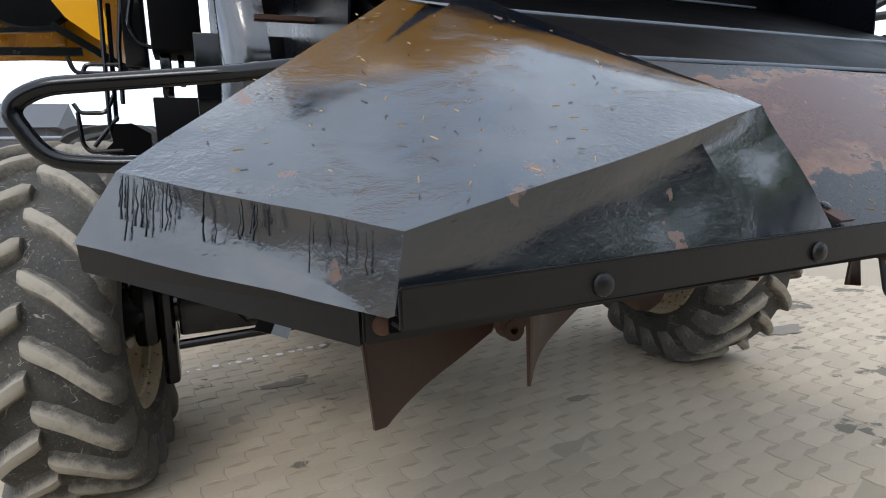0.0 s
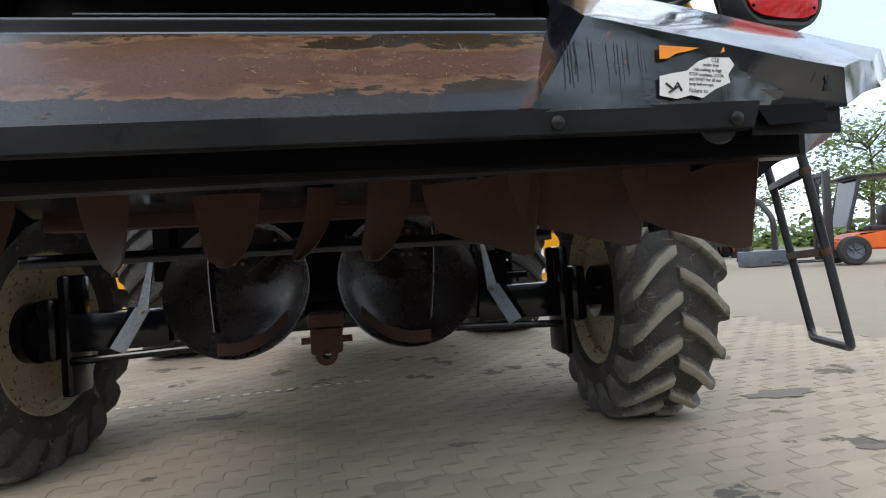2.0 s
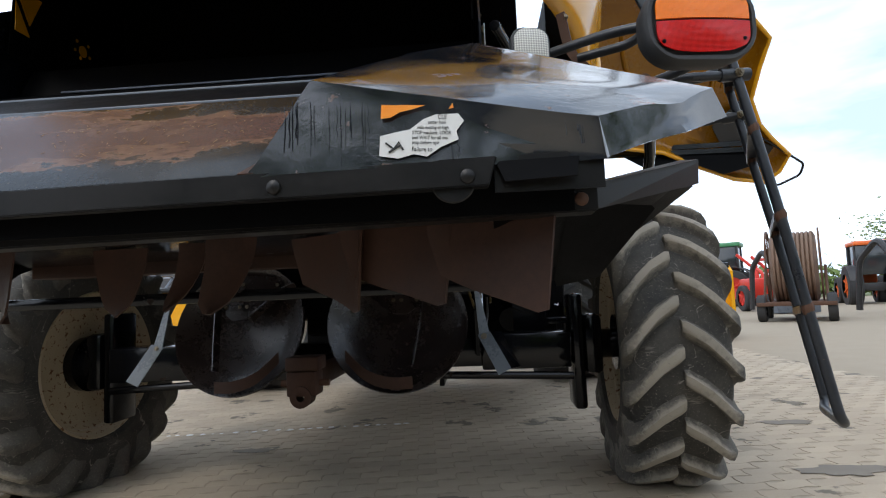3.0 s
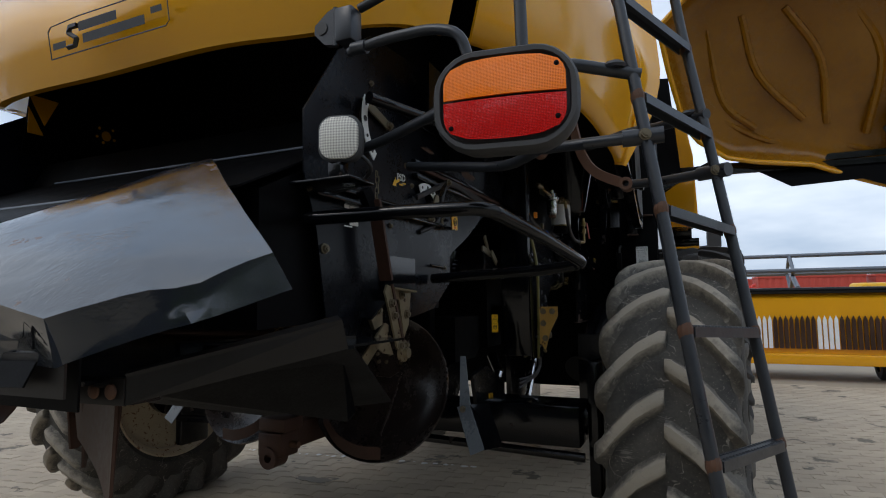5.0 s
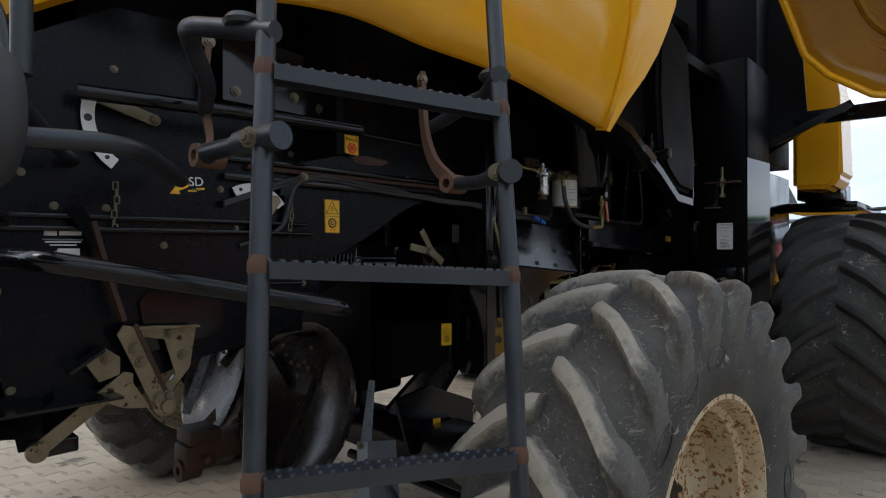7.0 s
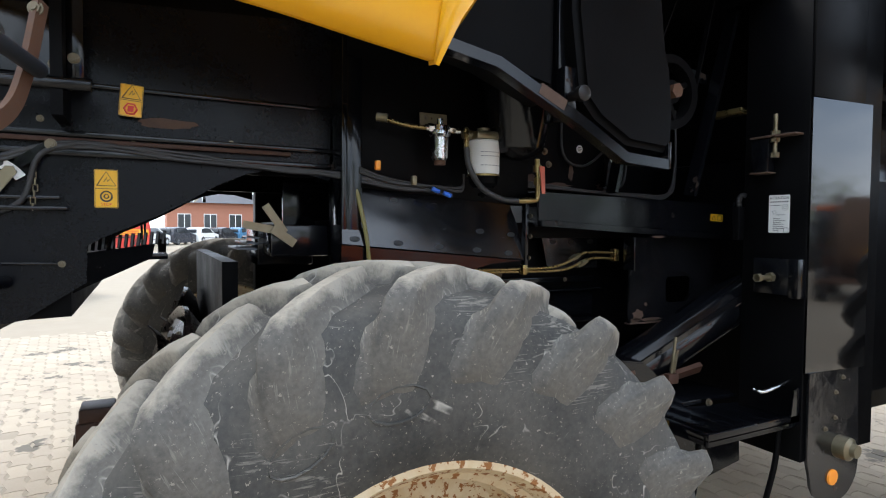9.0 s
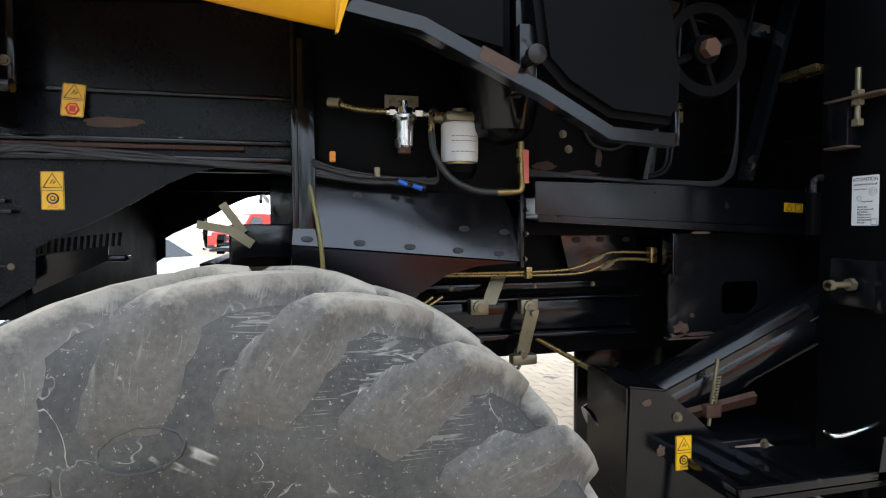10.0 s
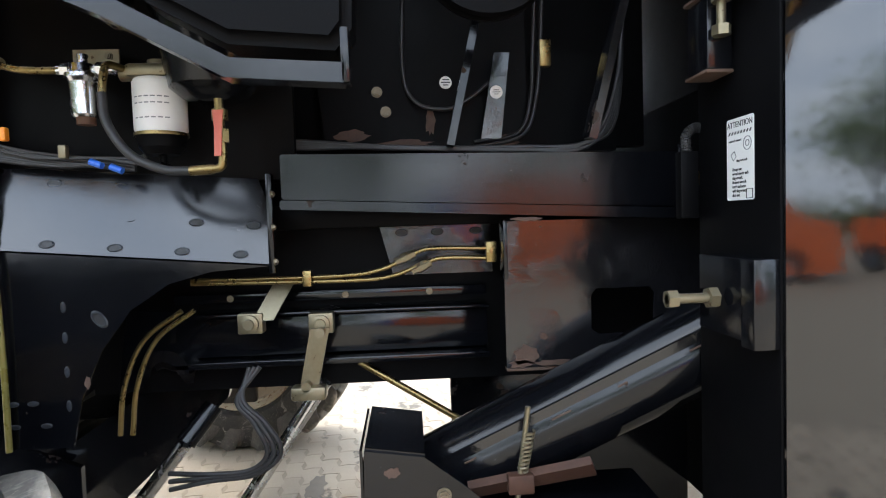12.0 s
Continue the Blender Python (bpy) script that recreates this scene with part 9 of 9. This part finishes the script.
def forklift(m):
    e = new("forklift")
    e.matrix_basis = m
    tagged(e, "orange forklift truck with a tall black mast", "forklift")

    def add(name, bm, material):
        bmesh.ops.transform(bm, matrix=m, verts=bm.verts)
        return part(name, bm, material, e)

    bm = bmesh.new()
    prism(bm, [(-1.5, -0.6, 0.4), (-1.55, -0.6, 1.2), (-0.6, -0.6, 1.3), (-0.4, -0.6, 0.9), (0.6, -0.6, 0.85), (0.9, -0.6, 0.7), (0.95, -0.6, 0.4)], (0, 1.2, 0))
    bmesh.ops.bevel(bm, geom=list(bm.edges), offset=0.05, segments=2, affect="EDGES")
    add("body", bm, ORANGEP)
    bm = bmesh.new()
    box(bm, (-0.95, -0.6, 2.35), (0.75, 0.6, 2.43), 0.03)
    add("cab_roof", bm, CARBLK)
    for x0, x1 in ((-1.0, -0.9), (0.85, 0.5)):
        for y in (-0.56, 0.56):
            bm = bmesh.new()
            tube(bm, [(x0, y, 0.95), (x1, y, 2.38)], 0.05, 6)
            add("cab_post", bm, CARBLK)
    bm = bmesh.new()
    sheet(bm, [(0.82, -0.52, 1.05), (0.82, 0.52, 1.05), (0.55, 0.52, 2.32), (0.55, -0.52, 2.32)], 0.01)
    add("windscreen", bm, GLASS_D)
    bm = bmesh.new()
    box(bm, (-0.4, -0.25, 0.95), (-0.2, 0.25, 1.6), 0.05)
    box(bm, (-0.4, -0.25, 0.9), (0.15, 0.25, 1.05), 0.05)
    add("seat", bm, CARBLK)
    for y in (-0.36, 0.36):
        bm = bmesh.new()
        box(bm, (1.15, y - 0.08, 0.15), (1.32, y + 0.08, 2.6), 0.01)
        add("mast", bm, CARBLK)
        bm = bmesh.new()
        box(bm, (1.35, y - 0.06, 0.12), (2.45, y + 0.06, 0.17), 0.005)
        add("fork", bm, CARBLK)
    for z in (0.5, 1.3, 2.45):
        bm = bmesh.new()
        box(bm, (1.18, -0.4, z), (1.3, 0.4, z + 0.12), 0.01)
        add("mast_crossbar", bm, CARBLK)
    bm = bmesh.new()
    lathe(bm, [(-0.03, 0.05), (-0.03, 0.16), (0.03, 0.16), (0.03, 0.05)], (1.25, 0, 2.45), "x", 20, closed=True)
    add("chain_wheel", bm, CARBLK)
    for y in (-0.58, 0.58):
        add_wheel(e, m @ Vector((0.75, y, 0.40)), m.to_3x3() @ Vector((0, 1, 0)), 0.40, 0.3, GREY)
        add_wheel(e, m @ Vector((-1.0, y, 0.33)), m.to_3x3() @ Vector((0, 1, 0)), 0.33, 0.25, GREY)
    return e


forklift(heading(16.6, 15.6, 160, 1.05))


def loader_arm(x, y):
    e = thing("front_loader", (x, y, 0), "black front loader frame standing on the ground", "front loader")
    for s in (-0.5, 0.5):
        bm = bmesh.new()
        tube(bm, bent([(x + s, y - 0.8, 0.1), (x + s, y - 0.8, 1.5), (x + s, y - 0.1, 2.2), (x + s, y + 0.8, 1.6), (x + s, y + 1.0, 0.1)], 0.25, 4), 0.09, 8)
        part("loader_beam", bm, CARBLK, e)
    bm = bmesh.new()
    rod(bm, (x - 0.5, y, 2.1), (x + 0.5, y, 2.1), 0.06)
    part("cross_tube", bm, CARBLK, e)
    bm = bmesh.new()
    box(bm, (x - 0.7, y - 1.2, 0.02), (x + 0.7, y - 0.6, 0.5), 0.03)
    part("tool_carrier", bm, GREY, e)
    return e


loader_arm(14.6, 18.5)
loader_arm(13.0, 22.0)


def implement(x, y, label, paint):
    e = thing("implement", (x, y, 0), label, "farm implement")
    rng = random.Random(int(x * 7))
    for k in range(5):
        bm = bmesh.new()
        a = Vector((x + rng.uniform(-1, 1), y + rng.uniform(-0.8, 0.8), 0.2))
        tube(bm, bent([a, a + Vector((0, 0, rng.uniform(1.0, 1.9))), a + Vector((rng.uniform(-1, 1), 0.4, rng.uniform(1.4, 2.2)))], 0.2, 3), 0.06, 6)
        part("frame_tube", bm, paint, e)
    bm = bmesh.new()
    box(bm, (x - 1.1, y - 0.5, 0.5), (x + 1.1, y + 0.5, 1.25), 0.1)
    part("frame_box", bm, paint, e)
    for s in (-1, 1):
        add_wheel(e, (x + s * 1.1, y, 0.5), (1, 0, 0), 0.5, 0.3, paint)
    return e


implement(13.8, 24.0, "red sprayer with folded booms", REDP)
implement(16.5, 29.0, "red farm implement with raised arms", REDP)
implement(6.2, 38.0, "red farm machine with a crane arm", REDP)
implement(4.6, 41.0, "red farm machine among the containers", REDP)


def container(x, y, paint, label, deg=0):
    e = thing("container", (x, y, 0), label, "container")
    m = pose(x, y, 0, 0, 0, deg)
    bm = bmesh.new()
    n = 60
    out = []
    for k in range(n):
        out.append((-3 + 6 * k / (n - 1), -1.2 + (0.04 if k % 4 in (1, 2) else 0.0)))
    out += [(3 - 6 * k / (n - 1), 1.2 - (0.04 if k % 4 in (1, 2) else 0.0)) for k in range(n)]
    prism(bm, [m @ Vector((a, b, 0.15)) for a, b in out], (0, 0, 2.35))
    part("wall", bm, paint, e)
    for z in (0.0, 2.48):
        bm = bmesh.new()
        box(bm, (-3.03, -1.23, z), (3.03, 1.23, z + 0.16), 0.01, m=m)
        part("frame_rail", bm, paint, e)
    return e


container(10.0, 46.0, CONTAINER, "red corrugated shipping container", 4)
container(16.5, 46.5, CONTAINER, "red corrugated shipping container", 4)
container(4.5, 52.0, CONTAINER, "red corrugated shipping container", 8)
container(26, 9.5, mat("blue_container_paint", (0.03, 0.12, 0.42), rough=0.5), "blue corrugated shipping container", 85)
car(pose(16.5, 10.0, -0.06, 0, 0, 95) @ Matrix.Scale(1.2, 4), 4.8, 2.1, ORANGEP, "orange pickup van parked across the yard", True)
# a grass verge beyond the paving
GRASS = mat("grass_verge", (0.10, 0.14, 0.04), (0.20, 0.20, 0.09), rough=0.95, scale=0.6, fine=12, amount=1.0, bump=0.4)
bm = bmesh.new()
prism(bm, [(19, 46, -0.012), (60, 4, -0.012), (300, 4, -0.012), (300, 300, -0.012), (19, 300, -0.012)], (0, 0, 0.016))
structure("verge", bm, GRASS, "green grass verge beyond the yard")
# ---- interlocking pavers, nearest ones as separate pieces ----
PW, PL = 0.1125, 0.225


def paver_mesh(seed):
    rng = random.Random(seed)
    bm = bmesh.new()
    z = rng.uniform(-0.0008, 0.0008)
    k = 0.016
    half = []
    pts = [(-PL / 2, -PW / 2), (-PL / 4, -PW / 2 - k), (0, -PW / 2), (PL / 4, -PW / 2 + k), (PL / 2, -PW / 2), (PL / 2 - k * 0.6, 0), (PL / 2, PW / 2), (PL / 4, PW / 2 + k), (0, PW / 2), (-PL / 4, PW / 2 - k), (-PL / 2, PW / 2), (-PL / 2 - k * 0.6, 0)]
    cx = [(x * (1 - 0.0028 / 0.11), y * (1 - 0.0024 / 0.056)) for x, y in pts]
    top = [bm.verts.new((x * 0.988, y * 0.978, z)) for x, y in cx]
    mid = [bm.verts.new((x, y, z - 0.0012)) for x, y in cx]
    low = [bm.verts.new((x, y, -0.03)) for x, y in cx]
    bm.faces.new(top)
    n = len(cx)
    for a, b in ((top, mid), (mid, low)):
        for i in range(n):
            bm.faces.new((a[i], b[i], b[(i + 1) % n], a[(i + 1) % n]))
    return mesh_of("paver", bm, PAVER, 8)


PAVER_ME = [paver_mesh(k) for k in range(6)]
rng = random.Random(21)
near, rest = [], []
turn = pose(0, 0, 0, 0, 0, 6)
for j in range(-20, 115):
    for i in range(-28, 40):
        p = turn @ Vector((i * PL + (PL / 2 if j % 2 else 0), j * PW, 0))
        if not (-5.2 < p.x < 6.6 and -0.6 < p.y < 11.5):
            continue
        tilt = (rng.gauss(0, 0.13), rng.gauss(0, 0.13), 6 + rng.gauss(0, 0.4))
        m = pose(p.x, p.y, rng.gauss(0, 0.0007), *tilt)
        (near if (1.2 < p.x < 3.2 and 2.6 < p.y < 5.6 and len(near) < 300) else rest).append(m)
for m in near:
    piece("paver", rng.choice(PAVER_ME), m, ground)
base = []
for me in PAVER_ME:
    base.append(([tuple(v.co) for v in me.vertices], [tuple(f.vertices) for f in me.polygons]))
verts, faces = [], []
for m in rest:
    vs, fs = rng.choice(base)
    n = len(verts)
    verts += [tuple(m @ Vector(v)) for v in vs]
    faces += [tuple(n + i for i in f) for f in fs]
me = bpy.data.meshes.new("pavers")
me.from_pydata(verts, [], faces)
PAVERS = PAVER.copy()
nt = PAVERS.node_tree
for nd in list(nt.nodes):
    if nd.type == "OBJECT_INFO":
        geo = nt.nodes.new("ShaderNodeNewGeometry")
        for lk in list(nd.outputs["Random"].links):
            nt.links.new(geo.outputs["Random Per Island"], lk.to_socket)
me.materials.append(PAVERS)
pv = new("pavers", me)
pv.parent = ground
tagged(pv, "interlocking concrete pavers, dusty and worn", kind="stuff")
# oil stains and a loose leaf on the paving
STAIN = mat("oil_stain", (0.17, 0.145, 0.115), (0.27, 0.235, 0.185), rough=0.8, scale=14, fine=60, bump=0.1)
for x, y, r, s in ((4.48, 4.25, 0.16, 1), (2.36, 3.94, 0.05, 2), (0.9, 5.0, 0.10, 3), (4.2, 3.3, 0.06, 4), (4.75, 5.4, 0.12, 5)):
    bm = bmesh.new()
    q = random.Random(s)
    pts = []
    for k in range(22):
        a = 2 * math.pi * k / 22
        rr = r * (0.75 + 0.5 * q.random()) * (1 + 0.5 * math.cos(a) ** 2)
        pts.append((x + rr * math.cos(a), y + rr * 0.55 * math.sin(a), 0.004))
    prism(bm, pts, (0, 0, 0.0015))
    ob = new("stain", mesh_of("stain", bm, STAIN))
    ob.parent = ground
# white paint drips in a line beside the machine
for k in range(26):
    q = random.Random(100 + k)
    t = k / 25
    x, y = 1.9 - 2.2 * t + q.uniform(-0.02, 0.02), 5.75 - 0.25 * t + q.uniform(-0.015, 0.015)
    bm = bmesh.new()
    r = q.uniform(0.008, 0.03)
    prism(bm, [(x + r * (0.7 + 0.6 * q.random()) * math.cos(a), y + r * (0.7 + 0.6 * q.random()) * math.sin(a), 0.004) for a in [2 * math.pi * i / 10 for i in range(10)]], (0, 0, 0.0015))
    ob = new("paint_drip", mesh_of("paint_drip", bm, WHITE))
    ob.parent = ground
